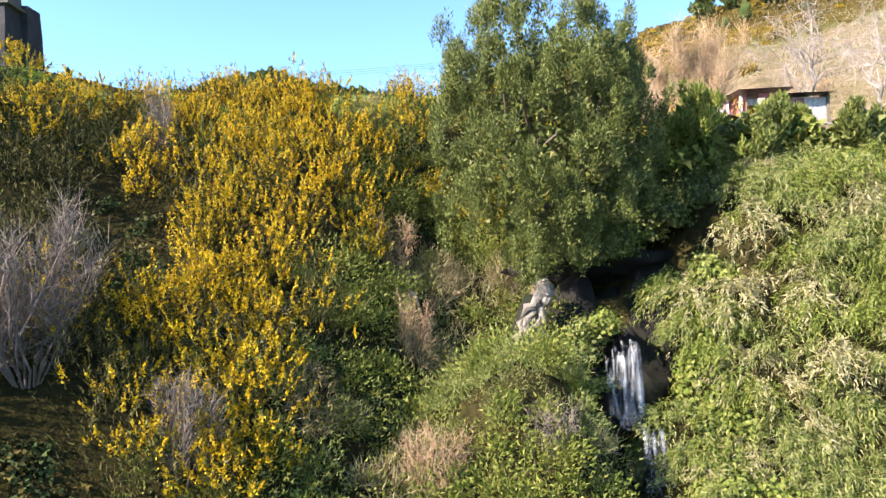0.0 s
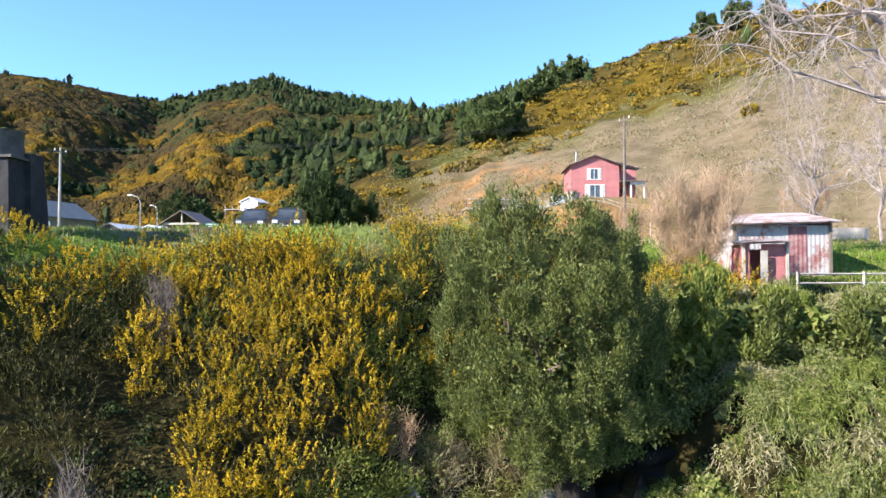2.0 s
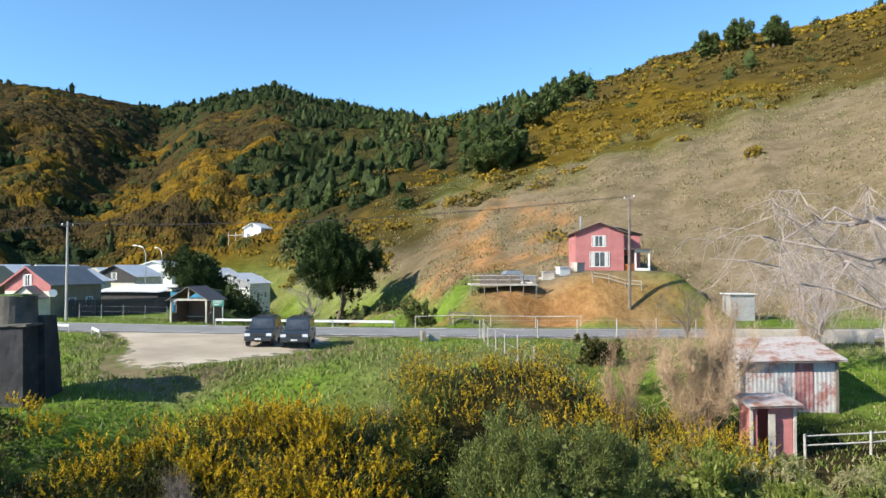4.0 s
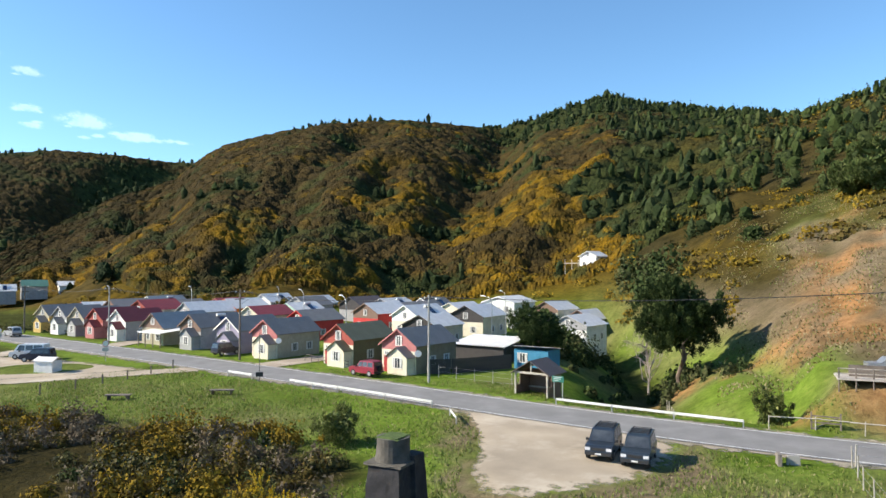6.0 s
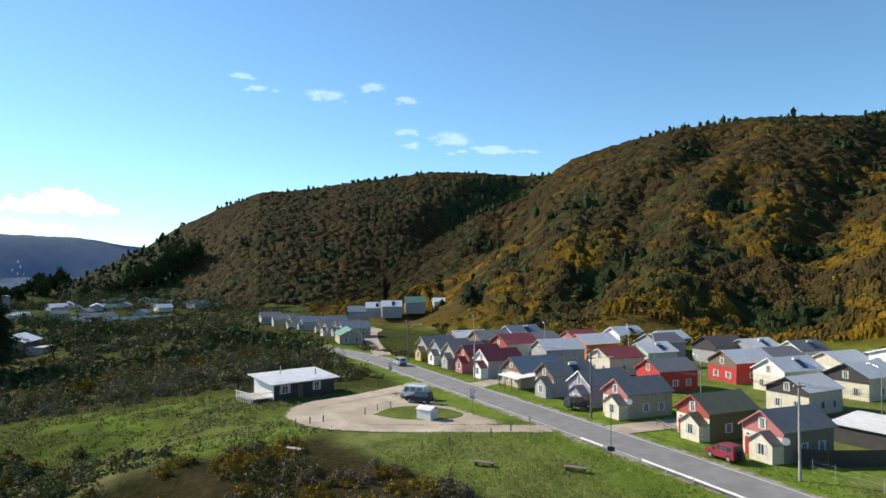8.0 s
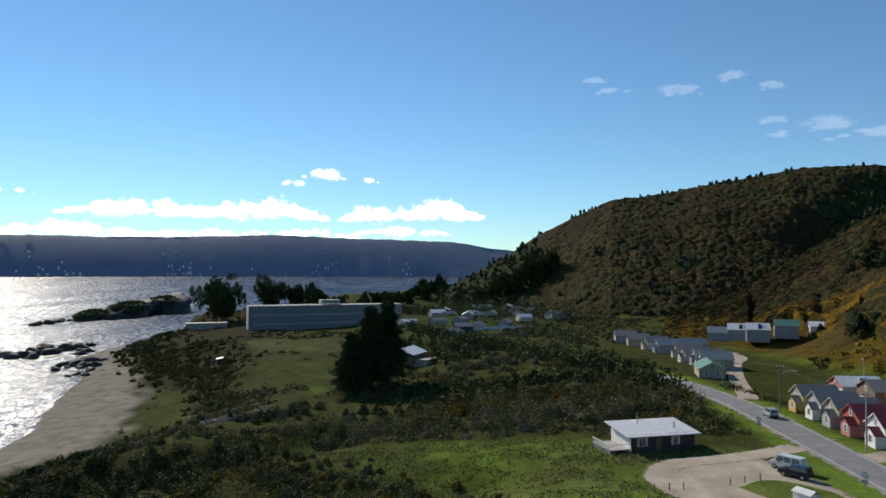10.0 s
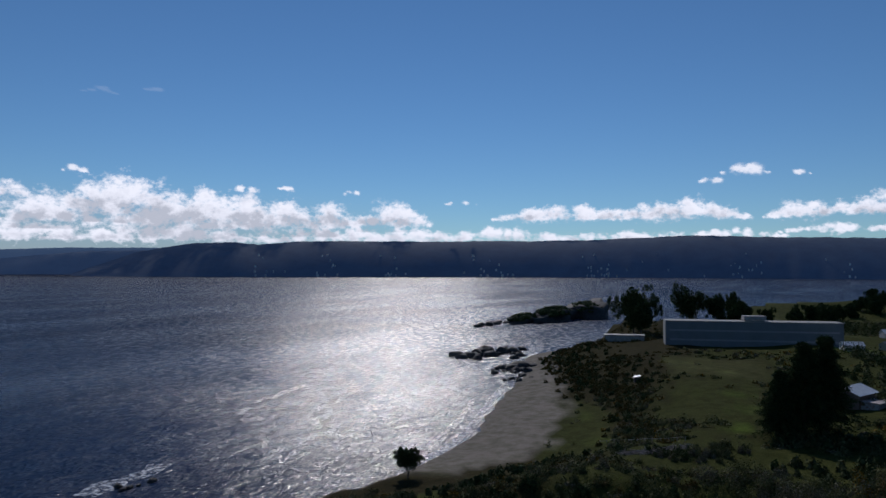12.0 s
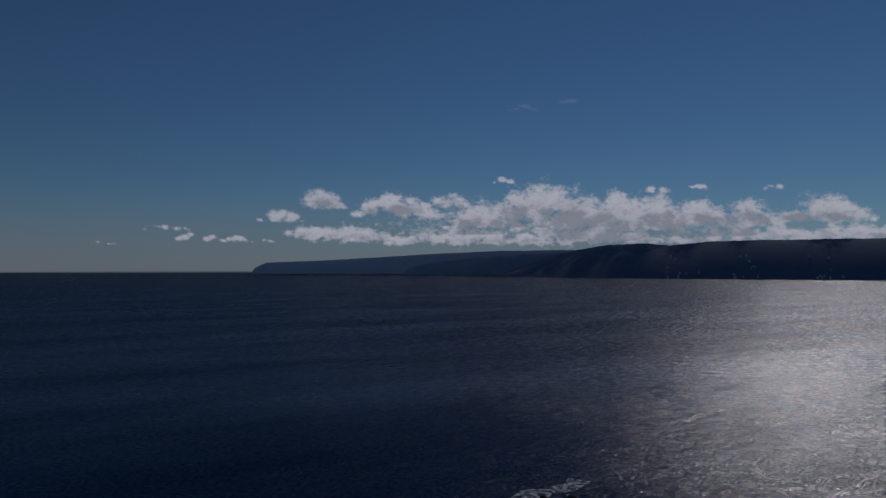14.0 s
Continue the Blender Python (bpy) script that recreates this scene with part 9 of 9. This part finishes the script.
bare_tree("bare_tree", (-20.5, 106, on_land(-20.5, 106)), (-20.5, 106, on_land(-20.5, 106) + 8), (4.0, 4, 4.5), 0.2, "grey leafless tree at the edge of the wood", 73, 18, 10)


def conifer(x, y, h, r, seed, label):
    rr = np.random.default_rng(seed)
    z = on_land(x, y)
    t = empty("conifer", x, y, z)
    bpy.context.view_layer.update()
    trunk = Heap()
    trunk.add(tube([(x, y, z - 0.5), (x, y, z + h * 0.5), (x, y, z + h)], [h * 0.03, h * 0.02, 0.04], 8))
    heap = Heap()
    n = 900
    u = rr.random(n) ** 0.8
    a = rr.uniform(0, 2 * math.pi, n)
    reach = r * (1 - u * 0.92) ** 0.8 * (0.75 + 0.5 * rr.random(n)) * (1 + 0.3 * np.sin(u * 40))
    tip = np.stack([x + np.cos(a) * reach, y + np.sin(a) * reach, z + h * (0.08 + 0.92 * u) - 0.15 * reach], 1)
    k = 34
    t2 = rr.random((n, k)) ** 0.6
    axis = np.stack([np.full(n, x), np.full(n, y), tip[:, 2] + 0.3 * reach], 1)
    at = axis[:, None] + (tip - axis)[:, None] * t2[..., None] + rr.normal(size=(n, k, 3)) * 0.25
    dirs = np.repeat(tip - axis, k, 0) * 0.25 + rr.normal(size=(n * k, 3)) * 0.6
    heap.add(blades(at.reshape(-1, 3), dirs, rr.uniform(0.4, 0.9, n * k), 0.28, rr))
    for ob in (trunk.mesh("trunk", [BARK]), heap.mesh("crown", [FOREST_LEAF])):
        ob.parent = t
        ob.matrix_parent_inverse = t.matrix_world.inverted()
    return tagged(t, label, "tree", "dark conifers")


conifer(-205, 1.5, 24, 7.0, 81, "tall dark conifer standing over the meadow")
conifer(-203, -4.0, 17, 5.5, 83, "dark conifer with a broken top over the meadow")
conifer(-209, 6.5, 25, 7.5, 82, "tall dark conifer standing over the meadow")
for k, (ex, ey, eh, er) in enumerate([(-524, -106, 37, 13), (-508, -98, 24, 11), (-640, -84, 34, 14), (-655, -62, 24, 10), (-690, -50, 22, 10), (-600, -40, 19, 9)]):
    z = on_land(ex, ey)
    broad_tree("eucalyptus_tree", (ex, ey, z), (ex, ey, z + eh * 0.55), (er, er, eh * 0.45), 90, 110, 1.2, 0.7, "tall spreading eucalyptus tree near the shore", FOREST_LEAF, BARK, 90 + k)
for k in range(12):
    ex, ey = -600 - 22 * k, -20 + 9 * k + (k * 7 % 5) * 6
    z = on_land(ex, ey)
    if z > 1:
        broad_tree("shore_tree", (ex, ey, z), (ex, ey, z + 7), (6 + k % 3, 6, 5.5 + k % 4), 70, 50, 1.3, 0.4, "dark rounded tree behind the long building", FOREST_LEAF, BARK, 110 + k)

cv = empty("culvert", -1.6, 50.6, on_land(-1.6, 50.6), 12)
part("slab", [rough_block(0, 0, -0.4, 0.75, 0.14, 0.5, 0.12, 0.42, 31, 5, 6, 0.1)], PALE_ROCK, cv)
part("headwall", [rough_block(0.9, 0.2, -0.4, 0.6, 0.45, 0.16, 0.36, 0.13, 33, 5, 6, 0.1)], CONCRETE, cv)
tagged(cv, "broken pale concrete culvert head by the road", "culvert")

# ---------------------------------------------------------------- long building and the far settlement
# grey lowered so the colour itself holds the shade of the sunless facade
LONG_WALL = surface("pale_grey_cladding", (0.22, 0.225, 0.23), 0.12, 0.15, 4.0, 0.7, relief=0.1)
lb = empty("long_building", -446, -72, on_land(-440, -40) - 1, 104)
part("wall", [box(0, 96, -14, 0, -3, 15.5)], LONG_WALL, lb, "pale grey clad wall")
part("parapet", [box(-0.3, 96.3, -14.3, 0.3, 15.5, 16.0)], CONCRETE, lb, "pale parapet")
part("plant_room", [box(44, 56, -11, -2, 16.6, 19.0)], CONCRETE, lb)
part("end_wall", [box(-0.5, 0.0, -14.2, 0.2, -3, 15.5)], CONCRETE, lb, "pale end wall")
for k in range(2):
    part("window_band", [box(2, 94, 0.02, 0.1, 4.4 + 5.5 * k, 5.4 + 5.5 * k)], WALLS["grey"], lb, "long dark ribbon window")
    part("window_band", [box(2, 94, -14.1, -14.02, 4.4 + 5.5 * k, 5.4 + 5.5 * k)], WALLS["grey"], lb, "long dark ribbon window")
tagged(lb, "long pale grey flat-roofed institutional building", "building")
ann = empty("annex_building", -455, -84, on_land(-455, -84), 104)
part("wall", [box(-26, -2, -8, 0, -2, 3.2)], CONCRETE, ann)
part("roof", [box(-26.4, -1.6, -8.4, 0.4, 3.2, 3.6)], ROOFS["grey"], ann)
tagged(ann, "low grey annex beside the long building", "building")
for k, (fx, fy, roof, wall, turn) in enumerate([(-440, 42, "grey", "beige", 30), (-452, 60, "grey", "grey", 60), (-494, 80, "green", "grey", 20), (-484, 88, "grey", "beige", 70), (-505, 108, "rust", "pink", 30), (-340, 40, "grey", "beige", 50), (-388, 50, "grey", "dark", 10),
                                               (-470, 70, "white", "grey", 80), (-520, 60, "grey", "beige", 40), (-430, 22, "white", "white", 15)]):
    gable_house(fx, fy, turn, wall, wall, roof, 7.5, 10, 2.8, 1.8, 0, detail=False, group="far settlement")
for k, (fx, fy, roof, wall, turn) in enumerate([(-540, 80, "zinc", "beige", 25), (-556, 20, "white", "grey", 70), (-450, 100, "zinc", "cream", 10), (-418, 84, "grey", "grey", 60), (-530, 118, "red", "white", 33), (-400, 62, "grey", "beige", 45)]):
    gable_house(fx, fy, turn, wall, wall, roof, 7, 9, 2.8, 1.8, 0, detail=False, group="far settlement")
for k, (fx, fy, roof, wall, turn) in enumerate([(-530, 50, "white", "grey", 15), (-597, 87, "zinc", "beige", 40), (-616, 101, "green", "grey", 10), (-620, 128, "zinc", "cream", 70), (-555, 128, "rust", "pink", 30), (-478, 142, "zinc", "beige", 60),
                                               (-560, 64, "zinc", "dark", 75), (-575, 120, "grey", "white", 25), (-512, 134, "white", "cream", 50), (-455, 122, "grey", "grey", 20)]):
    gable_house(fx, fy, turn, wall, wall, roof, 9, 12, 3.2, 2.2, 0, detail=False, group="far settlement")
for k, (gx_, gy_, gh) in enumerate([(-672, 92, 14), (-668, 110, 18), (-664, 124, 22), (-676, 136, 24), (-662, 148, 25), (-670, 160, 26), (-658, 170, 24), (-664, 182, 22), (-684, 170, 24)]):
    broad_tree("grove_tree", (gx_, gy_, on_land(gx_, gy_)), (gx_, gy_, on_land(gx_, gy_) + gh * 0.5), (gh * 0.42, gh * 0.42, gh * 0.5), 60, 40, 1.5, 0.6, "tall dark evergreen tree in a grove below the hill", FOREST_LEAF, BARK, 120 + k)
bn = empty("barn", -246, 12, on_land(-243, 16), 62)
part("wall", [box(-5, 5, 0, 12, -1, 4.2), prism(-5, 5, 0, 12, 4.2, 1.9)], WALLS["brown"], bn)
part("roof", roof_pair(-5, 5, 0, 12, 4.2, 1.9, 0.5, 0.1), ROOFS["zinc"], bn, "silver metal sheets")
part("lean_to", [box(5, 10, 1, 9, -1, 2.4), box(4.8, 10.5, 0.6, 9.4, 2.4, 2.55)], ROOFS["rust"], bn)
tagged(bn, "brown barn with a silver roof and lean-to", "barn")
ht = empty("hut", -306, -61, on_land(-306, -61), 20)
part("wall", [box(-1.6, 1.6, -1.2, 1.2, -0.5, 2.0)], WALLS["dark"], ht)
part("roof", [([(-1.9, -1.5, 2.0), (1.9, -1.5, 2.0), (1.9, 1.5, 2.6), (-1.9, 1.5, 2.6)], [(0, 1, 2, 3)])], ROOFS["white"], ht)
tagged(ht, "tiny hut with a white roof in the meadow", "hut")
ct = empty("court_fence", -395, 78, on_land(-395, 60), 100)
part("panel", [box(-24, 20, -0.1, 0.1, -0.5, 2.2)], TRIM, ct)
tagged(ct, "long pale boundary wall before the settlement", "wall")
post_fence("fence", [(-190, -26), (-199, -40), (-205, -52)], 1.0, 2.6, PALE_WOOD, "old pale fence crossing the rough meadow", 1, 0.08, False)
brush = Heap()
along = rng.uniform(-1, 1, 900)
bp = np.stack([-176 - 6 * along, -31 + 7 * along, 0 * along], 1) + rng.normal(size=(900, 3)) * [0.9, 0.9, 0]
bp[:, 2] = land_height(bp[:, 0], bp[:, 1]) + rng.random(900) * 0.7
brush.add(blades(bp, rng.normal(size=(900, 3)) * [1, 1, 0.3], rng.uniform(0.8, 2.0, 900), 0.12, rng))
tagged(brush.mesh("brushwood", [PALE_BARK]), "heap of grey cut brushwood in the meadow", "brushwood", kind="stuff")

# ---------------------------------------------------------------- shore: rocks, surf
seed = 300
for cx, cy, n, sx, sy, rmin, rmax in ((-432, -180, 26, 26, 16, 1.5, 5.5), (-372, -142, 22, 14, 8, 1.0, 4.0), (-660, -272, 12, 26, 8, 1.5, 4.5), (-345, -128, 12, 12, 5, 0.8, 2.2), (-128, -156, 7, 6, 4, 0.5, 1.4)):
    for k in range(n):
        seed += 1
        r = float(rng.uniform(rmin, rmax))
        rock("rock", (cx + float(rng.normal()) * sx * 0.6, cy + float(rng.normal()) * sy * 0.6, r * 0.1), r, seed, (1.2, 1.0, 0.7), "dark wave-washed rock off the shore", ROCK, 2, "shore rocks")
for k, (c, r, q) in enumerate([((-745, -235, 0), 34, (1.5, 0.6, 0.42)), ((-800, -215, 0), 36, (1.3, 0.7, 0.5)), ((-700, -255, 0), 22, (1.5, 0.6, 0.35))]):
    rock("islet", c, r, 400 + k, q, "dark rocky islet crowned with scrub", ROCK, 3, "islets")
ic = Heap()
for (ix, iy, iz), ir, iq in (((-745, -235, 0), 34, (1.5, 0.6, 0.42)), ((-800, -215, 0), 36, (1.3, 0.7, 0.5)), ((-700, -255, 0), 22, (1.5, 0.6, 0.35))):
    u = rng.uniform(-0.8, 0.8, (110, 2))
    u = u[np.hypot(u[:, 0], u[:, 1]) < 0.85]
    top = ir * iq[2] * np.sqrt(1 - (u**2).sum(1)) * 0.95
    k = len(u)
    ic.add(crowns(np.column_stack([ix + u[:, 0] * ir * iq[0], iy + u[:, 1] * ir * iq[1], top - 1]), rng.uniform(3, 6, k), rng.uniform(2, 4.5, k), 60, np.full(k, 1.9), rng, 0.5))
tagged(ic.mesh("islet_scrub", [FOREST_LEAF]), "dark scrub on the rocky islet", "scrub", kind="stuff")


def foam_material():
    m, nt, b = material("sea_foam", 0.8, 0, 0.3)
    b.inputs["Base Color"].default_value = (0.8, 0.82, 0.84, 1)
    n = noise_node(nt, 0.55, 7, 0.75)
    a = nt.nodes.new("ShaderNodeMapRange")
    a.inputs[1].default_value, a.inputs[2].default_value = 0.46, 0.62
    nt.links.new(n, a.inputs[0])
    nt.links.new(a.outputs[0], b.inputs["Alpha"])
    return m


FOAM = foam_material()


def foam(line, width, label):
    q = resample([tuple(p) for p in rounded(line, 3)], 1.5)
    s = sideways(q)
    w = width * (0.6 + 0.9 * value_noise(q[:, 0] / 6, q[:, 1] / 6, 3))
    xy = q[:, None] + s[:, None] * (w[:, None] * np.linspace(-0.5, 0.5, 4)[None])[..., None]
    v = np.concatenate([xy, np.full((*xy.shape[:2], 1), 0.06)], -1)
    tagged(mesh_object("surf", v.reshape(-1, 3), grid_faces(len(q), 4), [FOAM]), label, "surf", kind="structure")


foam([(-178, -101), (-195, -99), (-223, -102.5), (-280, -118), (-318, -126)], 3.2, "white surf washing the sand")
foam([(-182, -108), (-205, -107), (-235, -112), (-280, -126)], 2.4, "broken wave before the beach")
foam([(-118, -160), (-128, -163), (-140, -162), (-147, -166)], 7.0, "white water breaking over a sunken rock")
foam([(-240, -205), (-258, -211), (-276, -214)], 4.0, "white crest breaking offshore")
foam([(-360, -160), (-400, -190), (-440, -204)], 4.0, "white water along the rocks")
foam([(-640, -262), (-700, -262), (-760, -246)], 5.0, "white water along the islet")

# white houses dotted on the far shore
dots = Heap()
dy, up = rng.choice([87, 93, 94, 100, 104, 105, 112, 114, 121, 126, 131], 90) + rng.normal(size=90) * 0.7, 0.02 + 0.40 * rng.random(90) ** 2.4
for a, q in zip(dy, up):
    r = 3960 + 540 * q - 6
    px, py = -math.sin(math.radians(a)) * r, math.cos(math.radians(a)) * r
    hz = 225 * (1 - (1 - q) ** 1.7) + 9
    wide = float(rng.uniform(1.8, 3.8))
    v, f = box(px - wide, px + wide, py - wide, py + wide, hz - 12, hz)
    dots.add((np.array(v), np.array(f)))
tagged(dots.mesh("far_houses", [TRIM]), "tiny pale houses scattered along the far shore", "houses", kind="stuff")
